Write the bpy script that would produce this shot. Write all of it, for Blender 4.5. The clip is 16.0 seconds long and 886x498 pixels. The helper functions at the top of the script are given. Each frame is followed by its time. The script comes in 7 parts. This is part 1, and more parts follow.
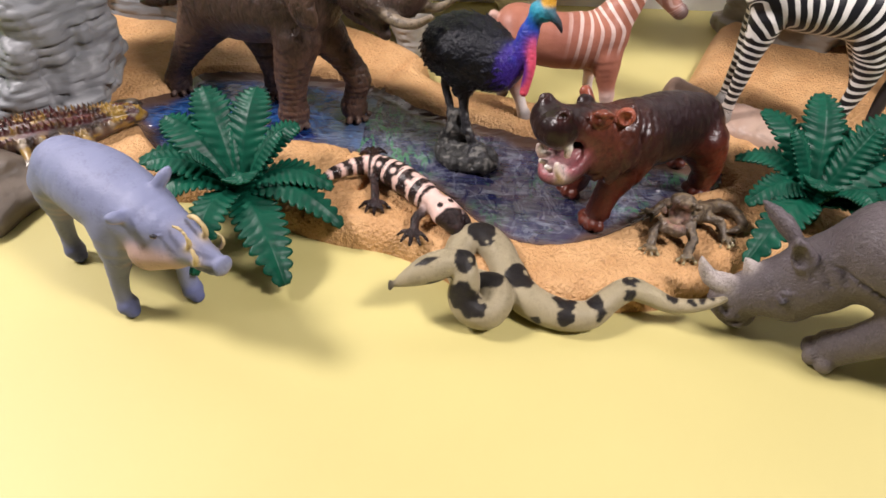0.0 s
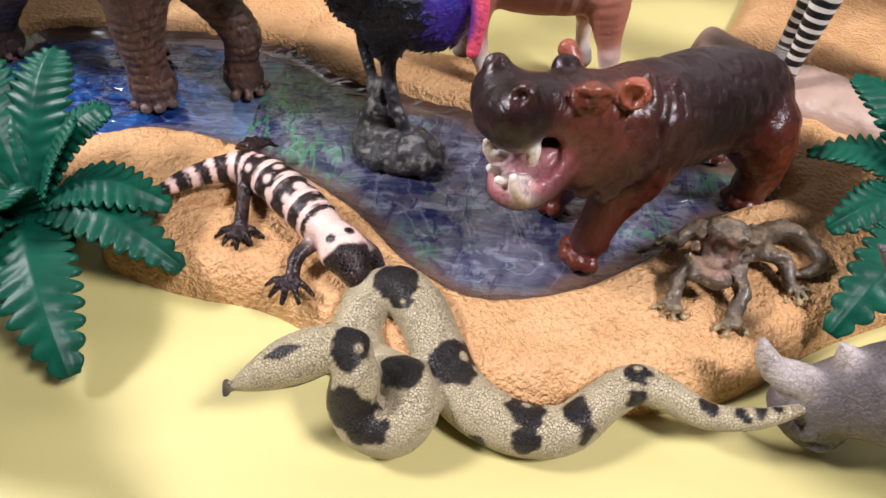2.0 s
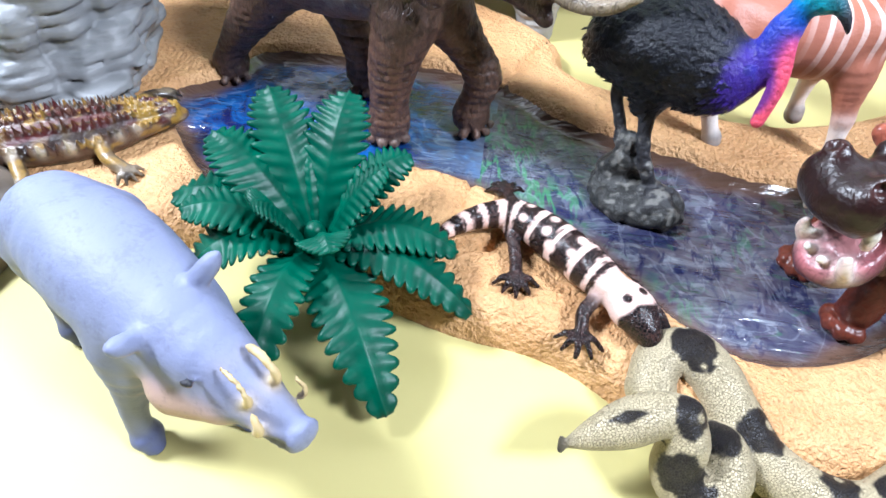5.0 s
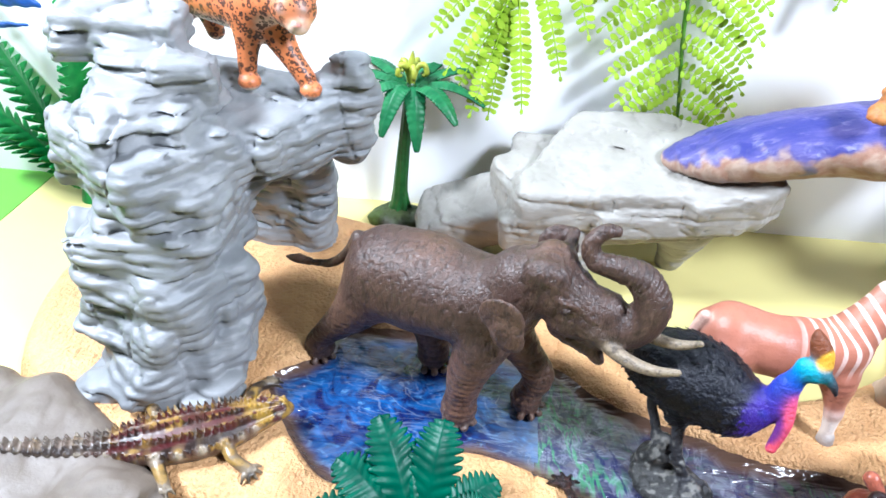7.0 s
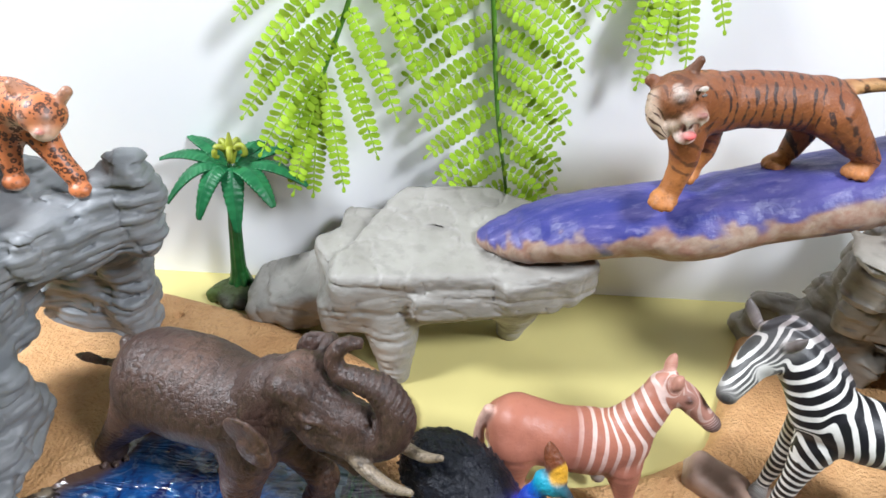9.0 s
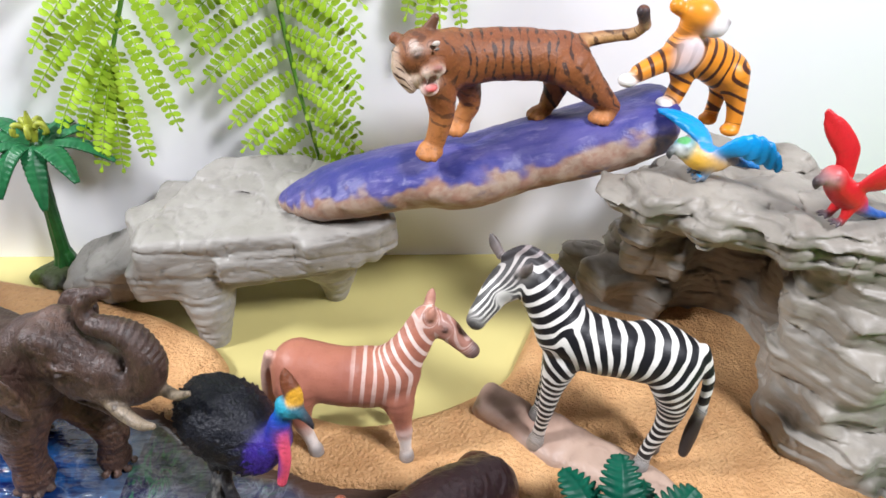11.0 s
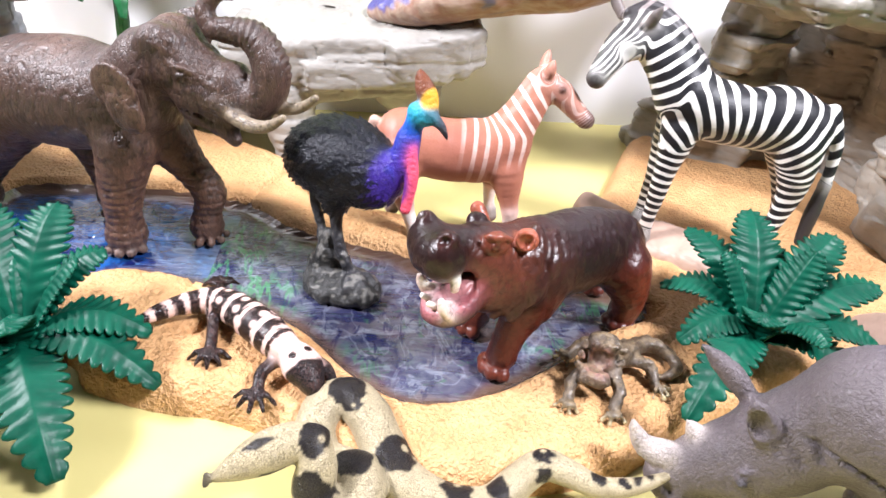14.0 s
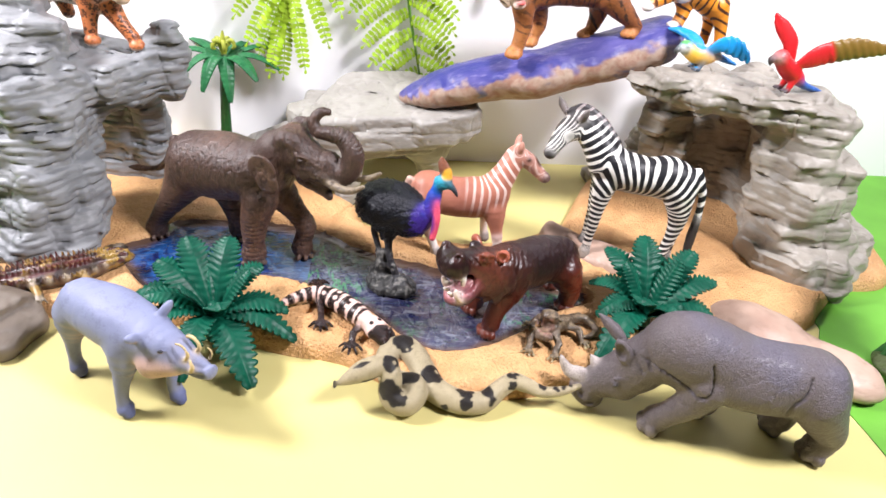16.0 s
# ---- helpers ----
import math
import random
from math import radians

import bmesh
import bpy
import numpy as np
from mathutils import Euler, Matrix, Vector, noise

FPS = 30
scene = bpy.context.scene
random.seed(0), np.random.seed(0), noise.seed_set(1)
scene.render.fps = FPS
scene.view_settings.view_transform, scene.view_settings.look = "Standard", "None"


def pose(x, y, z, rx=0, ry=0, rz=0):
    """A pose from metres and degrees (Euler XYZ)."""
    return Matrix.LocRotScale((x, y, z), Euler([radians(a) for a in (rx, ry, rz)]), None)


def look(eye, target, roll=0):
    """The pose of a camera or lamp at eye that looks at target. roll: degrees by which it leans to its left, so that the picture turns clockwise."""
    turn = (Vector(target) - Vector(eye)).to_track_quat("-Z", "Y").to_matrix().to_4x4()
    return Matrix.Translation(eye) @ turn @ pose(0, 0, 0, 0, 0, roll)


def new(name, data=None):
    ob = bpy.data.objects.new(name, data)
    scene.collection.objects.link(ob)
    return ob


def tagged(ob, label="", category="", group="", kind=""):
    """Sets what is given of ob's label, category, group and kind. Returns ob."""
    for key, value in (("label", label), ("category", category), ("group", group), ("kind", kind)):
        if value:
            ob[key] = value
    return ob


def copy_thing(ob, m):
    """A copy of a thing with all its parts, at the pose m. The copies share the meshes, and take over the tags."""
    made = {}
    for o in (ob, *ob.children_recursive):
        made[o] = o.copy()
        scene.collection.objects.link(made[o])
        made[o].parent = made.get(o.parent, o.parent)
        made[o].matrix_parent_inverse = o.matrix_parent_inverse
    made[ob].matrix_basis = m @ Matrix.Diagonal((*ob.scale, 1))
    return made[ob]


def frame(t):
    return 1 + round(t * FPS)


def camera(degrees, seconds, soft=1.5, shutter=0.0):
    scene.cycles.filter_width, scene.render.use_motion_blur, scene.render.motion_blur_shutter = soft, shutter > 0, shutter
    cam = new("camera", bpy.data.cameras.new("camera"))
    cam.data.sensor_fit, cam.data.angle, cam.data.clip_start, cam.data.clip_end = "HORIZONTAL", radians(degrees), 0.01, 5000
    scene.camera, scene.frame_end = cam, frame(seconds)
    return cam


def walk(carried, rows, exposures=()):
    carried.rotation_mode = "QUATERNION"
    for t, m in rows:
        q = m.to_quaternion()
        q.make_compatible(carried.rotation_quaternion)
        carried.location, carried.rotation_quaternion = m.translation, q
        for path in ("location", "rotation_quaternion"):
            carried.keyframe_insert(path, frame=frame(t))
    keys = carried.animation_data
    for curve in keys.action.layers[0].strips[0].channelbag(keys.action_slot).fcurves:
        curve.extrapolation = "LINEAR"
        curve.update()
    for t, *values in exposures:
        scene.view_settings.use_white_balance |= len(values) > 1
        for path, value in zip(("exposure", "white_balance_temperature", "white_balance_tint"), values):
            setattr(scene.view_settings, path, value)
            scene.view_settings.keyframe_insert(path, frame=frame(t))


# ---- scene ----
cam = camera(70.8, 16.0, soft=1.6)
PATH = [
    (0, (0.01118, 0.02892, 0.18983), (0.00804, 0.38632, -0.15982), 3.21),
    (0.5, (0.01401, 0.04023, 0.15428), (0.01195, 0.39592, -0.19713), 3.23),
    (1, (0.02305, 0.06130, 0.13821), (0.02249, 0.41605, -0.21414), 2.83),
    (1.5, (0.03517, 0.09233, 0.14043), (0.03053, 0.44232, -0.21663), 2.38),
    (2, (0.03981, 0.11818, 0.14004), (0.02740, 0.45306, -0.23104), 1.83),
    (2.5, (0.04304, 0.12592, 0.13798), (0.02658, 0.45199, -0.24072), 1.51),
    (3, (0.04218, 0.12673, 0.13534), (0.02281, 0.44460, -0.25013), 1.06),
    (3.5, (0.03427, 0.13146, 0.13645), (0.01073, 0.44560, -0.25183), 0.97),
    (4, (0.01273, 0.12995, 0.14326), (-0.01177, 0.44824, -0.24157), 1.61),
    (4.2, (0.00397, 0.12730, 0.14594), (-0.02228, 0.44700, -0.23760), 1.81),
    (6.3, (-0.07132, 0.11439, 0.19753), (-0.09202, 0.48883, -0.13317), 6.77),
    (6.5, (-0.07002, 0.11772, 0.21380), (-0.09290, 0.49926, -0.10854), 6.05),
    (7, (-0.07318, 0.12818, 0.23357), (-0.09743, 0.52306, -0.07217), 4.68),
    (7.5, (-0.07444, 0.13741, 0.24977), (-0.10056, 0.54045, -0.04496), 4.20),
    (8, (-0.05685, 0.14561, 0.25672), (-0.08328, 0.55138, -0.03423), 3.89),
    (8.5, (-0.02877, 0.15308, 0.25619), (-0.04609, 0.55973, -0.03422), 4.32),
    (9, (0.00333, 0.15711, 0.26061), (0.00084, 0.56503, -0.02852), 4.95),
    (9.5, (0.03641, 0.15716, 0.26826), (0.04692, 0.56539, -0.02025), 4.96),
    (10, (0.07006, 0.15645, 0.27524), (0.09577, 0.56560, -0.01101), 5.19),
    (10.2, (0.07792, 0.15391, 0.27174), (0.10782, 0.56349, -0.01348), 5.04),
    (12.3, (0.07285, 0.10320, 0.25464), (0.12911, 0.49668, -0.04870), 6.38),
    (12.5, (0.06637, 0.10437, 0.25012), (0.10904, 0.49879, -0.05420), 5.56),
    (13, (0.03776, 0.10687, 0.21976), (0.08529, 0.50335, -0.08115), 7.69),
    (13.5, (0.02593, 0.09957, 0.18917), (0.07675, 0.50664, -0.09670), 7.42),
    (14, (0.03338, 0.08152, 0.16217), (0.08102, 0.49467, -0.11538), 6.69),
    (14.5, (0.05035, 0.06005, 0.15851), (0.09467, 0.47564, -0.11593), 6.13),
    (15, (0.05978, 0.03420, 0.16554), (0.10743, 0.44863, -0.11011), 5.47),
    (15.5, (0.03653, 0.00363, 0.20065), (0.08972, 0.41746, -0.07488), 6.14),
    (16, (0.01261, -0.03829, 0.24702), (0.05910, 0.37753, -0.02672), 6.13),
]
EXPOSURES = [(0.0, -0.4, 6700, 19), (0.5, -0.83, 6700, 14), (1.0, -1.0, 6700, 12), (1.5, -0.8, 6700, 17), (2.0, -0.2, 6250, 19), (2.5, 0.05, 5900, 19), (3.0, 0.05, 5800, 20), (3.5, 0.1, 5600, 18), (4.2, 0.25, 5400, 13), (6.5, 0.56, 5400, 8), (7.5, 0.40, 5450, 9), (8.5, -0.04, 5750, 8), (10.2, -0.26, 5950, 11), (12.5, 0.16, 6250, 15), (13.5, 0.54, 6050, 16), (14.5, 0.70, 6050, 18), (15.0, 0.60, 6150, 19), (16.0, 0.27, 6250, 17)]
walk(cam, [(t, look(eye, target, roll)) for t, eye, target, roll in PATH], EXPOSURES)

# ---- light ----
world = bpy.data.worlds.new("room")
scene.world = world
world.use_nodes = True
world.node_tree.nodes["Background"].inputs[0].default_value = (0.9, 0.95, 1.0, 1)
world.node_tree.nodes["Background"].inputs[1].default_value = 0.009


def area_lamp(name, at, to, size, watts, colour):
    data = bpy.data.lights.new(name, "AREA")
    data.shape, data.size, data.energy, data.color = "DISK", size, watts, colour
    ob = new(name, data)
    ob.matrix_world = look(at, to)
    return ob


area_lamp("lamp_left", (-0.58, 0.25, 0.64), (0.0, 0.42, 0.05), 0.18, 11.0, (1.0, 0.98, 0.96))
area_lamp("lamp_right", (0.48, 0.0, 0.72), (0.0, 0.41, 0.05), 0.18, 10.4, (1.0, 0.98, 0.97))

# ---- materials ----
MATS = {}


def shader(name):
    m = bpy.data.materials.new(name)
    m.use_nodes = True
    t = m.node_tree
    return m, t, t.nodes["Principled BSDF"]


def node(t, kind, **values):
    n = t.nodes.new(kind)
    for k, v in values.items():
        if k in n.inputs:
            n.inputs[k].default_value = v
    return n


def math_node(t, op, a, b=0.0, clamp=False):
    n = t.nodes.new("ShaderNodeMath")
    n.operation, n.use_clamp = op, clamp
    for i, v in enumerate((a, b)):
        if isinstance(v, (int, float)):
            n.inputs[i].default_value = v
        else:
            t.links.new(v, n.inputs[i])
    return n.outputs[0]


def mix(t, fac, a, b, mode="MIX"):
    n = t.nodes.new("ShaderNodeMix")
    n.data_type, n.blend_type = "RGBA", mode
    for i, v in ((0, fac), (6, a), (7, b)):
        if isinstance(v, (int, float)):
            n.inputs[i].default_value = v
        elif isinstance(v, tuple):
            n.inputs[i].default_value = (*v[:3], 1)
        else:
            t.links.new(v, n.inputs[i])
    return n.outputs[2]


def ramp(t, value, lo, hi):
    n = t.nodes.new("ShaderNodeMapRange")
    n.interpolation_type = "SMOOTHSTEP"
    n.inputs[1].default_value, n.inputs[2].default_value = lo, hi
    t.links.new(value, n.inputs[0])
    return n.outputs[0]


def coords(t):
    return t.nodes.new("ShaderNodeTexCoord").outputs["Object"]


def noise_tex(t, scale, detail=3.0, stretch=None, rough=0.55, warp=0.0):
    n = node(t, "ShaderNodeTexNoise", Scale=scale, Detail=detail, Roughness=rough, Distortion=warp)
    c = coords(t)
    if stretch:
        m = t.nodes.new("ShaderNodeMapping")
        m.inputs["Scale"].default_value = stretch
        t.links.new(c, m.inputs[0])
        c = m.outputs[0]
    t.links.new(c, n.inputs["Vector"])
    return n.outputs["Fac"]


def voronoi(t, scale, feature="F1", out="Distance", stretch=None):
    n = t.nodes.new("ShaderNodeTexVoronoi")
    n.feature = feature
    n.inputs["Scale"].default_value = scale
    c = coords(t)
    if stretch:
        m = t.nodes.new("ShaderNodeMapping")
        m.inputs["Scale"].default_value = stretch
        t.links.new(c, m.inputs[0])
        c = m.outputs[0]
    t.links.new(c, n.inputs["Vector"])
    return n.outputs[out]


def attribute(t, name, out="Fac"):
    n = t.nodes.new("ShaderNodeAttribute")
    n.attribute_name = name
    return n.outputs[out]


def bump(t, b, height, strength, distance, chain=None):
    n = t.nodes.new("ShaderNodeBump")
    n.inputs["Strength"].default_value, n.inputs["Distance"].default_value = strength, distance
    t.links.new(height, n.inputs["Height"])
    if chain:
        t.links.new(chain, n.inputs["Normal"])
    t.links.new(n.outputs[0], b.inputs["Normal"])
    return n.outputs[0]


def plain(name, colour, rough=0.6, vary=0.15, scale=60, relief=0.2, depth=0.0006, fine=900, coat=0.0):
    """A one-coloured surface with blotches and a fine grain."""
    m, t, b = shader(name)
    n1, n2 = noise_tex(t, scale, 4), noise_tex(t, fine, 2)
    dark = tuple(c * (1 - vary) for c in colour)
    light = tuple(min(1, c * (1 + vary)) for c in colour)
    t.links.new(mix(t, ramp(t, n1, 0.3, 0.7), dark, light), b.inputs["Base Color"])
    b.inputs["Roughness"].default_value = rough
    b.inputs["Coat Weight"].default_value = coat
    b.inputs["Coat Roughness"].default_value = 0.2
    if relief:
        bump(t, b, n2, relief, depth)
    return m


def painted(name, rough=0.5, wash=0.35, wash_scale=250, wash_colour=(0.02, 0.015, 0.01), relief=0.4, fine=700,
            stretch=None, cells=0.0, cell_relief=0.5, stripe=None, stripe_width=0.0, stripe_soft=0.25, stripe_noise=1.2,
            stripe_scale=180, spec=0.38, coat=0.0, dry=0.0, dry_colour=(0.3, 0.25, 0.2), cell_stretch=None, cell_dark=0.2):
    """Paint over a moulded figure: the colours it was given, a dark wash in the grain, stripes where they run."""
    m, t, b = shader(name)
    col = attribute(t, "col", "Color")
    if stripe:
        wobble = math_node(t, "MULTIPLY", math_node(t, "SUBTRACT", noise_tex(t, stripe_scale, 2), 0.5), stripe_noise)
        wave = math_node(t, "ADD", math_node(t, "SINE", attribute(t, "phase")), wobble)
        hit = ramp(t, wave, stripe_width - stripe_soft, stripe_width + stripe_soft)
        col = mix(t, math_node(t, "MULTIPLY", hit, attribute(t, "mask")), col, stripe)
    grain = noise_tex(t, fine, 4, stretch)
    blot = noise_tex(t, wash_scale, 3)
    fac = math_node(t, "MULTIPLY", ramp(t, math_node(t, "ADD", math_node(t, "MULTIPLY", blot, 0.6), math_node(t, "MULTIPLY", grain, 0.4)), 0.5, 0.36), wash)
    col = mix(t, fac, col, wash_colour)
    if dry:
        col = mix(t, math_node(t, "MULTIPLY", ramp(t, grain, 0.56, 0.72), dry), col, dry_colour)
    chain = None
    if cells:
        v = voronoi(t, cells, "DISTANCE_TO_EDGE", stretch=cell_stretch)
        edge = ramp(t, v, 0.0, 0.12)
        col = mix(t, math_node(t, "MULTIPLY", math_node(t, "SUBTRACT", 1.0, edge), cell_dark), col, wash_colour)
        chain = bump(t, b, edge, cell_relief, 0.0004)
    t.links.new(col, b.inputs["Base Color"])
    b.inputs["Roughness"].default_value = rough
    b.inputs["Specular IOR Level"].default_value = spec
    b.inputs["Coat Weight"].default_value = coat
    b.inputs["Coat Roughness"].default_value = 0.18
    if relief:
        bump(t, b, grain, relief, 0.0008, chain)
    return m


# ---- shaping ----
def lattice(ix, iy, iz, seed):
    h = (ix * 374761393 + iy * 668265263 + iz * 1274126177 + seed * 974634777) & 0x7FFFFFFF
    h = ((h ^ (h >> 13)) * 1103515245) & 0x7FFFFFFF
    return ((h ^ (h >> 16)) & 0xFFFF) / 65535.0


def vnoise(P, size, seed=0):
    """Smooth noise from -1 to 1 over points in millimetres, with bumps of about that size."""
    q = P / size
    i = np.floor(q).astype(np.int64)
    f = q - i
    f = f * f * (3 - 2 * f)
    out = np.zeros(len(P))
    for dx in (0, 1):
        for dy in (0, 1):
            for dz in (0, 1):
                w = (f[:, 0] if dx else 1 - f[:, 0]) * (f[:, 1] if dy else 1 - f[:, 1]) * (f[:, 2] if dz else 1 - f[:, 2])
                out += w * lattice(i[:, 0] + dx, i[:, 1] + dy, i[:, 2] + dz, seed)
    return out * 2 - 1


def spline(pts, steps=4):
    """A smooth line through points, with a few steps between each two."""
    p = [np.array(q, float) for q in pts]
    out = []
    for i in range(len(p) - 1):
        a, b, c, d = p[max(i - 1, 0)], p[i], p[i + 1], p[min(i + 2, len(p) - 1)]
        for s in range(steps):
            u = s / steps
            out.append(0.5 * (2 * b + (c - a) * u + (2 * a - 5 * b + 4 * c - d) * u * u + (3 * b - a - 3 * c + d) * u ** 3))
    out.append(p[-1])
    return [tuple(q) for q in out]


class Sculpt:
    """A soft figure modelled from limbs and lumps that flow into one another, in millimetres."""

    def __init__(self, voxel=1.0):
        self.voxel, self.lumps, self.relief = voxel, [], None

    def limb(self, *pts, k=3.0, col=(0.5, 0.5, 0.5), ph=(0, 0, 0, 0), mask=1.0, sq=(1, 1, 1), cut=False, smooth=True):
        if smooth and len(pts) > 2:
            pts = spline(pts)
        self.lumps.append(dict(pts=np.array(pts, float), k=k, col=col, ph=ph, mask=mask, sq=np.array(sq, float), cut=cut, rad=None))
        return self

    def lump(self, at, rad, turn=(0, 0, 0), k=3.0, col=(0.5, 0.5, 0.5), ph=(0, 0, 0, 0), mask=1.0, cut=False):
        rot = np.array(Euler([radians(a) for a in turn]).to_matrix())
        self.lumps.append(dict(at=np.array(at, float), rad=np.array(rad, float), rot=rot, k=k, col=col, ph=ph, mask=mask, cut=cut))
        return self

    def block(self, at, half, turn=(0, 0, 0), r=3.0, k=3.0, cut=False, col=(0.5, 0.5, 0.5)):
        """A block with rounded edges."""
        self.lump(at, half, turn, k, col, cut=cut)
        self.lumps[-1]["edge"] = r
        return self

    def box(self, s):
        if s["rad"] is None:
            r = s["pts"][:, 3:] / s["sq"]
            return (s["pts"][:, :3] - r).min(0), (s["pts"][:, :3] + r).max(0)
        e = np.sqrt(((s["rot"] * s["rad"]) ** 2).sum(1)) * (1.74 if "edge" in s else 1)
        return s["at"] - e, s["at"] + e

    def dist(self, s, P):
        if s["rad"] is None:
            sq, best = s["sq"], None
            Q = P * sq
            for a, b in zip(s["pts"][:-1], s["pts"][1:]):
                A, D = a[:3] * sq, (b[:3] - a[:3]) * sq
                u = np.clip(((Q - A) @ D) / max(D @ D, 1e-9), 0, 1)
                d = np.sqrt(((Q - A - u[:, None] * D) ** 2).sum(1)) - (a[3] + u * (b[3] - a[3]))
                best = d if best is None else np.minimum(best, d)
            return best / sq.max()
        q = (P - s["at"]) @ s["rot"]
        if "edge" in s:
            q = np.abs(q) - (s["rad"] - s["edge"])
            return np.sqrt((np.maximum(q, 0) ** 2).sum(1)) + np.minimum(q.max(1), 0) - s["edge"]
        k0 = np.sqrt(((q / s["rad"]) ** 2).sum(1))
        k1 = np.sqrt(((q / s["rad"] ** 2) ** 2).sum(1))
        return k0 * (k0 - 1) / np.maximum(k1, 1e-6)

    def mesh(self, name, origin, paint=None):
        v = self.voxel
        boxes = [self.box(s) for s in self.lumps if not s["cut"]]
        lo = np.min([b[0] for b in boxes], 0) - 4 * v - 2
        hi = np.max([b[1] for b in boxes], 0) + 4 * v + 2
        n = np.ceil((hi - lo) / v).astype(int) + 1
        D = np.full(n, 50.0)
        for s in self.lumps:
            a, b = self.box(s)
            pad = s["k"] + 2.5 * v
            i0 = np.maximum(np.floor((a - pad - lo) / v).astype(int), 0)
            i1 = np.minimum(np.ceil((b + pad - lo) / v).astype(int) + 1, n)
            if (i1 <= i0).any():
                continue
            g = np.stack(np.meshgrid(*[lo[c] + v * np.arange(i0[c], i1[c]) for c in range(3)], indexing="ij"), -1).reshape(-1, 3)
            d = self.dist(s, g).reshape(i1 - i0)
            sub = D[i0[0]:i1[0], i0[1]:i1[1], i0[2]:i1[2]]
            if s["cut"]:
                h = np.clip(0.5 - 0.5 * (sub + d) / s["k"], 0, 1)
                sub[...] = sub * (1 - h) - d * h + s["k"] * h * (1 - h)
            else:
                h = np.clip(0.5 + 0.5 * (sub - d) / s["k"], 0, 1)
                sub[...] = sub * (1 - h) + d * h - s["k"] * h * (1 - h)
        if self.relief:
            near = np.argwhere(np.abs(D) < 9)
            D[tuple(near.T)] += self.relief(lo + near * v)
        return self.skin(name, D, lo, v, np.array(origin, float), paint)

    def skin(self, name, D, lo, v, origin, paint):
        inside = D < 0
        c = np.zeros(tuple(k - 1 for k in D.shape), np.int8)
        corner = [(x, y, z) for x in (0, 1) for y in (0, 1) for z in (0, 1)]
        X, Y, Z = c.shape
        for x, y, z in corner:
            c += inside[x:x + X, y:y + Y, z:z + Z]
        cells = np.argwhere((c > 0) & (c < 8))
        val = np.stack([D[cells[:, 0] + x, cells[:, 1] + y, cells[:, 2] + z] for x, y, z in corner], 1)
        total, count = np.zeros((len(cells), 3)), np.zeros(len(cells))
        for i, a in enumerate(corner):
            for j, b in enumerate(corner):
                if i < j and sum(abs(p - q) for p, q in zip(a, b)) == 1:
                    on = (val[:, i] < 0) != (val[:, j] < 0)
                    u = np.where(on, val[:, i] / np.where(on, val[:, i] - val[:, j], 1), 0)
                    total += on[:, None] * (np.array(a) + u[:, None] * (np.array(b) - np.array(a)))
                    count += on
        V = lo + (cells + total / count[:, None]) * v
        ids = np.full(c.shape, -1, np.int64)
        ids[tuple(cells.T)] = np.arange(len(cells))
        faces = []
        for ax in range(3):
            o1, o2 = [k for k in range(3) if k != ax]
            a = inside.take(range(D.shape[ax] - 1), ax)
            b = inside.take(range(1, D.shape[ax]), ax)
            for flip, hits in ((False, a & ~b), (True, ~a & b)):
                e = np.argwhere(hits)
                e = e[(e[:, o1] > 0) & (e[:, o2] > 0) & (e[:, o1] < D.shape[o1] - 1) & (e[:, o2] < D.shape[o2] - 1)]
                quad = []
                for d1, d2 in ((0, 0), (-1, 0), (-1, -1), (0, -1)):
                    q = e.copy()
                    q[:, o1] += d1
                    q[:, o2] += d2
                    quad.append(ids[tuple(q.T)])
                quad = np.stack(quad, 1)
                faces.append(quad[:, ::-1] if flip != (ax == 1) else quad)
        F = np.concatenate(faces)
        F = F[(F >= 0).all(1)]
        me = raw_mesh(name, (V - origin) * 0.001, F)
        W, cols, ph, mk = [], [], [], []
        for s in self.lumps:
            if not s["cut"] or s.get("col"):
                d = self.dist(s, V)
                W.append(np.abs(d) if s["cut"] else d)
                cols.append(s["col"])
                ph.append(V @ np.array(s["ph"][:3], float) + s["ph"][3])
                mk.append(np.full(len(V), float(s["mask"])))
        W = np.array(W)
        W = np.exp(-(W - W.min(0)) / 0.9)
        W /= W.sum(0)
        C = W.T @ np.array(cols, float)
        phase, mask = (W * np.array(ph)).sum(0), (W * np.array(mk)).sum(0)
        if paint:
            N = np.zeros(len(V) * 3)
            me.vertices.foreach_get("normal", N)
            C, phase, mask = paint(V, N.reshape(-1, 3), C, phase, mask)
        give(me, C, phase, mask)
        return me


def raw_mesh(name, V, F, smooth=True):
    me = bpy.data.meshes.new(name)
    V, F = np.asarray(V, np.float32), np.asarray(F, np.int32)
    me.vertices.add(len(V))
    me.vertices.foreach_set("co", V.ravel())
    k = F.shape[1]
    me.loops.add(F.size)
    me.loops.foreach_set("vertex_index", F.ravel())
    me.polygons.add(len(F))
    me.polygons.foreach_set("loop_start", np.arange(0, F.size, k, dtype=np.int32))
    me.polygons.foreach_set("use_smooth", np.full(len(F), smooth))
    me.update(calc_edges=True)
    me.validate()
    return me


def give(me, C, phase=None, mask=None):
    a = me.color_attributes.new("col", "FLOAT_COLOR", "POINT")
    a.data.foreach_set("color", np.concatenate([C, np.ones((len(C), 1))], 1).astype(np.float32).ravel())
    for key, val in (("phase", phase), ("mask", mask)):
        if val is not None:
            me.attributes.new(key, "FLOAT", "POINT").data.foreach_set("value", np.asarray(val, np.float32))


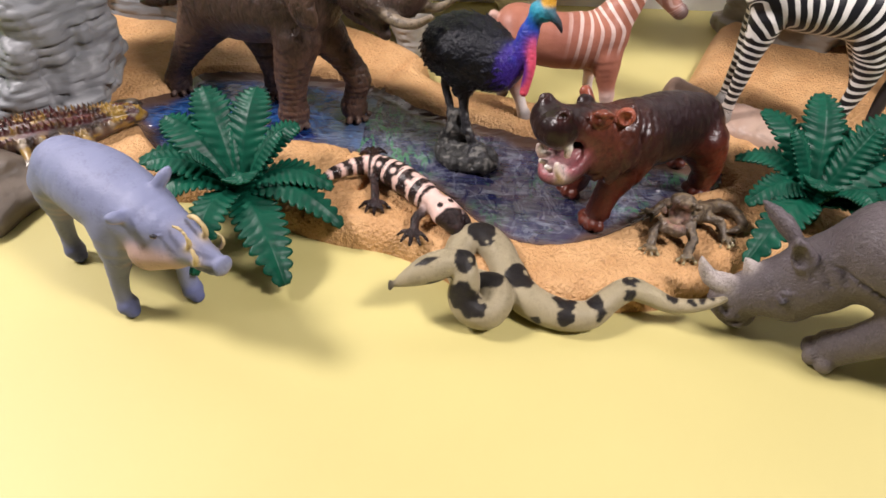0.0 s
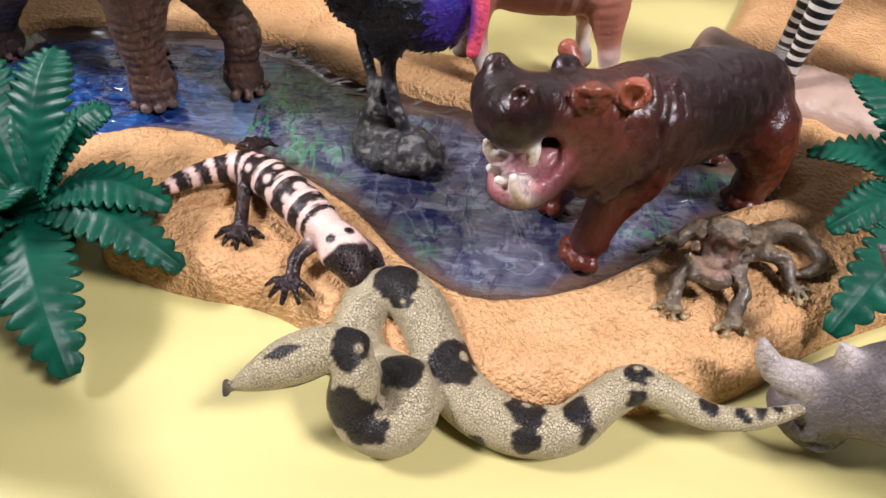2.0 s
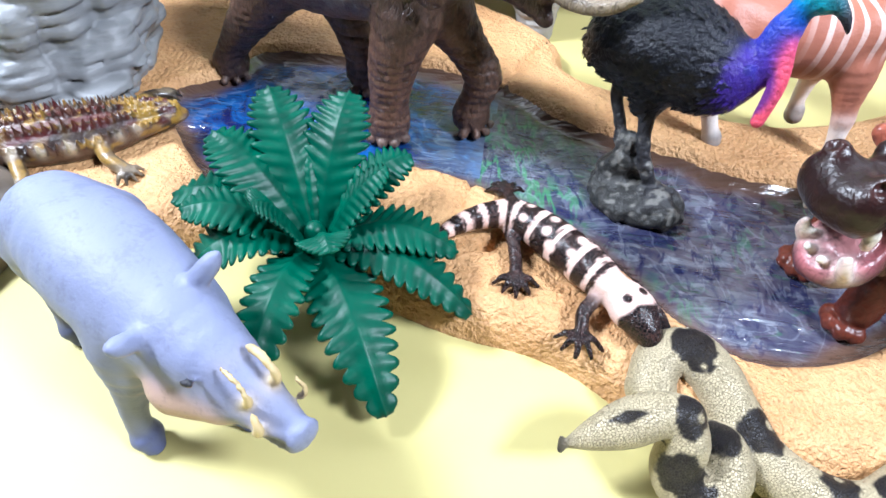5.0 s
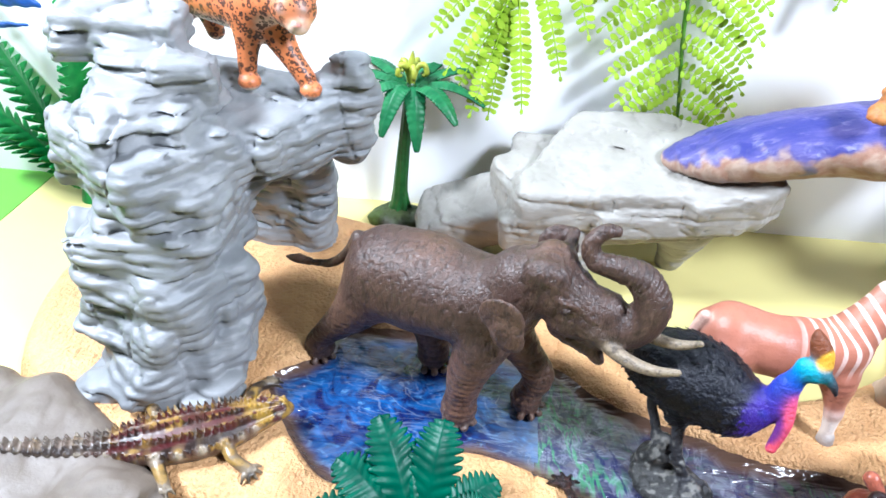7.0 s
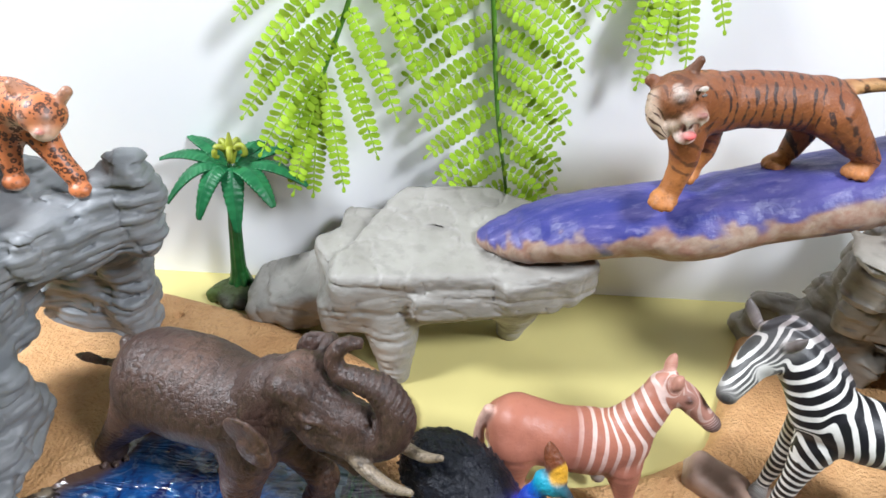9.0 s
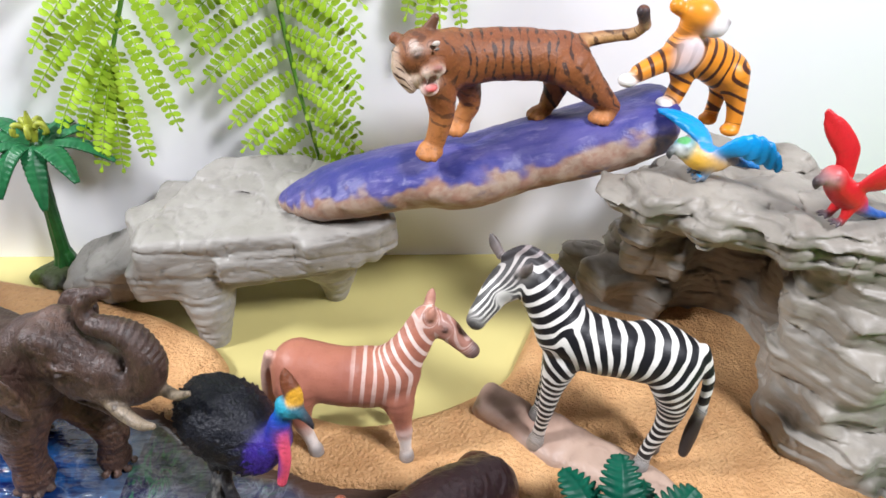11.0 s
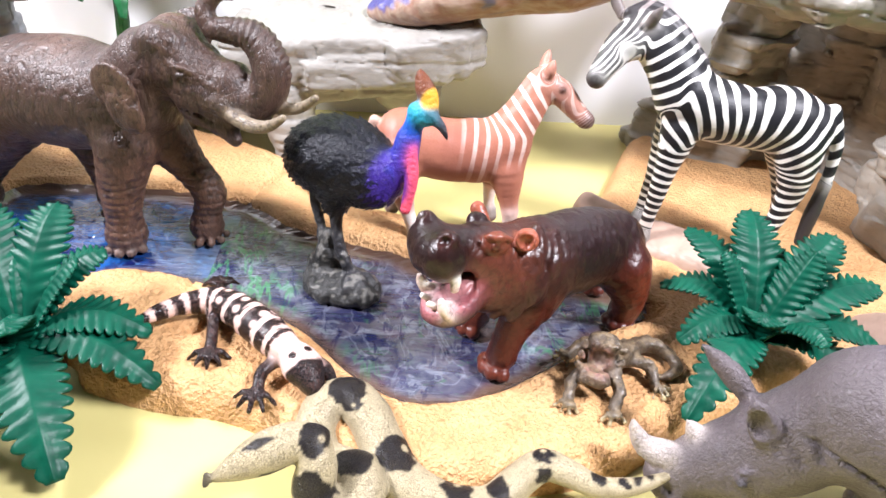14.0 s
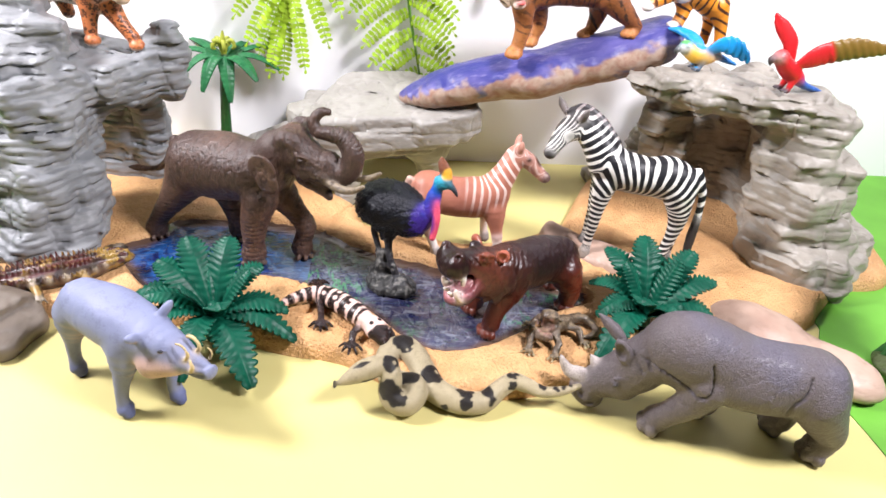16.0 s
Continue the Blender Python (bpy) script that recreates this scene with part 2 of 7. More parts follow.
def thing(name, me, material, origin, label, category, group="", kind=""):
    ob = new(name, me)
    ob.location = [c * 0.001 for c in origin]
    if me is not None:
        me.materials.append(material)
    return tagged(ob, label, category, group, kind)


def part(name, me, material, parent, label=""):
    ob = new(name, me)
    ob.parent = parent
    if material and not me.materials:
        me.materials.append(material)
    return tagged(ob, label)


def over(base, colour, amount):
    """Lay a colour over others, by an amount from 0 to 1 a point."""
    a = np.clip(amount, 0, 1)[:, None]
    return base * (1 - a) + np.array(colour) * a


def step(x, lo, hi):
    u = np.clip((x - lo) / (hi - lo), 0, 1)
    return u * u * (3 - 2 * u)


def lined(d, at, value=0.0):
    """A run of stripes along d whose phase at a point is value."""
    return (*d, value - sum(a * b for a, b in zip(d, at)))


def phase_at(ph, at):
    return sum(a * b for a, b in zip(ph, at)) + ph[3]


def groove(P, lines, width):
    """1 along lines drawn in the x-z plane, fading to 0 over a width."""
    out = np.zeros(len(P))
    Q = P[:, [0, 2]]
    for line in lines:
        L = np.array(spline([(x, 0, z) for x, z in line], 4))[:, [0, 2]]
        for a, b in zip(L[:-1], L[1:]):
            d = b - a
            u = np.clip(((Q - a) @ d) / (d @ d), 0, 1)
            out = np.maximum(out, np.exp(-((Q - a - u[:, None] * d) ** 2).sum(1) / width ** 2))
    return out


def ball(V, at, r):
    """1 near a point, 0 past r."""
    return step(np.sqrt(((V - np.array(at)) ** 2).sum(1)), r, r * 0.75)


# ---- the place ----
def grid_mesh(name, xs, ys, height, keep=None, rim=None, side=None):
    """A sheet over a grid in millimetres; height gives z, keep says which points stay."""
    X, Y = np.meshgrid(xs, ys, indexing="ij")
    P = np.stack([X.ravel(), Y.ravel()], 1)
    z, P0 = height(P), P
    n, m = X.shape
    i = np.arange(n * m).reshape(n, m)
    F = np.stack([i[:-1, :-1], i[1:, :-1], i[1:, 1:], i[:-1, 1:]], -1).reshape(-1, 4)
    if keep is not None:
        k = keep(P)
        if rim is not None:
            d = edge_distance(P, rim)
            e = 0.4
            g = np.stack([edge_distance(P + (e, 0), rim) - d, edge_distance(P + (0, e), rim) - d], 1) / e
            near = (d < 0) & (d > -3)
            P = P - np.where(near, d, 0)[:, None] * g / np.maximum(0.3, (g ** 2).sum(1))[:, None]
            z = np.where(near, height(P), z)
        F = F[k[F].any(1) & side(P0)[F[:, 0]]]
        used = np.unique(F)
        remap = np.full(n * m, -1)
        remap[used] = np.arange(len(used))
        F, P, z = remap[F], P[used], z[used]
    return np.column_stack([P, z]), F


def slab_mesh(name, outline, z0, z1):
    """A flat sheet with thickness over an outline in millimetres."""
    bm = bmesh.new()
    face = bm.faces.new([bm.verts.new((x * 0.001, y * 0.001, z0 * 0.001)) for x, y in outline])
    top = bmesh.ops.extrude_face_region(bm, geom=[face])["geom"]
    bmesh.ops.translate(bm, verts=[v for v in top if isinstance(v, bmesh.types.BMVert)], vec=(0, 0, (z1 - z0) * 0.001))
    bmesh.ops.recalc_face_normals(bm, faces=bm.faces)
    me = bpy.data.meshes.new(name)
    bm.to_mesh(me)
    bm.free()
    return me


def edge_distance(P, poly):
    """Millimetres inside an outline (outside: minus)."""
    A = np.array(poly, float)
    B = np.roll(A, -1, 0)
    best, odd = np.full(len(P), 1e9), np.zeros(len(P), bool)
    for a, b in zip(A, B):
        d = b - a
        u = np.clip(((P - a) @ d) / (d @ d), 0, 1)
        best = np.minimum(best, ((P - a - u[:, None] * d) ** 2).sum(1))
        if a[1] != b[1]:
            odd ^= ((a[1] > P[:, 1]) != (b[1] > P[:, 1])) & (P[:, 0] < (b[0] - a[0]) * (P[:, 1] - a[1]) / (b[1] - a[1]) + a[0])
    return np.sqrt(best) * np.where(odd, 1, -1)


def closed(pts, steps=4):
    ring = spline([(*p, 0) for p in (pts[-1], *pts, pts[0], pts[1])], steps)[steps:-steps - 1]
    return [(p[0], p[1]) for p in ring]


paper_mat = plain("yellow_paper", (0.54, 0.475, 0.185), rough=0.55, vary=0.025, scale=9, relief=0.06, depth=0.0003, fine=1500)
green_mat = plain("green_paper", (0.12, 0.36, 0.03), rough=0.6, vary=0.08, scale=20, relief=0.1, fine=900)
white_mat = plain("white_board", (0.84, 0.84, 0.86), rough=0.5, vary=0.015, scale=6, relief=0.03, depth=0.0003, fine=700)
table_mat = plain("table_top", (0.55, 0.52, 0.48), rough=0.5, vary=0.1, scale=14)

tagged(new("table_top", slab_mesh("table_top", [(-900, -700), (1000, -700), (1000, 900), (-900, 900)], -30, -1.2)), "pale table top under the paper sheets", "table", kind="structure").data.materials.append(table_mat)
tagged(new("ground", slab_mesh("ground", [(-356, -400), (306, -400), (276, 175), (272, 215), (300, 262), (330, 480), (330, 500), (-358, 465)], -0.8, 0)),
       "smooth pale yellow paper sheet laid on the table", "paper sheet", kind="structure").data.materials.append(paper_mat)
for name, ring in (("green_sheet", [(-800, -300), (-357, -300), (-359, 500), (-800, 470)]), ("green_sheet", [(307, -300), (800, -300), (800, 540), (331, 500), (301, 262), (273, 215), (277, 175)])):
    tagged(new(name, slab_mesh(name, ring, -0.8, -0.2)), "bright grass-green paper sheet beside the yellow paper", "paper sheet", kind="structure").data.materials.append(green_mat)
wall = new("wall_back", slab_mesh("wall_back", [(-850, 0), (900, 0), (900, 8), (-850, 8)], 0, 520))
wall.matrix_world = pose(0, 0.4825, -0.001, 0, 0, 3.1)
tagged(wall, "plain white backdrop board standing behind the figures", "backdrop", kind="structure").data.materials.append(white_mat)

# sandy plates with a river moulded into them
SAND = closed([(-286, 330), (-267, 290), (-240, 272), (-218, 260), (-190, 251), (-168, 245), (-140, 240), (-105, 243), (-70, 240), (-61, 229), (-37, 221), (-16, 218),
               (-1, 212), (14, 202), (35, 194), (60, 191), (91, 194), (112, 200), (134, 214), (160, 226), (200, 240), (250, 250), (290, 260), (310, 278), (340, 303),
               (372, 308), (392, 325), (400, 370), (380, 420), (330, 462), (250, 474), (214, 474), (189, 452), (160, 396), (145, 368), (126, 355), (102, 343), (68, 335),
               (38, 342), (8, 350), (-5, 360), (-7, 377), (-22, 394), (-50, 411), (-80, 422), (-118, 434), (-175, 446), (-230, 450), (-275, 425), (-291, 375)], 3)
RIVER = closed([(-158, 309), (-140, 326), (-132, 345), (-95, 349), (-58, 346), (-29, 338), (-7, 321), (27, 309), (54, 299), (84, 296), (112, 290), (140, 281), (147, 271),
                (136, 265), (118, 257), (104, 246), (91, 236), (73, 225), (53, 220), (39, 222), (23, 234), (10, 249), (-10, 264), (-34, 276), (-62, 283), (-80, 278),
                (-108, 263), (-124, 264), (-146, 287)], 4)


def seam_x(y):
    return -37 + 0.004 * (y - 295) ** 2 * np.sign(y - 295) * 0.9


def sand_height(P):
    d = edge_distance(P, SAND)
    P3 = np.column_stack([P, np.zeros(len(P))])
    z = 12.0 * np.sqrt(np.clip(1 - (1 - np.clip(d / 11, 0, 1)) ** 2, 0, 1)) + 0.8 * vnoise(P3, 40, 3) * step(d, 2, 20)
    z += (0.35 * vnoise(P3, 5, 4) + 0.25 * vnoise(P3, 2.6, 5)) * step(d, 1, 8)
    r = edge_distance(P, RIVER)
    bank = step(r, -2.5, 3.0)
    z = z * (1 - bank) + 4.2 * bank
    for x, y in ((-30.5, 248.5), (-147, 420), (129, 252)):
        z -= 7 * step(np.hypot(P[:, 0] - x, P[:, 1] - y), 3.1, 1.7)
    seam = np.abs(P[:, 0] - seam_x(P[:, 1]))
    return np.maximum(z - 2.0 * step(seam, 1.3, 0.3) * (d > 0), 0.0) - 0.5


sand_m, t, b = shader("sand_plastic")
g1, g2, g3 = noise_tex(t, 45, 3), noise_tex(t, 560, 2), noise_tex(t, 1500, 2)
c = mix(t, ramp(t, g1, 0.3, 0.7), (0.53, 0.285, 0.115), (0.65, 0.38, 0.17))
c = mix(t, math_node(t, "MULTIPLY", ramp(t, g2, 0.45, 0.3), 0.35), c, (0.36, 0.18, 0.07))
t.links.new(c, b.inputs["Base Color"])
b.inputs["Roughness"].default_value = 0.55
k1 = bump(t, b, g2, 0.9, 0.0022)
bump(t, b, g3, 0.5, 0.0008, k1)

for SPLIT, (name, side) in enumerate((("sand_plate", lambda P: P[:, 0] < seam_x(P[:, 1])), ("sand_plate", lambda P: (P[:, 0] >= seam_x(P[:, 1])) & (P[:, 0] < 0.55 * (P[:, 1] - 250) + 128)), ("sand_plate", lambda P: P[:, 0] >= 0.55 * (P[:, 1] - 250) + 128))):
    V, F = grid_mesh(name, np.arange(-300, 406, 1.7), np.arange(186, 482, 1.7), sand_height, lambda P: edge_distance(P, SAND) > 0, SAND, side)
    origin = np.array([V[:, 0].mean(), V[:, 1].mean(), 0])
    plate = thing(name, raw_mesh(name, (V - origin) * 0.001, F), sand_m, origin,
                  ("tan sand-textured plastic landscape plate with a blue pool", "tan sand-textured plastic landscape plate with a stony stream", "tan sand-textured plastic landscape plate under grey rocks")[SPLIT],
                  "landscape plate", "landscape plates")
    if SPLIT == 2:
        continue
    # the moulded water in the channel
    m, t, b = shader("river_water")
    co = coords(t)
    warp = noise_tex(t, 70, 4, warp=1.5)
    fine = noise_tex(t, 95, 3, stretch=(1, 1.8, 1), warp=1.6)
    flow = math_node(t, "ABSOLUTE", math_node(t, "SUBTRACT", noise_tex(t, 30, 3, stretch=(1, 2.4, 1), warp=1.6), 0.5))
    streak = math_node(t, "MULTIPLY", ramp(t, flow, 0.03, 0.004), ramp(t, noise_tex(t, 26, 2), 0.42, 0.62))
    peb = voronoi(t, 130, out="Color", stretch=(1, 1.3, 1))
    edges = voronoi(t, 130, "DISTANCE_TO_EDGE", stretch=(1, 1.3, 1))
    sep = t.nodes.new("ShaderNodeSeparateColor")
    t.links.new(peb, sep.inputs[0])
    if SPLIT == 0:
        c = mix(t, ramp(t, warp, 0.38, 0.66), (0.006, 0.010, 0.065), (0.012, 0.075, 0.25))
        c = mix(t, math_node(t, "MULTIPLY", ramp(t, fine, 0.56, 0.80), 0.55), c, (0.16, 0.36, 0.62))
        right = t.nodes.new("ShaderNodeSeparateXYZ")
        t.links.new(co, right.inputs[0])
        c = mix(t, math_node(t, "MULTIPLY", ramp(t, right.outputs[0], 0.09, 0.13), 0.7), c, (0.13, 0.17, 0.22))
    else:
        c = mix(t, ramp(t, warp, 0.35, 0.65), (0.014, 0.017, 0.06), (0.055, 0.062, 0.10))
        c = mix(t, math_node(t, "MULTIPLY", sep.outputs[0], 0.5), c, (0.12, 0.10, 0.115))
        c = mix(t, math_node(t, "MULTIPLY", ramp(t, edges, 0.10, 0.0), 0.15), c, (0.02, 0.025, 0.06))
        c = mix(t, math_node(t, "MULTIPLY", ramp(t, fine, 0.55, 0.70), 0.45), c, (0.03, 0.12, 0.06))
    if SPLIT == 1:
        c = mix(t, math_node(t, "MULTIPLY", ramp(t, noise_tex(t, 70, 3, stretch=(1, 1.8, 1), warp=1.4), 0.52, 0.70), 0.6), c, (0.20, 0.22, 0.27))
    c = mix(t, math_node(t, "MULTIPLY", streak, 0.14), c, (0.45, 0.52, 0.62))
    if SPLIT == 1:
        reed = math_node(t, "ABSOLUTE", math_node(t, "SUBTRACT", noise_tex(t, 55, 2, stretch=(1.9, 0.6, 1), warp=1.4), 0.5))
        patch = ramp(t, noise_tex(t, 22, 2), 0.46, 0.6)
        c = mix(t, math_node(t, "MULTIPLY", ramp(t, reed, 0.07, 0.01), math_node(t, "MULTIPLY", patch, 0.75)), c, (0.05, 0.20, 0.09))
        foam = math_node(t, "ABSOLUTE", math_node(t, "SUBTRACT", noise_tex(t, 45, 3, stretch=(1.3, 0.8, 1), warp=1.6), 0.52))
        c = mix(t, math_node(t, "MULTIPLY", ramp(t, foam, 0.04, 0.0), 0.13), c, (0.46, 0.50, 0.62))
        dark = ramp(t, noise_tex(t, 95, 4, stretch=(1.4, 0.8, 1), warp=2.0), 0.46, 0.36)
        c = mix(t, math_node(t, "MULTIPLY", dark, 0.8), c, (0.012, 0.014, 0.06))
    bank_amount = attribute(t, "mask")
    c = mix(t, bank_amount, c, (0.10, 0.058, 0.04))
    t.links.new(c, b.inputs["Base Color"])
    b.inputs["Roughness"].default_value = 0.12
    b.inputs["Coat Weight"].default_value = 0.6
    b.inputs["Coat Roughness"].default_value = 0.06
    swell = noise_tex(t, 75, 2, stretch=(0.55, 2.6, 1), warp=0.8)
    k1 = bump(t, b, fine, 0.4, 0.0018)
    bump(t, b, swell, 0.38, 0.006, k1)

    def water_height(P):
        P3 = np.column_stack([P, np.zeros(len(P))])
        r = edge_distance(P, RIVER)
        return 5.6 + 0.35 * vnoise(P3 * (1, 2, 1), 9, 8) + 0.25 * vnoise(P3, 4, 9) + 3.4 * step(r, 3.5, -1.5)

    V, F = grid_mesh("river", np.arange(-170, 160, 1.7), np.arange(205, 360, 1.7), water_height, lambda P: edge_distance(P, RIVER) > -0.8, None, side)
    me = raw_mesh("river", (V - origin) * 0.001, F)
    r = edge_distance(V[:, :2], RIVER)
    give(me, np.full((len(V), 3), 0.2), np.zeros(len(V)), step(r + 3 * vnoise(V, 12, 6), 9, 2))
    part("river", me, m, plate, ("glossy deep blue moulded pool", "glossy grey-blue stream bed with pebbles and weed")[SPLIT])


# ---- rocks ----
def layered(thin, thick, a1, a2, seed):
    """Beds of stone: each bed has an outline of its own, with seams between beds and a few upright cracks."""
    def relief(P):
        w = P[:, 2] + 3.0 * vnoise(P, 45, seed) + 0.9 * vnoise(P, 12, seed + 1)
        bed = np.floor(w / thin)
        f = w / thin - bed
        Q1 = np.column_stack([P[:, 0], P[:, 1], bed * 61.3])
        Q2 = np.column_stack([P[:, 0], P[:, 1], np.floor(w / thick + 0.4) * 97.1])
        shape = a1 * vnoise(Q1, 13, seed + 2) + 0.5 * a1 * vnoise(Q1, 5.5, seed + 3) + a2 * vnoise(Q2, 24, seed + 4) + 0.45 * a2 * vnoise(Q2, 9, seed + 6)
        seam = 0.7 * a1 * step(np.abs(f - 0.5), 0.34, 0.5)
        crack = 1.4 * step(np.abs(vnoise(P * (1, 1, 0.3), 18, seed + 5)), 0.05, 0.0)
        return seam + crack - shape - 0.22 * vnoise(P, 3.2, seed + 7)
    return relief


def blocks(amount, seed):
    """Chipped flat faces with thin cracks and a few long seams."""
    def relief(P):
        w = P[:, 2] + 4 * vnoise(P, 40, seed)
        ledge = np.abs(np.mod(w / 17, 1) - 0.5) * 2
        fine = np.abs(np.mod(w / 5.5 + 0.6 * vnoise(P, 14, seed + 6), 1) - 0.5) * 2
        crack = np.minimum(np.abs(vnoise(P, 22, seed + 1)), np.abs(vnoise(P * (1, 1, 2), 13, seed + 4)))
        facet = np.round(2.2 * vnoise(P, 24, seed + 2)) / 2.2 + 0.5 * np.round(2 * vnoise(P, 9, seed + 5)) / 2
        return amount * (0.9 * step(ledge, 0.2, 0.0) + 0.5 * step(fine, 0.25, 0.0) * step(vnoise(P, 16, seed + 7), -0.1, 0.3) - 0.8 * facet + 0.9 * step(crack, 0.05, 0.0) - 0.2 * vnoise(P, 5, seed + 3))
    return relief


def rock_material(name, a, b_, rough=0.5):
    m, t, b = shader(name)
    n1, n2, n3 = noise_tex(t, 30, 4), noise_tex(t, 110, 5, stretch=(0.9, 0.9, 3.6)), noise_tex(t, 900, 2)
    c = mix(t, ramp(t, n1, 0.3, 0.7), a, b_)
    c = mix(t, math_node(t, "MULTIPLY", ramp(t, n2, 0.48, 0.3), 0.3), c, tuple(x * 0.55 for x in a))
    t.links.new(c, b.inputs["Base Color"])
    b.inputs["Roughness"].default_value = rough
    k = bump(t, b, n2, 0.3, 0.0016)
    bump(t, b, n3, 0.15, 0.0004, k)
    return m


grey_rock = rock_material("grey_rock", (0.172, 0.182, 0.192), (0.235, 0.24, 0.247))
cave_rock = rock_material("cave_rock", (0.215, 0.195, 0.165), (0.31, 0.285, 0.245))
warm_rock = rock_material("warm_rock", (0.25, 0.236, 0.21), (0.335, 0.32, 0.29))
pale_rock = rock_material("pale_rock", (0.32, 0.205, 0.155), (0.44, 0.32, 0.25))
brown_rock = rock_material("brown_rock", (0.095, 0.073, 0.055), (0.15, 0.122, 0.098))


def boulders(s, line, half, step_mm, seed, spread=5.0, k=3.5):
    """A pillar of stacked uneven blocks along a line of points with radii."""
    rng = random.Random(seed)
    pts = spline(line, 6)
    last = -99
    for x, y, z, r in pts:
        if z - last < step_mm:
            continue
        last = z
        for n in range(2):
            s.block((x + rng.uniform(-spread, spread), y + rng.uniform(-spread, spread), z + rng.uniform(-3, 3)), (r * rng.uniform(0.78, 0.98), r * rng.uniform(0.78, 0.98), half * rng.uniform(0.8, 1.3)),
                    (rng.uniform(-9, 9), rng.uniform(-9, 9), rng.uniform(0, 90)), half * 0.55, k)


s = Sculpt(1.15)
PILLAR = [(-200, 315, 4, 34), (-202, 319, 35, 27), (-204, 328, 70, 27), (-207, 341, 102, 26), (-213, 353, 126, 23)]
s.limb(*[(x, y, z, r * 0.8) for x, y, z, r in PILLAR], k=5)
boulders(s, PILLAR, 13, 12, 21, 7, 5)
s.limb((-199, 310, 6, 30), (-199, 312, 10, 33), k=6, sq=(1, 1, 2))
s.block((-223, 364, 144), (24, 14, 8), (4, 2, 6), 3, 3)
s.block((-236, 358, 138), (12, 12, 7), (0, 8, 24), 3, 3)
s.block((-194, 352, 128), (12, 11, 11), (0, 6, 20), 4, 3)
s.block((-184, 343, 100), (12, 11, 14), (6, 0, 30), 5, 3)
s.block((-190, 334, 66), (13, 12, 13), (0, 10, 10), 5, 3)
s.block((-178, 322, 38), (11, 12, 13), (0, 4, -14), 5, 3)
s.block((-234, 338, 96), (11, 12, 7), (0, 8, 10), 4, 3)
s.block((-238, 330, 66), (10, 12, 7), (0, -6, 20), 4, 3)
s.limb((-192, 360, 98, 20), (-172, 369, 98, 19), (-152, 380, 101, 15), k=6)
s.block((-176, 368, 104), (26, 18, 12), (0, 4, -24), 6, 4)
s.block((-160, 372, 98), (15, 12, 14), (0, 4, -30), 5, 4)
s.block((-184, 360, 92), (13, 10, 18), (4, 8, 20), 5, 4)
s.block((-196, 360, 80), (14, 10, 22), (4, -6, 0), 5, 4)
s.limb((-224, 392, 106, 17), (-190, 392, 104, 15), (-160, 392, 104, 12), k=8)
s.limb((-150, 374, 110, 7), (-144, 382, 116, 9), k=4)
s.lump((-137, 387, 107), (14, 13, 28), (0, 6, 0), k=4)
s.block((-200, 411, 50), (19, 9, 46), (0, 0, -6), 4, 5)
s.block((-170, 412, 46), (16, 9, 42), (0, -3, 8), 4, 5)
s.limb((-163, 406, 8, 9), (-165, 407, 50, 10), (-164, 400, 92, 13), k=5)
s.relief = layered(4.6, 14, 1.7, 3.2, 11)
thing("rock_arch", s.mesh("rock_arch", (-198, 330, 10)), grey_rock, (-198, 330, 10), "tall grey layered plastic cliff with an arch, on the sand plate", "rock formation")

s = Sculpt(1.15)
s.block((-8, 423, 46), (54, 21, 11), (3, -10, 4), 4, 4)
s.block((8, 436, 66), (64, 35, 13), (12, -5, 3), 5, 6)
s.block((52, 424, 68), (26, 22, 11), (10, -10, 18), 4, 4)
s.block((24, 416, 54), (38, 17, 9), (-4, -6, 8), 4, 4)
s.block((-34, 430, 56), (28, 24, 13), (10, -14, 26), 6, 7)
s.block((-66, 436, 33), (44, 20, 7.5), (10, -24, -6), 4, 4)
s.block((-56, 430, 27), (34, 14, 7), (4, -26, -4), 4, 4)
s.block((-92, 440, 14), (16, 12, 12), (0, -14, -10), 5, 5)
s.block((-62, 451, 92), (50, 25, 27), (0, 0, 57), 3, 5, cut=True)
s.block((66, 476, 88), (45, 25, 30), (0, 0, -28), 3, 5, cut=True)
s.block((-74, 402, 84), (34, 26, 16), (0, -34, 42), 3, 3, cut=True)
s.block((108, 412, 30), (32, 50, 22), (0, -44, 8), 3, 3, cut=True)
s.block((94, 394, 84), (22, 16, 40), (0, 0, -40), 3, 3, cut=True)
s.limb((-28, 422, 46, 21), (-21, 408, 22, 13), (-19, 400, 3, 7.5), k=5)
s.limb((46, 442, 3, 8), (46, 436, 26, 14), (40, 432, 46, 22), k=6)
CHIPS = blocks(1.0, 31)
s.relief = lambda P: CHIPS(P) - 1.8 * vnoise(P, 42, 36)
thing("rock_ledge", s.mesh("rock_ledge", (0, 425, 0)), warm_rock, (0, 425, 0), "flat-topped pale grey plastic rock ledge on two stubby feet", "rock formation")

s = Sculpt(1.2)
PILLAR = [(318, 332, 4, 38), (309, 338, 40, 32), (301, 344, 80, 29), (292, 352, 108, 27)]
s.limb(*[(x, y, z, r * 0.85) for x, y, z, r in PILLAR], k=6)
boulders(s, PILLAR, 12, 14, 33, 6)
s.block((338, 345, 16), (34, 26, 22), (0, 8, 20), 8, 6)
s.limb((200, 380, 118, 20), (235, 374, 118, 30), (275, 362, 116, 33), (304, 352, 113, 24), k=5, sq=(1, 1, 2.5))
for x, y, z, a in ((206, 372, 119, 10), (236, 360, 119, -12), (262, 350, 118, 14), (290, 342, 115, -8), (232, 392, 118, 20), (270, 384, 116, -16), (306, 356, 112, 24)):
    s.block((x, y, z), (20, 14, 10), (4, 4, a), 4, 3)
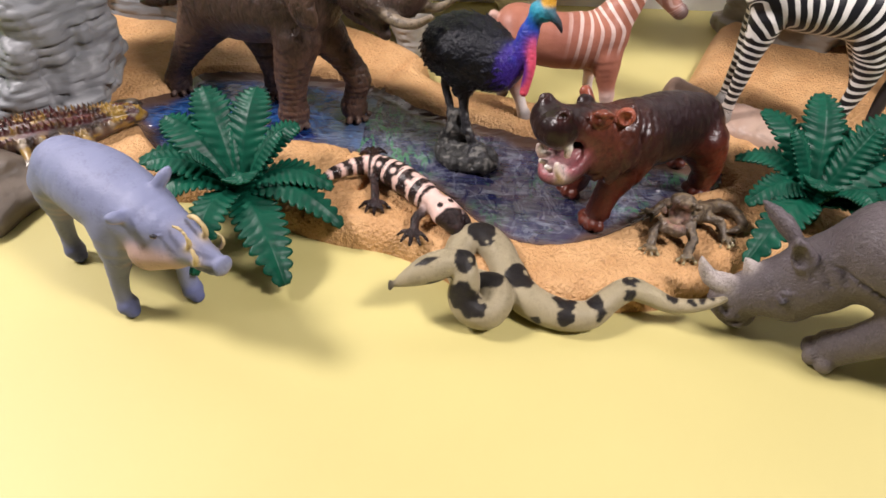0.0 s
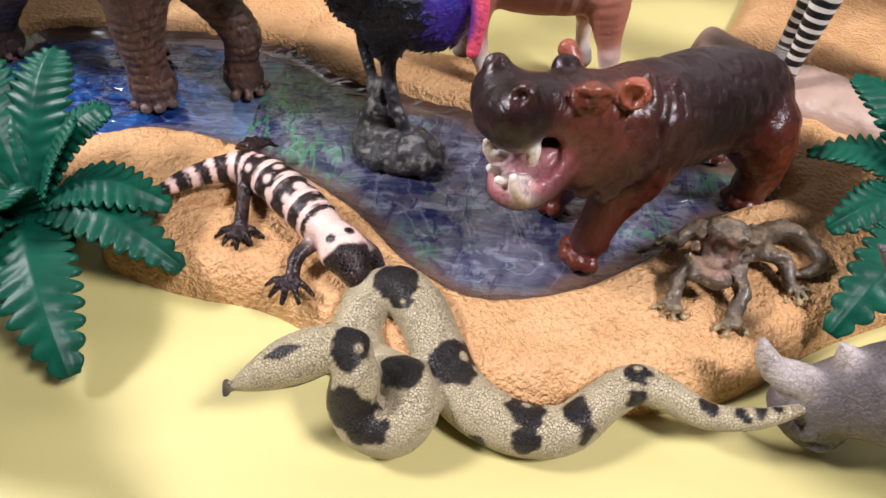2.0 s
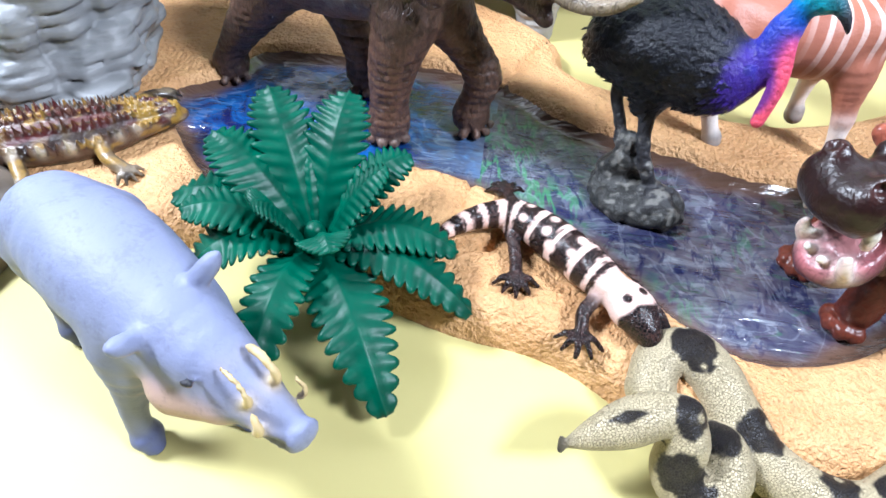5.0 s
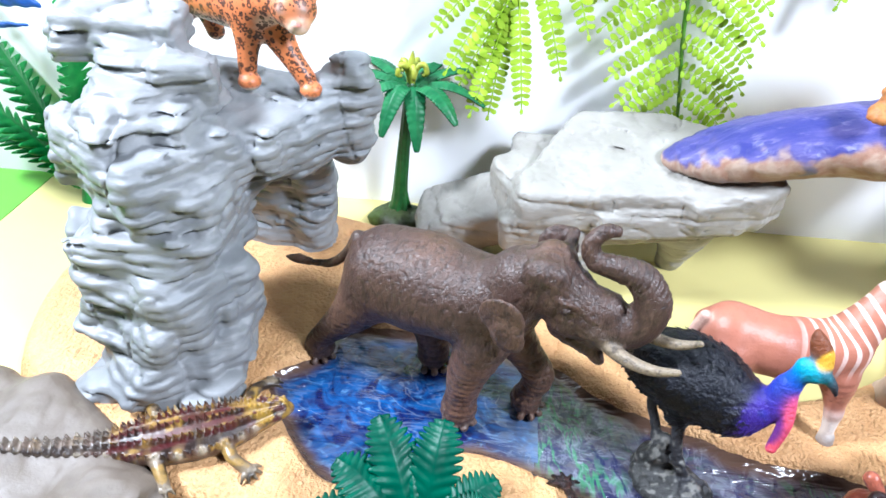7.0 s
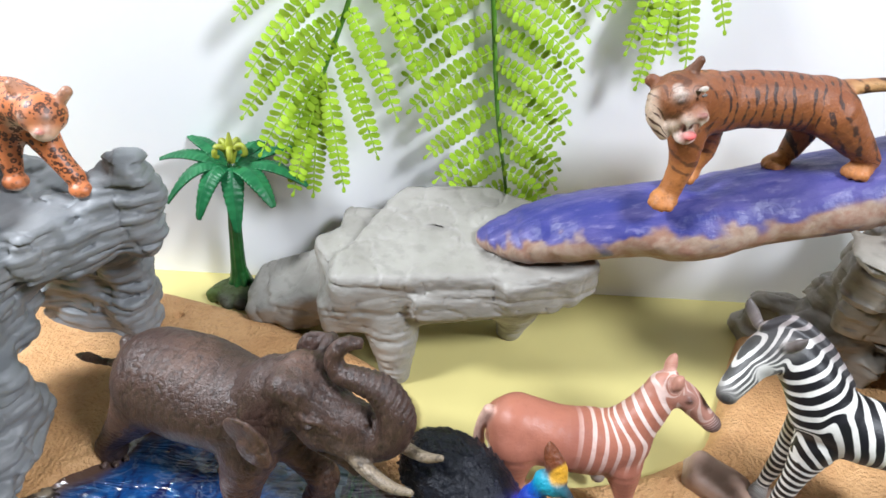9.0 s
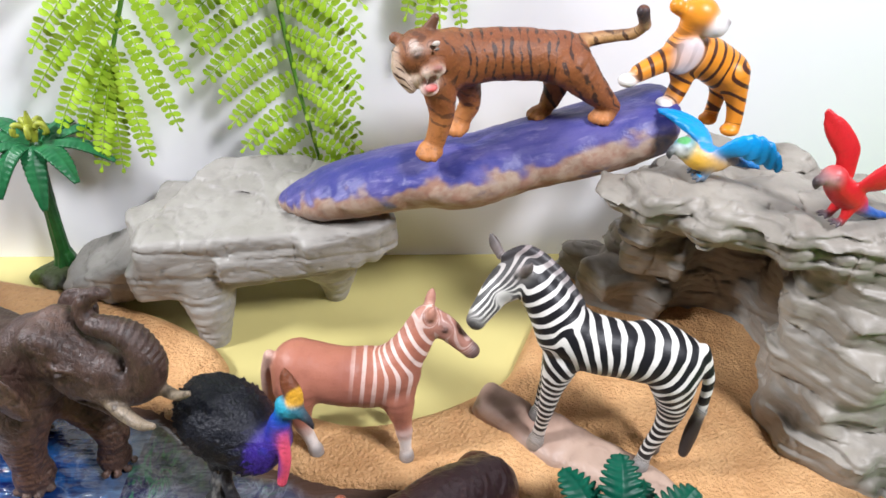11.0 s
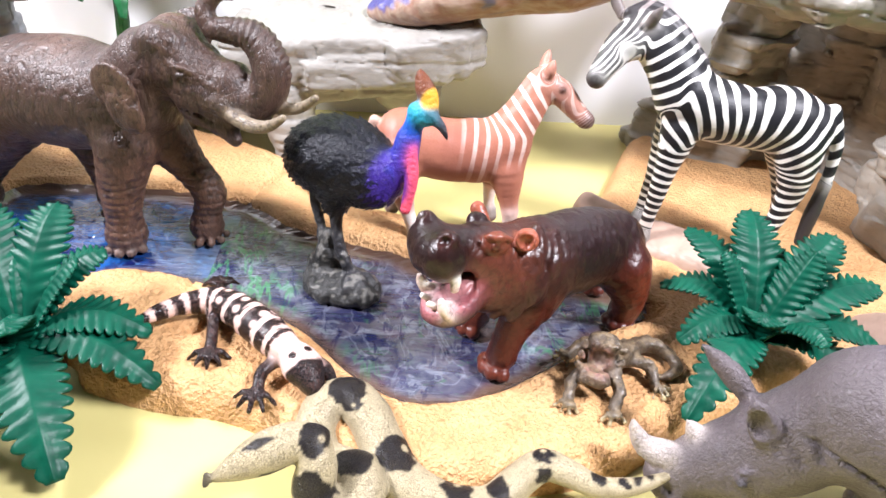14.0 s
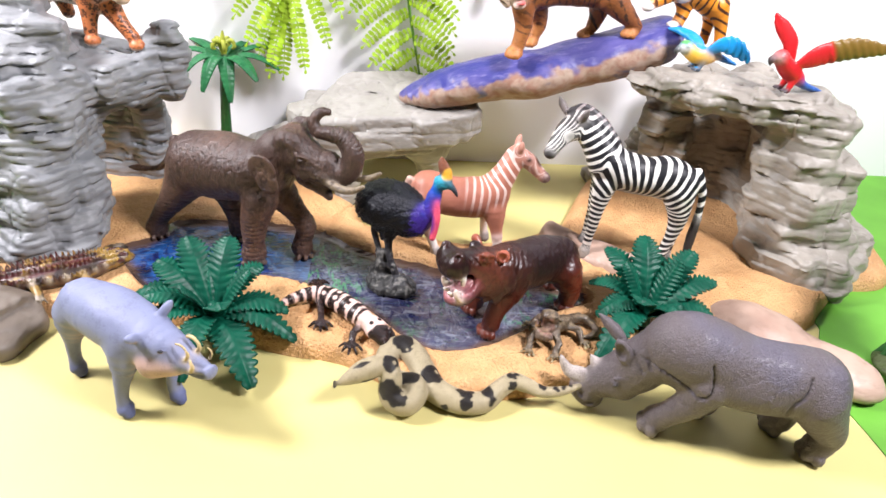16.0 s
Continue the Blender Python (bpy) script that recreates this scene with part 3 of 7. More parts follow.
s.limb((222, 438, 6, 24), (238, 441, 45, 21), (236, 430, 85, 19), (228, 408, 108, 16), k=6)
for x, y, z, r, a in ((218, 428, 30, 17, 20), (236, 424, 56, 19, -25), (226, 420, 82, 16, 35), (232, 412, 100, 15, 0), (244, 432, 20, 20, 50)):
    s.block((x, y, z), (r, r * 0.8, 11), (8, -6, a), 5, 4)
s.limb((268, 446, 8, 22), (290, 442, 60, 24), (290, 420, 104, 22), k=8)
s.limb((332, 402, 6, 32), (320, 394, 60, 28), (305, 382, 102, 24), k=8)
s.block((292, 432, 54), (50, 12, 60), (0, 0, -34), 6, 6)
s.block((272, 436, 40), (24, 12, 40), (0, 6, 8), 6, 6)
s.lump((208, 462, 12), (20, 16, 24), k=4)
s.relief = layered(6.0, 16, 1.1, 4.2, 47)
thing("rock_cave", s.mesh("rock_cave", (270, 390, 8)), cave_rock, (270, 390, 8), "layered grey-brown plastic rock with a dark cave", "rock formation")

# a slab of painted stone that bridges the ledge and the cave
slab_m, t, b = shader("painted_slab")
n1, n2, n3 = noise_tex(t, 26, 4, stretch=(1, 3, 1), warp=1.0), noise_tex(t, 110, 4, stretch=(1, 3.5, 1)), noise_tex(t, 600, 3)
top_c = mix(t, ramp(t, n1, 0.35, 0.65), (0.035, 0.038, 0.19), (0.095, 0.085, 0.26))
top_c = mix(t, math_node(t, "MULTIPLY", ramp(t, n2, 0.55, 0.75), 0.4), top_c, (0.27, 0.24, 0.40))
side_c = mix(t, ramp(t, n2, 0.35, 0.65), (0.30, 0.17, 0.12), (0.40, 0.30, 0.23))
side_c = mix(t, ramp(t, n1, 0.55, 0.68), side_c, (0.13, 0.13, 0.21))
t.links.new(mix(t, attribute(t, "mask"), side_c, top_c), b.inputs["Base Color"])
b.inputs["Roughness"].default_value = 0.42
b.inputs["Specular IOR Level"].default_value = 0.35
k = bump(t, b, n2, 0.3, 0.0016)
bump(t, b, n3, 0.35, 0.0008, k)
s = Sculpt(1.2)
s.limb((27, 424, 80, 9), (45, 421, 87, 18), (75, 419, 98, 23), (110, 418, 106, 25), (150, 419, 117, 25), (185, 420, 128, 25), (212, 423, 139, 23), k=3, sq=(1, 1, 1.6))
s.lump((226, 422, 142), (14, 60, 40), (0, 12, 10), k=2, cut=True)
s.relief = lambda P: -1.6 * vnoise(P * (1, 1.5, 1), 30, 61) - 0.7 * vnoise(P, 11, 62) - 0.3 * vnoise(P, 4, 63)
SLAB = s.mesh("stone_slab", (120, 419, 108), lambda V, N, C, ph, mk: (C, ph, step(N[:, 2] + 0.3 * vnoise(V, 9, 64) + 0.15 * vnoise(V, 3, 65), 0.2, 0.6)))
thing("stone_slab", SLAB, slab_m, (120, 419, 108), "long violet-blue painted stone slab leaning across two rocks", "stone slab")


def stone(name, origin, lumps, material, label, seed, amount=1.6, voxel=1.5):
    s = Sculpt(voxel)
    for at, rad, turn in lumps:
        s.lump(at, rad, turn, k=5)
    s.relief = lambda P: -amount * vnoise(P, 26, seed) - amount * 0.5 * vnoise(P, 10, seed + 1) - 0.25 * vnoise(P, 4, seed + 2)
    return thing(name, s.mesh(name, origin), material, origin, label, "stone")


s = Sculpt(1.1)
s.block((138, 339, 10), (15, 11, 10), (8, 12, -28), 6, 5)
s.block((160, 323, 9), (14, 14, 8), (6, -8, -48), 6, 5)
s.block((186, 304, 9), (21, 14, 8), (-5, 6, -30), 6, 5)
s.block((208, 288, 8), (14, 11, 7), (0, 6, -55), 6, 5)
s.relief = lambda P: -1.2 * np.round(2 * vnoise(P, 20, 71)) / 2 - 0.4 * vnoise(P, 7, 72) - 0.15 * vnoise(P, 3, 73)
thing("flat_stone", s.mesh("flat_stone", (160, 324, 8)), pale_rock, (160, 324, 8), "low angular pinkish-beige stone under the hooves", "stone")
stone("flat_stone", (262, 236, 4), [((250, 250, 6), (34, 22, 13), (0, 0, -38)), ((280, 218, 6), (30, 20, 11), (0, 0, -55))], pale_rock, "smooth flat pinkish stone beside the sand plate", 81)
s = Sculpt(1.3)
s.block((-224, 250, 6), (44, 25, 13), (2, 3, -34), 10, 8)
s.block((-194, 232, 7), (22, 18, 12), (-3, -4, -22), 9, 8)
s.block((-256, 262, 6), (30, 24, 13), (0, 4, -18), 10, 8)
s.block((-170, 224, 20), (14, 24, 12), (0, 30, -28), 3, 3, cut=True)
s.relief = lambda P: -1.6 * vnoise(P, 30, 91) - 0.8 * np.round(2 * vnoise(P, 15, 92)) / 2 - 0.3 * vnoise(P, 5, 93)
thing("brown_stone", s.mesh("brown_stone", (-215, 245, 0)), brown_rock, (-215, 245, 0), "worn angular grey-brown stone on the yellow paper", "stone")

# ---- animal figures: each one moulded piece ----
DARK = (0.012, 0.011, 0.012)


def toes(s, at, heading, n=4, length=6.0, r=1.0, spread=100, col=DARK, drop=1.5, k=0.8, mask=0.0):
    """A fan of toes from a foot; heading in degrees."""
    x, y, z = at
    for i in range(n):
        a = radians(heading + spread * (i / (n - 1) - 0.5))
        s.limb((x, y, z, r * 1.3), (x + 0.6 * length * math.cos(a), y + 0.6 * length * math.sin(a), z + 0.6, r), (x + length * math.cos(a), y + length * math.sin(a), z - drop, r * 0.6), k=k, col=col, mask=mask, smooth=False)


def hooves(s, spots, r, col, k=1.5):
    for x, y, z in spots:
        s.limb((x, y, z, r), (x, y, z + r * 0.7, r * 0.85), k=k, col=col, mask=0)


# elephant
BROWN = (0.060, 0.033, 0.025)
s = Sculpt(0.8)
s.limb((-107, 329, 63, 20), (-90, 323, 64, 21.5), (-73, 316, 66, 19.5), (-60, 312, 70, 17), k=5, col=BROWN)
s.limb((-54, 310, 82, 13.5), (-43, 307, 84.5, 12.6), (-32, 303, 80, 10.5), (-22, 300, 75, 8.8), k=5, col=BROWN)
s.lump((-46, 302, 93.5), (7.5, 6, 6), k=5, col=BROWN)
s.lump((-43, 312, 94.5), (7.5, 6, 6), k=5, col=BROWN)
s.limb((-27, 301, 77, 9.8), (-17, 298, 75.5, 8.2), (-10.5, 297, 80, 7.4), (-8.5, 297.5, 89, 6.7), (-13.5, 301, 97, 5.7), (-22.5, 304.5, 98, 4.7), (-29.5, 307, 98, 4.0), (-32, 309, 103.5, 3.4), (-28, 310.5, 108.5, 3.0), (-24, 311.5, 108.5, 2.3), k=2.4, col=BROWN)
s.limb((-35, 302, 72, 8), (-27, 298, 66, 4.6), (-22, 294.5, 62, 2.6), k=3, col=(0.075, 0.042, 0.034))
s.limb((-31, 294, 77, 2.0), (-25, 291.5, 75.5, 2.5), k=2.5, col=BROWN)
IVORY = (0.27, 0.215, 0.15)
s.limb((-27, 295, 75.5, 3.2), (-17, 287.5, 72, 2.7), (-8, 280.5, 74, 2.1), (-1, 275, 80, 1.2), k=1, col=IVORY)
s.limb((-16, 304, 76, 3.0), (-7, 298, 74, 2.5), (2, 291, 77.5, 2.0), (8, 287, 83, 1.2), k=1, col=IVORY)
EAR = (0.10, 0.056, 0.040)
s.lump((-60.5, 292.2, 79), (9.4, 2.6, 10.5), (10, 12, -18), k=1.2, col=EAR)
s.lump((-57.5, 290.6, 70.5), (6.6, 2.3, 8), (10, -18, -18), k=3.0, col=EAR)
s.lump((-23, 300, 82.5), (7, 7, 6.5), k=3, col=BROWN)
s.lump((-37, 297, 77), (8, 4, 6), (0, 20, -20), k=3, col=BROWN)
s.lump((-41, 322, 92), (8, 2.6, 8.5), (-20, 10, -10), k=2, col=BROWN)
s.limb((-38, 317, 96, 2.8), (-36, 324, 98, 2.4), (-36, 329, 92, 1.7), k=1.5, col=BROWN)
s.limb((-65, 305, 54, 12), (-69.5, 303, 36, 8.4), (-71, 302.5, 22, 7.0), (-71.5, 302.5, 13.5, 8.3), k=3.5, col=BROWN)
s.limb((-56, 317, 52, 11), (-46, 313.5, 40, 7.4), (-39, 312, 29.5, 7.0), (-41, 312, 20, 6.0), (-42, 312.5, 13, 7.6), k=3.5, col=BROWN)
s.limb((-112, 327, 56, 15.5), (-123, 325, 40, 9.6), (-132, 327, 28, 7.2), (-138, 328.5, 19, 6.5), (-140, 329, 13, 7.8), k=4, col=BROWN)
s.limb((-101, 338, 52, 13), (-92, 335, 34, 8.5), (-87, 332, 21, 7.0), (-86, 331.5, 13.5, 7.8), k=4, col=BROWN)
s.limb((-122, 335, 74, 3.6), (-129, 341, 60, 2.2), (-138, 346, 49, 1.7), (-150, 350, 45, 1.6), k=2, col=(0.05, 0.032, 0.024))
s.limb((-149, 350, 45, 1.8), (-156, 352, 44.5, 2.5), (-161, 353, 44, 1.0), k=1, col=(0.014, 0.011, 0.010))
s.lump((-38.5, 295.2, 85), (3.4, 2.2, 3.0), k=1.2, col=BROWN)
s.lump((-38, 292.6, 84.9), (1.7, 1.2, 1.3), k=0.2, col=(0.004, 0.003, 0.003))
s.limb((-43, 296.4, 87.4, 1.1), (-38, 293.6, 87.6, 1.2), (-34, 294.6, 85.6, 1.0), k=0.6, col=EAR)
s.limb((-42, 297, 82.4, 0.9), (-37, 295.6, 81.8, 1.0), (-33, 296, 82.5, 0.8), k=0.8, col=BROWN)
s.limb((-42, 297.5, 74, 0.8), (-34, 294.5, 70.5, 0.9), (-27, 292, 67, 0.9), k=0.8, col=(0.02, 0.012, 0.01), cut=True)
for fx, fy, da in ((-71.5, 302.5, -100), (-42, 312.5, -70), (-140, 329, -100), (-86, 331.5, -80)):
    for a in (-55, -18, 18, 55):
        q = radians(da + a + 20)
        s.lump((fx + 7.6 * math.cos(q), fy + 7.6 * math.sin(q), 8.6), (1.9, 1.9, 2.0), k=0.6, col=(0.15, 0.10, 0.08))


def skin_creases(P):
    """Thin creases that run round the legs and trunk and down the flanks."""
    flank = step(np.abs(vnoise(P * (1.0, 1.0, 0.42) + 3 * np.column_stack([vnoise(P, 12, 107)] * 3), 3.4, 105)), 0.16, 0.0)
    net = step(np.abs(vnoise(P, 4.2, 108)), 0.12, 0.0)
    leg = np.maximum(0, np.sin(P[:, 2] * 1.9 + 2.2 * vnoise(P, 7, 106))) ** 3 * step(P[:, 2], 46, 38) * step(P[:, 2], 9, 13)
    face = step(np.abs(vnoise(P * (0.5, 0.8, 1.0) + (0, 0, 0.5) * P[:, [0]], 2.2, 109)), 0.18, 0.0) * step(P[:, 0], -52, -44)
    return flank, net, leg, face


def wrinkles(P):
    ring = np.sin(np.arctan2(P[:, 2] - 87, P[:, 0] + 20) * 40 + 0.8 * vnoise(P, 5, 110))
    trunk = step(P[:, 0], -27, -18) * step(P[:, 2], 64, 70)
    skin = 1 - np.maximum(step(P[:, 0], -9, -5) * step(P[:, 2], 86, 84), step(P[:, 1], 295, 293) * step(P[:, 0], -27, -23))
    flank, net, leg, face = skin_creases(P)
    body = 1 - trunk
    return skin * (body * (0.45 * flank + 0.2 * net + 0.55 * leg + 0.5 * face) - 0.06 * vnoise(P, 1.9, 102)) - 0.9 * skin * vnoise(P, 17, 103) * step(P[:, 0], -40, -60) + 0.42 * ring * trunk * skin


def elephant_paint(V, N, C, ph, mk):
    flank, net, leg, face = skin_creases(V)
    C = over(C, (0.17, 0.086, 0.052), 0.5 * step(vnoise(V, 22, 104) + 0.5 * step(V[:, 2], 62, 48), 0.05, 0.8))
    # dark wash along the carved creases, which also paints in their shade
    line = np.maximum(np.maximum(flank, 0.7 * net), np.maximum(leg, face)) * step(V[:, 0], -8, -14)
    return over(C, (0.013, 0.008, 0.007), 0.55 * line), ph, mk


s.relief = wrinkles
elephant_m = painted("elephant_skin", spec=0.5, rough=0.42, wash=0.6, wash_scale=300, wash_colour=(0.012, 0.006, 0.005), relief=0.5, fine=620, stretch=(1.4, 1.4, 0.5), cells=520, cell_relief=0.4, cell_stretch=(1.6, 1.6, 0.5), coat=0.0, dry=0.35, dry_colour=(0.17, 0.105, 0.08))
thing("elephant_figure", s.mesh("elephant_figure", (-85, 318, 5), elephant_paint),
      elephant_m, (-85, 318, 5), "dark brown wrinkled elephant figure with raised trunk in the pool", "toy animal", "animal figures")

# hippopotamus
HIP, RED = (0.015, 0.006, 0.006), (0.075, 0.015, 0.008)
s = Sculpt(0.75)
s.limb((119.5, 278, 36.5, 13), (109, 271, 39.5, 15), (97, 262, 41.8, 15.2), (86, 254, 43.6, 14.8), k=5, col=HIP)
s.lump((121.5, 279, 35), (11, 12, 13), (0, 0, 34), k=5, col=HIP)
s.limb((84, 252, 44, 14.5), (75, 248, 47, 12.8), (66, 244, 50, 11.2), k=4, col=(0.05, 0.016, 0.011))
s.limb((64, 243, 53, 9.2), (54, 238.5, 56, 8.2), (49, 236, 57.5, 7.8), k=3, col=HIP)
s.lump((47, 241, 58), (6.8, 6.8, 7.6), k=2.5, col=HIP)
s.lump((51, 230.5, 59), (6.8, 6.6, 7.6), k=2.5, col=HIP)
s.limb((77, 246, 41, 12), (69, 241, 42, 9), (61, 236.5, 43, 7), k=4, col=HIP)
JAW = Matrix.Translation((62, 236.5, 47)) @ Euler((0, radians(-24), radians(25))).to_matrix().to_4x4()


def jaw(u, v, w):
    """A place on the dropped jaw: how far forward, to the side and up."""
    return tuple(JAW @ Vector((-u, v, w)))


s.lump(jaw(8.5, 0, -2.5), (11.2, 9.8, 6.0), (0, -24, 25), k=2.5, col=HIP)
s.lump(jaw(10, 0, 4.4), (10.6, 8.8, 5.4), (0, -22, 25), k=1.2, col=(0.45, 0.12, 0.13), cut=True)
PINK = (0.70, 0.21, 0.26)
s.lump(jaw(9.4, 0, 0.2), (9.2, 8.0, 1.9), (0, -24, 25), k=0.8, col=PINK)
s.lump(jaw(5.5, 0, 1.8), (6, 4.2, 2.2), (0, -24, 25), k=0.8, col=(0.74, 0.33, 0.34))
TOOTH = (0.83, 0.79, 0.71)
for v in (-7.2, 7.2):
    s.limb((*jaw(13.4, v * 0.95, 0), 2.1), (*jaw(14, v, 4.0), 1.9), (*jaw(13.6, v * 0.98, 7.4), 1.0), k=0.4, col=TOOTH)
for u, v in ((14.4, -2.0), (14.4, 2.0), (11, -4.8), (11, 4.8)):
    s.limb((*jaw(u, v, 1), 1.4), (*jaw(u + 2.0, v * 1.1, 3.8), 1.2), k=0.3, col=TOOTH)
for x, y in ((45, 239.5), (55, 227.5)):
    s.limb((x, y, 53.5, 1.7), (x, y - 0.5, 50.4, 1.2), k=0.4, col=TOOTH)
s.lump((45.5, 242.5, 65), (3.2, 3.0, 2.4), k=1.5, col=HIP)
s.lump((52, 229.5, 66.2), (3.2, 3.0, 2.6), k=1.5, col=HIP)
for x, y in ((43.6, 242.2), (50.6, 227.6)):
    s.lump((x, y, 66.6), (1.7, 1.4, 1.3), k=0.6, col=(0.10, 0.03, 0.025), cut=True)
s.lump((67.2, 236.6, 61.2), (4.2, 3.2, 3.8), k=1.5, col=(0.17, 0.045, 0.028))
s.lump((66.4, 233.6, 61.6), (1.7, 1.2, 1.6), k=0.2, col=(0.004, 0.003, 0.003))
s.limb((63.6, 235, 64, 1.0), (67, 233.8, 64.8, 1.2), (71, 235.5, 63.4, 1.0), k=0.8, col=(0.20, 0.055, 0.03))
s.lump((62.5, 250, 60.5), (3.6, 3.0, 3.2), k=2, col=HIP)
s.limb((77, 243, 59, 2.8), (77, 239.5, 61, 3.9), k=1.2, col=(0.38, 0.11, 0.065))
s.lump((76, 237.6, 61.4), (2.4, 1.5, 2.6), k=0.5, col=(0.12, 0.03, 0.02), cut=True)
s.limb((66, 255, 57, 2.2), (63.5, 258, 60.5, 2.5), k=1.2, col=(0.30, 0.085, 0.05))
for a, z in ((0, 0), (5.5, 1.5)):
    s.limb((70 + a, 236 - a * 0.1, 34 - z * 0.5, 1.8), (76.5 + a, 236.5, 42, 2.2), (82 + a, 241, 54 - z, 2.0), (82 + a, 249, 60 - z, 1.6), k=1.6, col=(0.05, 0.018, 0.014))
s.limb((85, 246, 35, 9), (79, 241.5, 22, 5.8), (76.5, 239.5, 13, 5.5), k=3, col=RED)
s.limb((77, 263, 33, 9), (71, 262, 21, 6.4), (69, 261, 13, 5.8), k=3, col=(0.12, 0.026, 0.014))
s.limb((123, 268, 33, 11), (128, 266, 22, 7.0), (128, 266, 14, 5.8), k=3, col=RED)
s.limb((118, 288, 32, 10), (122, 290, 21, 7), (123, 290, 13, 6.2), k=4, col=RED)
for fx, fy, da in ((76, 239, 215), (68.5, 261, 205), (128.5, 266, 235), (123, 290, 220)):
    for a in (-60, -20, 20, 60):
        q = radians(da + a)
        s.lump((fx + 5.4 * math.cos(q), fy + 5.4 * math.sin(q), 8.8), (2.6, 2.6, 2.7), k=0.8, col=(0.14, 0.035, 0.02))
s.relief = lambda P: 0.3 * step(np.abs(vnoise(P * (1, 1, 0.7), 3.4, 114)), 0.14, 0.0) * step(P[:, 0], 56, 62) - 0.35 * vnoise(P * (1, 1, 0.7), 7, 111) - 0.22 * vnoise(P * (1.5, 1, 0.6), 2.6, 112) + 0.5 * np.maximum(0, np.sin((P[:, 0] * 0.9 + P[:, 1] * 0.5 + P[:, 2] * 0.15) * 0.75)) ** 6 * step(np.abs(P[:, 0] - 84), 12, 4)


def hippo_paint(V, N, C, ph, mk):
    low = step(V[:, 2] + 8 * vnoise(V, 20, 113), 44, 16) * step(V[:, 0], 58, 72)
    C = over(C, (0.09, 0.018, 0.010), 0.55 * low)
    C = over(C, (0.17, 0.034, 0.014), 0.7 * step(np.sqrt(((V - np.array((136, 262, 26))) ** 2).sum(1)), 20, 7))
    C = over(C, (0.17, 0.045, 0.024), 0.4 * step(np.sqrt(((V - np.array((70, 233, 52))) ** 2).sum(1)), 17, 6))
    # faint violet sheen painted onto the upward-facing back
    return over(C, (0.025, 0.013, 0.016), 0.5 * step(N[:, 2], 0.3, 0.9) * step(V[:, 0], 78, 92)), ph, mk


hippo_m = painted("hippo_skin", rough=0.31, wash=0.45, wash_scale=300, wash_colour=(0.010, 0.005, 0.005), relief=0.4, fine=520, cells=380, cell_relief=0.12, cell_stretch=(1.0, 1.0, 0.6), coat=0.1, dry=0.15, dry_colour=(0.10, 0.04, 0.03), spec=0.3)
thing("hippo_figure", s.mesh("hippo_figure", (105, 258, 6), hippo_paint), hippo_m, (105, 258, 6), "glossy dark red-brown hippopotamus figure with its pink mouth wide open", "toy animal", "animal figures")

# rhinoceros
RH = (0.112, 0.093, 0.100)
s = Sculpt(0.95)
s.limb((218, 166, 45, 17), (204, 169, 45, 18), (187, 174, 46, 18.2), (168, 179.5, 51.5, 18), (157, 182.5, 52.5, 16.3), k=5, col=RH)
s.lump((223.5, 165, 42.5), (11.5, 15, 16.5), k=5, col=RH)
s.lump((190, 172.5, 42), (28, 18.5, 13), (0, 0, -14), k=6, col=RH)
s.lump((165, 178, 42), (13, 14, 14), k=5, col=RH)
s.lump((137, 188, 22), (11, 10, 9), (0, 35, -14), k=4, col=RH)
s.limb((162, 181, 51, 17), (152, 185, 44, 14.5), (143, 188, 34, 13), k=4, col=RH)
s.limb((144, 188, 32, 13), (134, 190, 24, 11.2), (126, 192, 17, 9), (120.5, 193, 12.5, 7.4), k=3, col=RH)
s.lump((123.5, 191, 9), (8.5, 7.6, 6.2), (0, 20, -10), k=2, col=RH)
HORN = (0.47, 0.41, 0.38)
s.limb((118, 194, 19, 5.2), (112.5, 196, 20, 3.8), (109, 197.5, 24, 2.6), (106.5, 198.5, 29, 1.0), k=0.8, col=HORN)
s.limb((128, 194, 23, 4.8), (125, 195, 27, 3.8), (122, 196.5, 30.5, 1.6), k=0.8, col=HORN)
s.limb((139, 197, 38, 3.8), (134, 202, 42.5, 5.0), (129.5, 206, 45.5, 3.8), (125.5, 209, 48, 1.2), k=1.2, col=RH, sq=(1.5, 1, 1))
s.limb((136, 181.5, 39, 3.4), (132, 182.5, 44, 4.8), (129, 183.5, 49, 3.8), (127, 184.5, 53, 1.4), k=1.2, col=RH, sq=(1, 1.7, 1))
s.lump((129, 181.2, 47), (2.4, 2.0, 4.6), (0, -30, 0), k=0.6, col=(0.05, 0.04, 0.042), cut=True)
s.lump((131, 179.8, 28), (3, 1.6, 2.4), k=1.2, col=RH)
s.lump((129.8, 178.0, 28), (1.9, 1.5, 1.6), k=0.3, col=DARK)
s.limb((134.5, 179.4, 31, 1.3), (129.5, 179.6, 30.8, 1.2), k=0.8, col=RH)
s.lump((117, 186.6, 13), (1.7, 1.1, 1.3), k=0.5, col=(0.05, 0.04, 0.04), cut=True)
s.limb((117, 186, 7.4, 0.9), (123, 184, 8.6, 1.0), (129, 182, 12, 0.9), k=0.8, col=(0.06, 0.05, 0.05), cut=True)
s.limb((170, 168, 40, 11), (166, 168, 29, 8.2), (160, 171, 18, 6.4), (156, 175, 8.5, 7.0), k=1.6, col=RH)
s.limb((177, 187, 38, 11), (183, 187, 20, 7.6), (186, 186.5, 8.5, 7.2), k=3, col=RH)
s.limb((220, 173, 34, 12), (225, 177, 18, 8), (223, 177, 8.5, 7.4), k=3, col=RH)
s.limb((220, 160, 42, 14), (230, 158, 28, 10), (236.5, 158, 18, 7.2), (234.5, 159, 8.5, 7.0), k=2, col=RH)
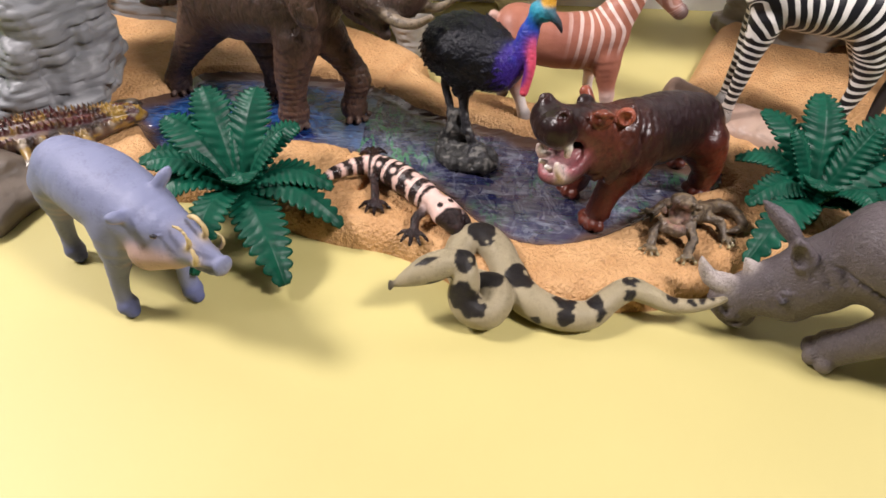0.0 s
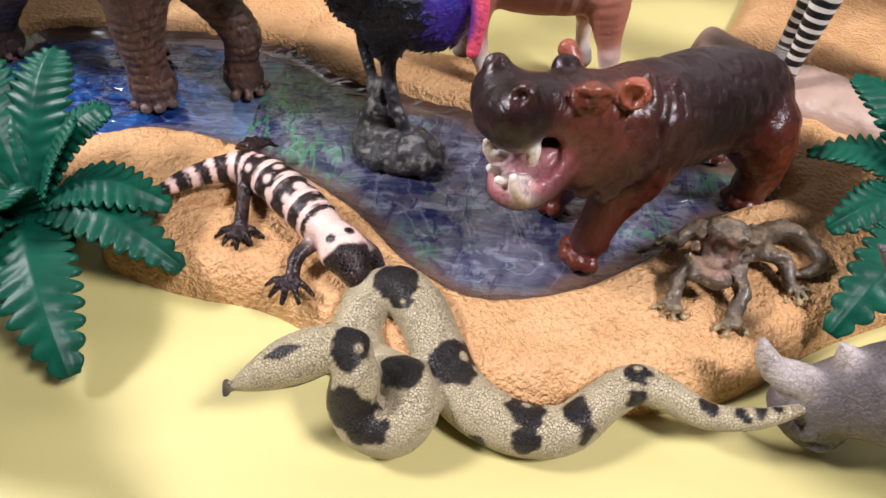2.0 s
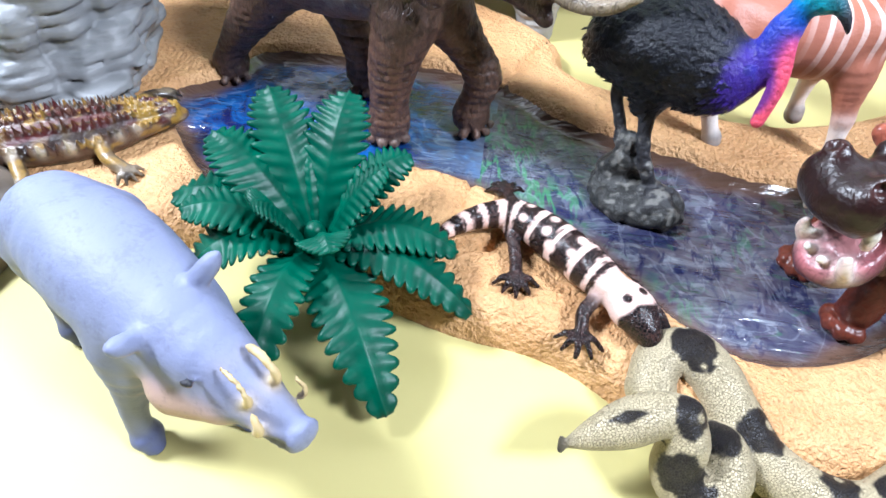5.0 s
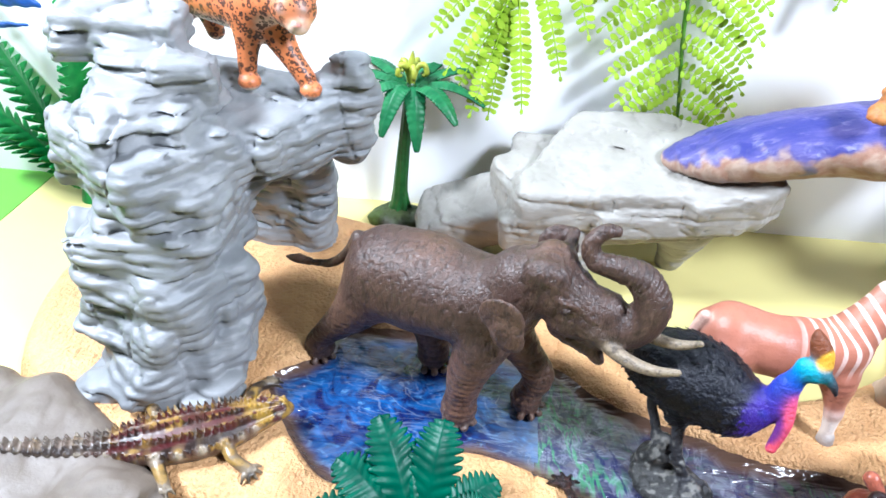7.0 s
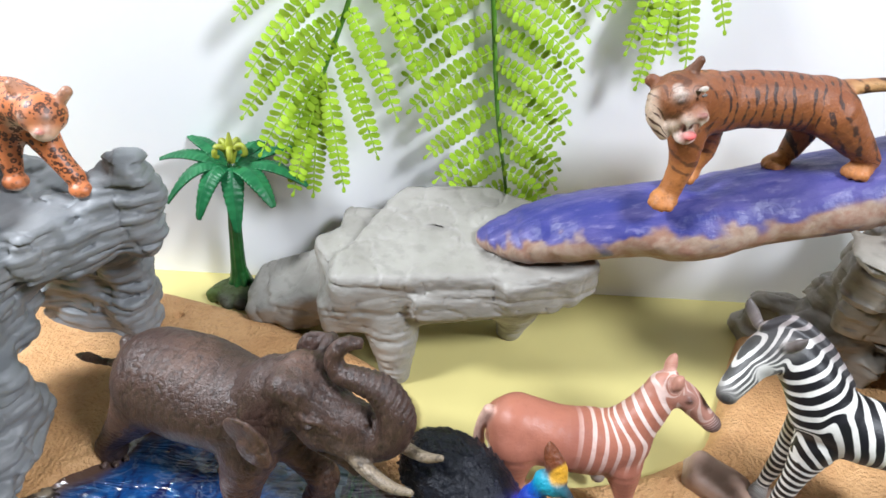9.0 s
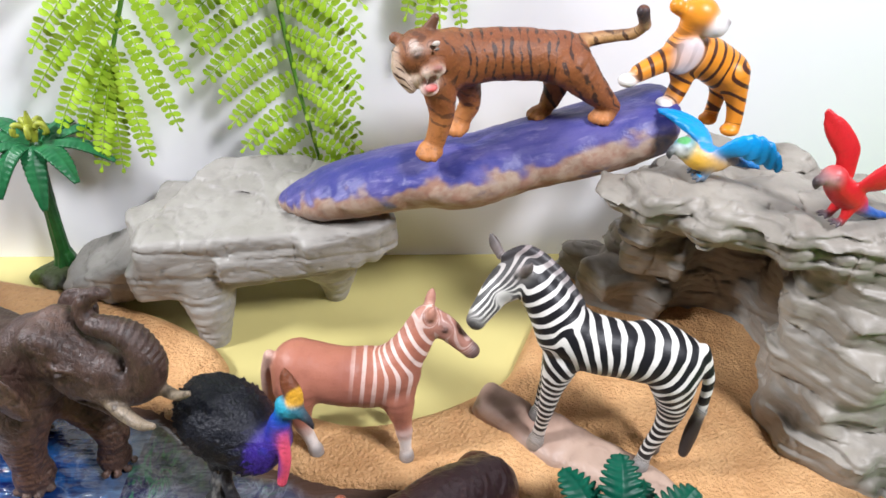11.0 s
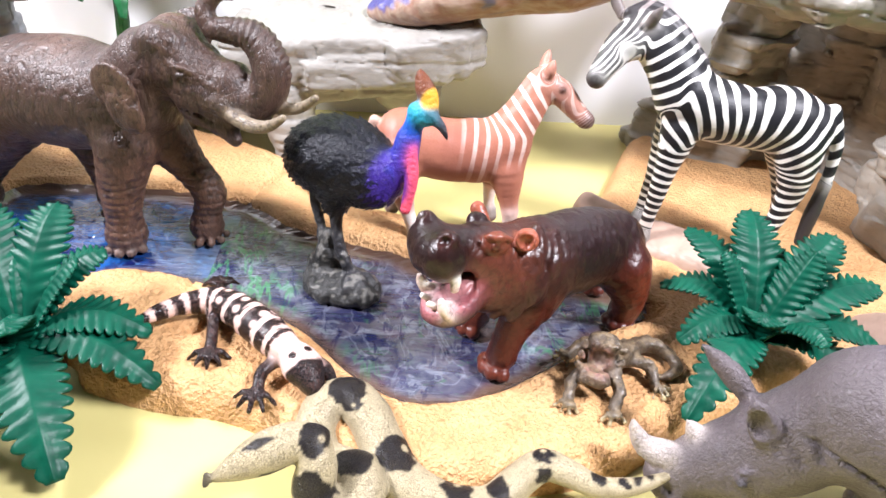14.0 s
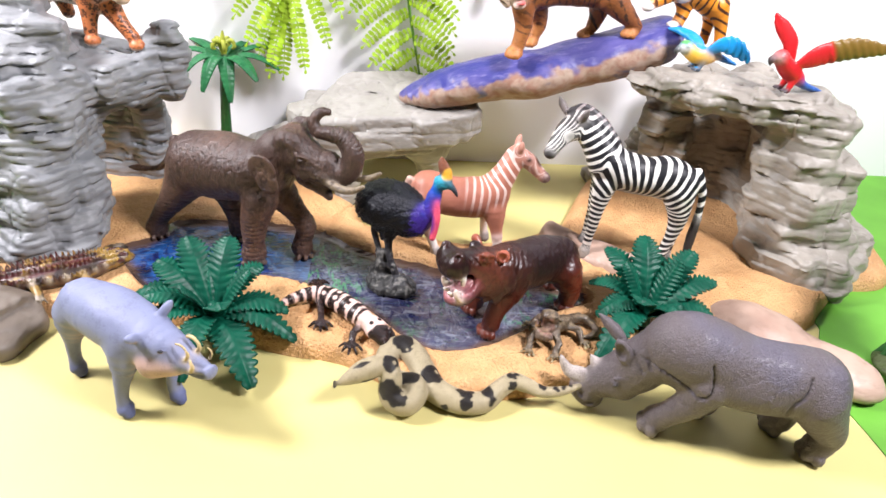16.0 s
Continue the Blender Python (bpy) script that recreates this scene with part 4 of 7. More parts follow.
s.limb((232, 164, 50, 3), (236, 164, 41, 2.2), (235, 163, 32, 2.0), k=2, col=RH)
for fx, fy, da in ((155, 175, 190), (186, 187, 185), (223, 177, 185), (234.5, 159, 205)):
    for a in (-55, 0, 55):
        q = radians(da + a)
        s.lump((fx + 5.6 * math.cos(q), fy + 5.6 * math.sin(q), 4.4), (3.3, 3.3, 3.9), k=0.9, col=(0.155, 0.13, 0.125))


FOLDS = [((122, 68), (131, 55), (140, 40)), ((126, 72), (136, 60), (143, 44)), ((123, 60), (130, 49), (136, 40)), ((137, 47), (146, 46.5), (155, 43), (162, 39), (166, 41), (167.5, 48), (165, 57)), ((131, 61), (136, 51), (138, 42)),
         ((209, 57), (206, 50), (202, 44), (203, 37))]


def rhino_folds(P):
    near = step(P[:, 1], 182, 174)
    fold = groove(P, FOLDS[:3], 0.8) * near
    deep = groove(P, FOLDS[3:], 0.6) * near
    chin = np.maximum(0, np.sin((P[:, 0] * 0.6 + P[:, 2] * 0.8) * 2.2 + vnoise(P, 6, 126))) ** 3 * step(P[:, 0], 136, 128) * step(P[:, 2], 22, 16)
    crease = step(np.abs(vnoise(P * (1, 1, 0.6), 5, 127)), 0.10, 0.0) * step(P[:, 0], 118, 126)
    return 1.5 * fold + 1.6 * deep + 0.4 * chin + 0.28 * crease - 0.16 * vnoise(P, 2, 122) - 0.8 * vnoise(P, 20, 123)


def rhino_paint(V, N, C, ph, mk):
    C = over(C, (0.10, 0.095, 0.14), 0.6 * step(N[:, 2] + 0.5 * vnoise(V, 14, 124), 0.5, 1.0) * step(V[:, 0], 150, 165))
    # carved folds are painted dark as well, their shade put into the colour
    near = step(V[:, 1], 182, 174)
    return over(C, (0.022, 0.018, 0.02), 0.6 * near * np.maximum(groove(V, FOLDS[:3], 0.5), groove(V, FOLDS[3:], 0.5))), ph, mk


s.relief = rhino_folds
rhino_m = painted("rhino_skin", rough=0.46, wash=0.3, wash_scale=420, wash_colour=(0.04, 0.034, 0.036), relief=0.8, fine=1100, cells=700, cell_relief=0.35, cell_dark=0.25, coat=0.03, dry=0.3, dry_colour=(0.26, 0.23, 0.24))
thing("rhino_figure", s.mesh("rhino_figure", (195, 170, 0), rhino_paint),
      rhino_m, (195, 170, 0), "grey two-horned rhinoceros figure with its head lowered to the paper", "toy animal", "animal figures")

# babirusa
BG = (0.185, 0.205, 0.32)
s = Sculpt(0.9)
s.limb((-130, 208, 44, 12), (-117, 200.5, 44, 14.2), (-104, 192.5, 43.5, 13.6), (-95, 187, 43, 11.6), k=5, col=BG)
s.lump((-133, 210, 42), (8, 10.5, 12), (0, 0, -30), k=4, col=BG)
s.limb((-95, 187, 43.5, 11), (-84, 180, 44, 8.6), (-74, 174, 41.5, 6), (-65, 169, 39.5, 4.2), k=3, col=BG)
s.lump((-62, 167.7, 40), (2.2, 4.2, 4.0), (0, 0, -33), k=1, col=(0.20, 0.22, 0.34))
s.limb((-90, 178, 36, 8), (-80, 174, 38.5, 5.6), k=3, col=(0.46, 0.31, 0.27))
s.limb((-105, 184, 36, 8.5), (-108, 180, 20, 3.7), (-109, 178.5, 10, 3.1), (-108.5, 178, 4.5, 3.7), k=4, col=BG)
s.limb((-94, 191, 36, 8.4), (-89, 189, 20, 3.7), (-88, 188.5, 10, 3.1), (-87, 187.5, 4.5, 3.6), k=4, col=BG)
s.limb((-137, 208, 37, 10), (-141, 206.5, 22, 4.0), (-142, 206, 12, 3.1), (-141.5, 205, 4.5, 3.7), k=4, col=BG)
s.limb((-124, 215, 37, 9.5), (-119, 215, 22, 4.6), (-118, 214.5, 10, 3.4), (-117, 213.5, 4.5, 3.9), k=4, col=BG)
for x, y in ((-108.5, 178), (-87, 187.5), (-141.5, 205), (-117, 213.5)):
    s.limb((x + 0.6, y - 0.6, 4, 4.0), (x + 1.8, y - 1.4, 2.4, 3.0), k=1.2, col=(0.075, 0.095, 0.24))
TUSK = (0.52, 0.40, 0.20)
for o in (-3.2, 3.2):
    ox, oy = o * 0.55, o * 0.84
    s.limb((-71 + ox, 172.5 + oy, 45, 1.2), (-69 + ox, 171 + oy, 50, 1.05), (-72 + ox, 173 + oy, 53, 0.95), (-75.5 + ox, 175.5 + oy, 51.5, 0.7), k=0.8, col=TUSK)
    s.limb((-67 + ox * 1.6, 170.5 + oy * 1.6, 41.5, 1.1), (-65.5 + ox * 1.7, 169.6 + oy * 1.7, 45.5, 0.95), (-67 + ox * 1.6, 170.8 + oy * 1.6, 48, 0.7), k=0.8, col=TUSK)
s.limb((-89, 190, 52.5, 2.2), (-85.5, 192, 57, 2.0), (-84, 193, 59, 0.9), k=1.5, col=BG, sq=(1, 1, 1))
s.limb((-95, 178, 50, 2.2), (-96.5, 174, 52.5, 2.0), (-97.5, 172.5, 53.5, 0.9), k=1.5, col=BG)
s.lump((-83, 170.2, 49), (1.5, 1.0, 1.1), k=0.4, col=DARK)
s.limb((-94, 171.5, 47, 1.0), (-89, 169.8, 46, 1.0), k=0.8, col=(0.10, 0.10, 0.13), cut=True)
s.limb((-72, 167.5, 39, 0.8), (-65, 165, 40, 0.8), k=0.6, col=(0.06, 0.05, 0.06), cut=True)
s.limb((-141, 216, 48, 1.8), (-145, 217, 36, 1.3), (-144, 217, 28, 1.4), k=1.5, col=BG)
s.relief = lambda P: -0.35 * vnoise(P, 9, 131) - 0.15 * vnoise(P, 3, 132)
pig_m = painted("pig_skin", rough=0.55, wash=0.25, wash_scale=160, wash_colour=(0.07, 0.07, 0.11), relief=0.2, fine=900, coat=0.0)
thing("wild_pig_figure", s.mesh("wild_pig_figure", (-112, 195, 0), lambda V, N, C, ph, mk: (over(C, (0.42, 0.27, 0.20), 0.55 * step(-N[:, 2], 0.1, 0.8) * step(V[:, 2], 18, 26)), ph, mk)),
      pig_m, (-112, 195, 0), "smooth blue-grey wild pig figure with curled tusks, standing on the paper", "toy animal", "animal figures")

# zebra
WH, BLK = (0.72, 0.70, 0.66), (0.008, 0.008, 0.011)
w = 1.2
ZB = lined((w * 0.92, -w * 0.38, w * 0.12), (155, 326, 79))
ZN = lined((-w * 0.62, w * 0.34, w * 0.80), (154, 326, 82), phase_at(ZB, (154, 326, 82)))


def zfield(x, z):
    """Stripes that fan out from under the belly towards the rump."""
    return -50 * np.arctan2(z - 40, x - 176) + ZFAN


ZFAN = 0.0
ZFAN = float(np.dot(ZB[:3], (154, 326, 82)) + ZB[3]) - float(zfield(154, 82))
ZR = lined((w * 0.36, -w * 0.16, w * 0.8), (196, 309, 74), phase_at(ZB, (196, 309, 74)))
ZH = lined((-2.3, 0.6, 1.8), (133, 337, 110), phase_at(ZN, (133, 337, 110)))
ZF = lined((0.1, 0, 1.75), (155, 321, 66), float(zfield(155, 66)))
ZG = lined((0.1, 0, 1.75), (157, 333, 66), float(zfield(157, 66)))
ZL = lined((0.5, 0, -1.65), (203, 303, 64), float(zfield(203, 64)))
ZM = lined((0.5, 0, -1.65), (204, 315, 62), float(zfield(204, 62)))
s = Sculpt(0.7)
s.limb((195, 316, 77.5, 12.8), (181, 319, 76, 12.4), (167, 322, 77, 12.8), (157, 326, 79, 12), k=4, col=WH, ph=ZB)
s.limb((191, 317, 77.5, 13.1), (202, 314, 75, 12.2), k=3, col=WH, ph=ZR)
s.limb((154, 326, 82, 12.6), (147, 331, 92, 10.4), (139, 337, 100, 8.6), k=4, col=WH, ph=ZN)
s.limb((134, 339, 102.5, 7.6), (128, 336, 99, 7.2), (121.5, 331, 92.5, 5.7), (117.5, 328, 87.5, 4.7), k=2.5, col=WH, ph=ZH, mask=0.9)
s.lump((130, 334.5, 97), (5.4, 5.8, 5.6), k=3, col=WH, ph=ZH, mask=0.9)
s.lump((115.8, 326.6, 84.8), (4.1, 4.3, 4.1), k=1.0, col=(0.016, 0.013, 0.013), mask=0, ph=ZH)
s.limb((126, 343.5, 106.5, 2.2), (123, 346, 111, 2.3), (121, 347.5, 115, 0.8), k=1, col=(0.10, 0.085, 0.08), mask=0, sq=(1, 1.4, 1), ph=ZH)
s.limb((134, 331.5, 107, 2.4), (134.5, 329, 110.5, 2.5), (135.5, 328, 114, 0.9), k=1, col=(0.12, 0.10, 0.095), mask=0, sq=(1, 1.4, 1), ph=ZH)
s.limb((128, 340.5, 108, 3.0), (137, 341, 110, 3.8), (148, 335.5, 103.5, 4.2), (159, 328.5, 93, 3.0), k=1.2, col=(0.26, 0.22, 0.22), ph=ZN, mask=0.9, sq=(1, 1.5, 1))
s.limb((155, 321, 68, 8.4), (153, 319, 52, 5.0), (152.5, 318.5, 40, 4.1), (152, 318.5, 27, 2.9), (151.5, 318, 17, 3.2), k=2.5, col=WH, ph=ZF)
s.limb((157, 333, 68, 7.6), (156, 334, 50, 4.5), (156, 334, 38, 3.8), (155, 333.5, 26, 2.9), (154.5, 333, 18, 3.1), k=2.5, col=WH, ph=ZG)
s.limb((201, 310, 69, 10.6), (204, 307, 53, 6.4), (203, 306, 40, 4.2), (200, 305.5, 27, 3.1), (199, 304.5, 17, 3.3), k=2.5, col=WH, ph=ZL)
s.limb((203, 322, 67, 9.6), (208, 321, 51, 5.6), (211, 319, 38, 4.0), (210, 317.5, 26, 3.0), (209, 316.5, 17, 3.2), k=2.5, col=WH, ph=ZM)
hooves(s, ((151, 317.5, 14), (154, 332.5, 15), (198.5, 304, 13.5), (208.5, 316, 13.5)), 4.2, (0.05, 0.04, 0.038))
s.limb((210, 311, 84, 3), (215, 307, 71, 2.4), (215.5, 304, 55, 2.2), k=1.5, col=WH, ph=lined((0, 0, 1.5), (211, 301, 82), phase_at(ZR, (211, 301, 82))))
s.limb((215.5, 304, 55, 2.3), (215, 303, 42, 3.0), (215, 302, 28, 2.2), k=1.5, col=(0.03, 0.025, 0.025), mask=0)
s.limb((127.5, 329.6, 97, 1.2), (124.5, 328.6, 96, 1.1), k=0.6, col=DARK, mask=0)
s.lump((126, 328.8, 95.8), (1.7, 1.1, 1.2), k=0.4, col=DARK, mask=0)
s.lump((113.6, 322.6, 86), (1.2, 0.9, 1.2), k=0.4, col=(0.01, 0.01, 0.01), mask=0, cut=True)
s.relief = lambda P: -0.25 * vnoise(P, 8, 141)


def zebra_paint(V, N, C, ph, mk):
    ph = ph + 1.3 * vnoise(V, 13, 143) + 0.35 * vnoise(V, 5, 144)
    C = over(C, (0.24, 0.20, 0.19), 0.55 * ball(V, (129, 338, 107), 12))
    C = over(C, (0.42, 0.36, 0.31), 0.5 * ball(V, (150, 318, 20), 9))
    trunk = step(V[:, 0], 147, 153) * step(V[:, 2] + 0.25 * (V[:, 0] - 180), 60, 66) * step(V[:, 2] - 0.3 * (V[:, 0] - 154), 93, 88)
    trunk = np.maximum(trunk, ball(V, (151, 315, 70), 11))
    ph = ph * (1 - trunk) + trunk * (zfield(V[:, 0], V[:, 2]) + 1.3 * vnoise(V, 13, 143) + 0.5 * vnoise(V, 5, 144))
    return C, ph, mk * (1 - 0.9 * step(-N[:, 2], 0.75, 0.95) * step(V[:, 2], 40, 55)) * (1 - ball(V, (126, 329, 96), 4.5))


zebra_m = painted("zebra_paint", rough=0.45, wash=0.10, wash_scale=300, relief=0.15, fine=1200, stripe=BLK, stripe_width=-0.28, stripe_soft=0.16, stripe_noise=1.3, stripe_scale=110)
thing("zebra_figure", s.mesh("zebra_figure", (180, 316, 12), zebra_paint), zebra_m, (180, 316, 12), "black and white striped zebra figure standing on a flat stone", "toy animal", "animal figures")

# brown zebra foal
FO = (0.37, 0.14, 0.09)
FB = lined((1.25, 0, -0.1), (72, 327, 50))
FN = lined((1.0, 0.1, 0.8), (83, 327, 57), phase_at(FB, (83, 327, 57)))
FH = lined((1.4, 0, 0.6), (96, 333, 79), phase_at(FN, (96, 333, 79)))
s = Sculpt(0.65)
s.limb((40, 331, 51, 13), (56, 329, 48, 13.5), (72, 327, 49, 13), (82, 326, 52, 11), k=4, col=FO, mask=0, ph=FB)
s.limb((72, 327, 50, 13), (82, 326, 53, 11.2), k=3, col=FO, ph=FB, mask=1)
s.limb((83, 327, 57, 10), (90, 330, 68, 8), (95, 333, 77, 6.6), k=4, col=FO, ph=FN, mask=1)
s.limb((96, 333, 79, 6.4), (104, 331, 76, 5.4), (111, 329, 70, 4.2), (115, 327.5, 67, 3.6), k=2.5, col=(0.42, 0.20, 0.15), ph=FH, mask=0.5)
s.lump((116, 327, 66.3), (3.3, 3.2, 3.2), k=1.2, col=(0.13, 0.065, 0.055), mask=0)
s.limb((96, 337, 83.5, 2.4), (97, 338.6, 86.5, 2.9), (97.5, 339, 90.5, 0.9), k=1, col=(0.45, 0.22, 0.16), mask=0, sq=(1.3, 1, 1))
s.limb((97, 329.5, 83.5, 2.4), (97, 328, 86.5, 2.8), (97.5, 327.5, 90, 0.9), k=1, col=(0.45, 0.22, 0.16), mask=0, sq=(1.3, 1, 1))
s.limb((97, 334, 85, 1.8), (91, 333, 80, 2.3), (84, 330, 69, 2.3), (78, 328, 62, 1.6), k=1.2, col=(0.44, 0.21, 0.15), ph=FN, mask=0.9, sq=(1, 1.5, 1))
CR = (0.74, 0.67, 0.62)
s.limb((84, 320, 44, 8), (86, 317, 34, 5), (87.5, 315, 27, 3.6), k=3, col=FO, mask=0, ph=FB)
s.limb((87.5, 315, 27, 3.4), (88.5, 313.5, 18, 2.8), (89, 312.5, 12.5, 3.2), k=1.5, col=CR, mask=0)
s.limb((80, 334, 44, 8), (81, 337, 32, 4.6), k=3, col=FO, mask=0, ph=FB)
s.limb((81, 337, 31, 3.6), (82, 339, 20, 2.8), (83, 339, 12.5, 3.2), k=1.5, col=CR, mask=0)
s.limb((39, 323, 46, 10), (40, 320, 34, 6), (42, 318, 26, 3.8), k=3, col=FO, mask=0, ph=FB)
s.limb((42, 318, 26, 3.5), (45, 316.5, 18, 2.9), (47, 315.5, 12.5, 3.2), k=1.5, col=CR, mask=0)
s.limb((36, 338, 46, 9), (33, 340, 32, 5), k=3, col=FO, mask=0, ph=FB)
s.limb((33, 340, 31, 3.8), (34, 341, 20, 2.9), (36, 341, 12.5, 3.2), k=1.5, col=CR, mask=0)
hooves(s, ((89.5, 312, 10.5), (83.5, 338.5, 11), (47.5, 315, 10.5), (36.5, 340.5, 11)), 3.5, (0.03, 0.026, 0.026))
s.limb((27, 331, 58, 2.6), (24.5, 331, 48, 2.2), (25, 330, 36, 2.8), (27, 330, 25, 1.4), k=1.5, col=(0.55, 0.36, 0.29), mask=0)
s.lump((103, 326.2, 79), (1.4, 1.0, 1.2), k=0.4, col=DARK, mask=0)
s.relief = lambda P: -0.25 * vnoise(P, 8, 151) - 0.1 * vnoise(P, 2.5, 152)


def foal_paint(V, N, C, ph, mk):
    C = over(C, (0.24, 0.085, 0.06), 0.6 * step(vnoise(V * (1, 1, 0.6), 16, 153), 0.0, 0.7) * (V[:, 2] > 30))
    C = over(C, (0.05, 0.03, 0.028), 0.8 * step(V[:, 0] - 0.3 * (V[:, 2] - 66), 110, 116))
    return C, ph, mk * (1 - ball(V, (103, 326.4, 78.5), 4))


foal_m = painted("foal_paint", rough=0.42, wash=0.2, wash_scale=200, wash_colour=(0.20, 0.07, 0.045), relief=0.2, fine=1100, stripe=(0.74, 0.58, 0.52), stripe_width=0.45, stripe_soft=0.22, stripe_noise=0.9, stripe_scale=90)
thing("zebra_foal_figure", s.mesh("zebra_foal_figure", (62, 327, 8), foal_paint), foal_m, (62, 327, 8), "reddish brown foal figure with white stripes on its neck", "toy animal", "animal figures")

def plumed(me, seed, count):
    """The same mesh with small pointed plumes lying over its dark body, tips lifted."""
    n = len(me.vertices)
    V, N, C = np.zeros(n * 3), np.zeros(n * 3), np.zeros(n * 4)
    me.vertices.foreach_get("co", V)
    me.vertices.foreach_get("normal", N)
    me.color_attributes["col"].data.foreach_get("color", C)
    V, N, C = V.reshape(-1, 3), N.reshape(-1, 3), C.reshape(-1, 4)[:, :3]
    F = np.zeros(len(me.polygons) * 4, np.int32)
    me.polygons.foreach_get("vertices", F)
    k = np.zeros(n)
    me.attributes["mask"].data.foreach_get("value", k)
    rng = np.random.default_rng(seed)
    at = rng.choice(np.flatnonzero(k > 0.6), count)
    nn, flow = N[at], np.array((-0.62, 0.45, -0.55)) + rng.normal(0, 0.22, (count, 3))
    d = flow - (flow * nn).sum(1)[:, None] * nn
    d /= np.maximum(np.linalg.norm(d, axis=1), 1e-6)[:, None]
    s = np.cross(d, nn)
    L, w = rng.uniform(2.6, 4.4, count)[:, None] * 0.001, rng.uniform(0.45, 0.8, count)[:, None] * 0.001
    b = V[at] - nn * 0.0002
    ring = np.stack([b - s * w, b + s * w, b + d * L * 0.55 + s * w * 1.1 + nn * L * 0.09, b + d * L * 0.55 - s * w * 1.1 + nn * L * 0.09, b + d * L + s * w * 0.15 + nn * L * 0.10, b + d * L - s * w * 0.15 + nn * L * 0.10], 1).reshape(-1, 3)
    o = n + 6 * np.arange(count)[:, None]
    F2 = np.concatenate([F.reshape(-1, 4), o + np.array((0, 1, 2, 3)), o + np.array((3, 2, 4, 5))])
    out = raw_mesh(me.name, np.concatenate([V, ring]), F2)
    give(out, np.concatenate([C, np.repeat(C[at], 6, 0)]))
    return out


# cassowary on its rock
PL = (0.006, 0.007, 0.012)
s = Sculpt(0.7)
s.limb((2, 312, 47, 9), (8, 305, 53, 14.5), (18, 296, 56, 16), (28, 288, 55, 12.5), k=5, col=PL, mask=1)
s.limb((32, 286, 56, 8.5), (38, 283, 62, 6), (40, 283, 72, 4.0), k=3.5, col=(0.035, 0.03, 0.30), mask=0)
s.limb((40, 283, 71, 3.9), (42, 283, 79, 3.3), k=2, col=(0.01, 0.08, 0.48), mask=0)
s.lump((44, 282, 82), (5.4, 3.8, 4.2), (0, 10, -30), k=1.5, col=(0.02, 0.36, 0.50), mask=0)
s.limb((47.5, 280.5, 82, 2.3), (51, 278.8, 79, 1.5), (53, 277.8, 75.5, 0.6), k=1, col=(0.035, 0.035, 0.045), mask=0)
s.limb((47, 281.5, 84.5, 2.6), (45.5, 283.5, 88, 3.6), (43.5, 286.2, 92, 2.7), (42.5, 288, 95, 0.8), k=1, col=(0.15, 0.045, 0.018), mask=0, sq=(1, 1.7, 1))
s.limb((41.5, 279.5, 70, 1.8), (42, 276.5, 60, 2.4), (40.5, 274, 49, 1.9), k=1.0, col=(0.74, 0.09, 0.15), mask=0)
s.lump((46, 278.7, 83.2), (1.1, 0.9, 1.1), k=0.3, col=(0.02, 0.01, 0.01), mask=0)
LEG = (0.03, 0.03, 0.034)
s.limb((16, 296, 47, 9), (14.5, 292.5, 41, 6), (14.5, 290.5, 37, 3.0), k=2.5, col=PL, mask=1)
s.limb((14.5, 290, 38, 2.8), (15.5, 286, 28, 2.1), (19, 283, 19, 2.0), (22, 281, 14, 2.0), k=1.0, col=LEG, mask=0)
s.limb((8, 300, 44, 4.4), (5.5, 299, 37, 2.2), (8, 294, 30, 2.0), (10.5, 291, 24, 2.0), k=1.2, col=LEG, mask=0)
toes(s, (22, 281, 14), -60, 3, 9, 1.4, 90, LEG)
STO = (0.028, 0.028, 0.027)
s.lump((17.5, 281, 8), (15, 12, 6), (0, 0, -20), k=3, col=STO, mask=0)
s.limb((10, 289, 8, 8), (11.5, 289, 18, 5.0), (12.5, 289.5, 27, 2.6), k=1.8, col=STO, mask=0)
s.lump((25, 276, 9), (9, 8, 5), k=3, col=STO, mask=0)


def plumes(P):
    body = step(P[:, 2], 38, 44) * step(P[:, 0], 34, 26)
    rock = step(P[:, 2], 34, 26)
    return -0.55 * body * vnoise(P * (0.45, 0.45, 1.3) @ np.array([[1, 0.5, 0], [-0.5, 1, 0], [0, 0, 1]]), 1.5, 161) - 0.2 * body * vnoise(P, 3.5, 164) - 1.1 * rock * vnoise(P, 5, 162) - 0.7 * rock * vnoise(P, 2.2, 163)


s.relief = plumes


def bird_paint(V, N, C, ph, mk):
    C = over(C, (0.04, 0.018, 0.22), 0.85 * ball(V, (35, 282, 56), 12) * (vnoise(V, 3, 165) > -0.3))
    C = over(C, (0.72, 0.38, 0.03), 0.9 * ball(V, (48, 281.5, 86.5), 5.5) * step(V[:, 2], 84, 86))
    rock = step(V[:, 2], 34, 30) * step(vnoise(V, 1.5, 166) + 0.6 * vnoise(V, 4, 167), 0.15, 0.5)
    return over(C, (0.16, 0.155, 0.14), 0.8 * rock), ph, mk


casso_m = painted("cassowary_paint", rough=0.34, wash=0.2, wash_scale=500, wash_colour=(0.004, 0.004, 0.005), relief=1.0, fine=700, dry=0.06, dry_colour=(0.05, 0.055, 0.07), spec=0.28)
thing("cassowary_figure", plumed(s.mesh("cassowary_figure", (19, 285, 6), bird_paint), 7, 2200), casso_m, (19, 285, 6), "black cassowary figure with a blue neck on a small dark rock", "toy animal", "animal figures")


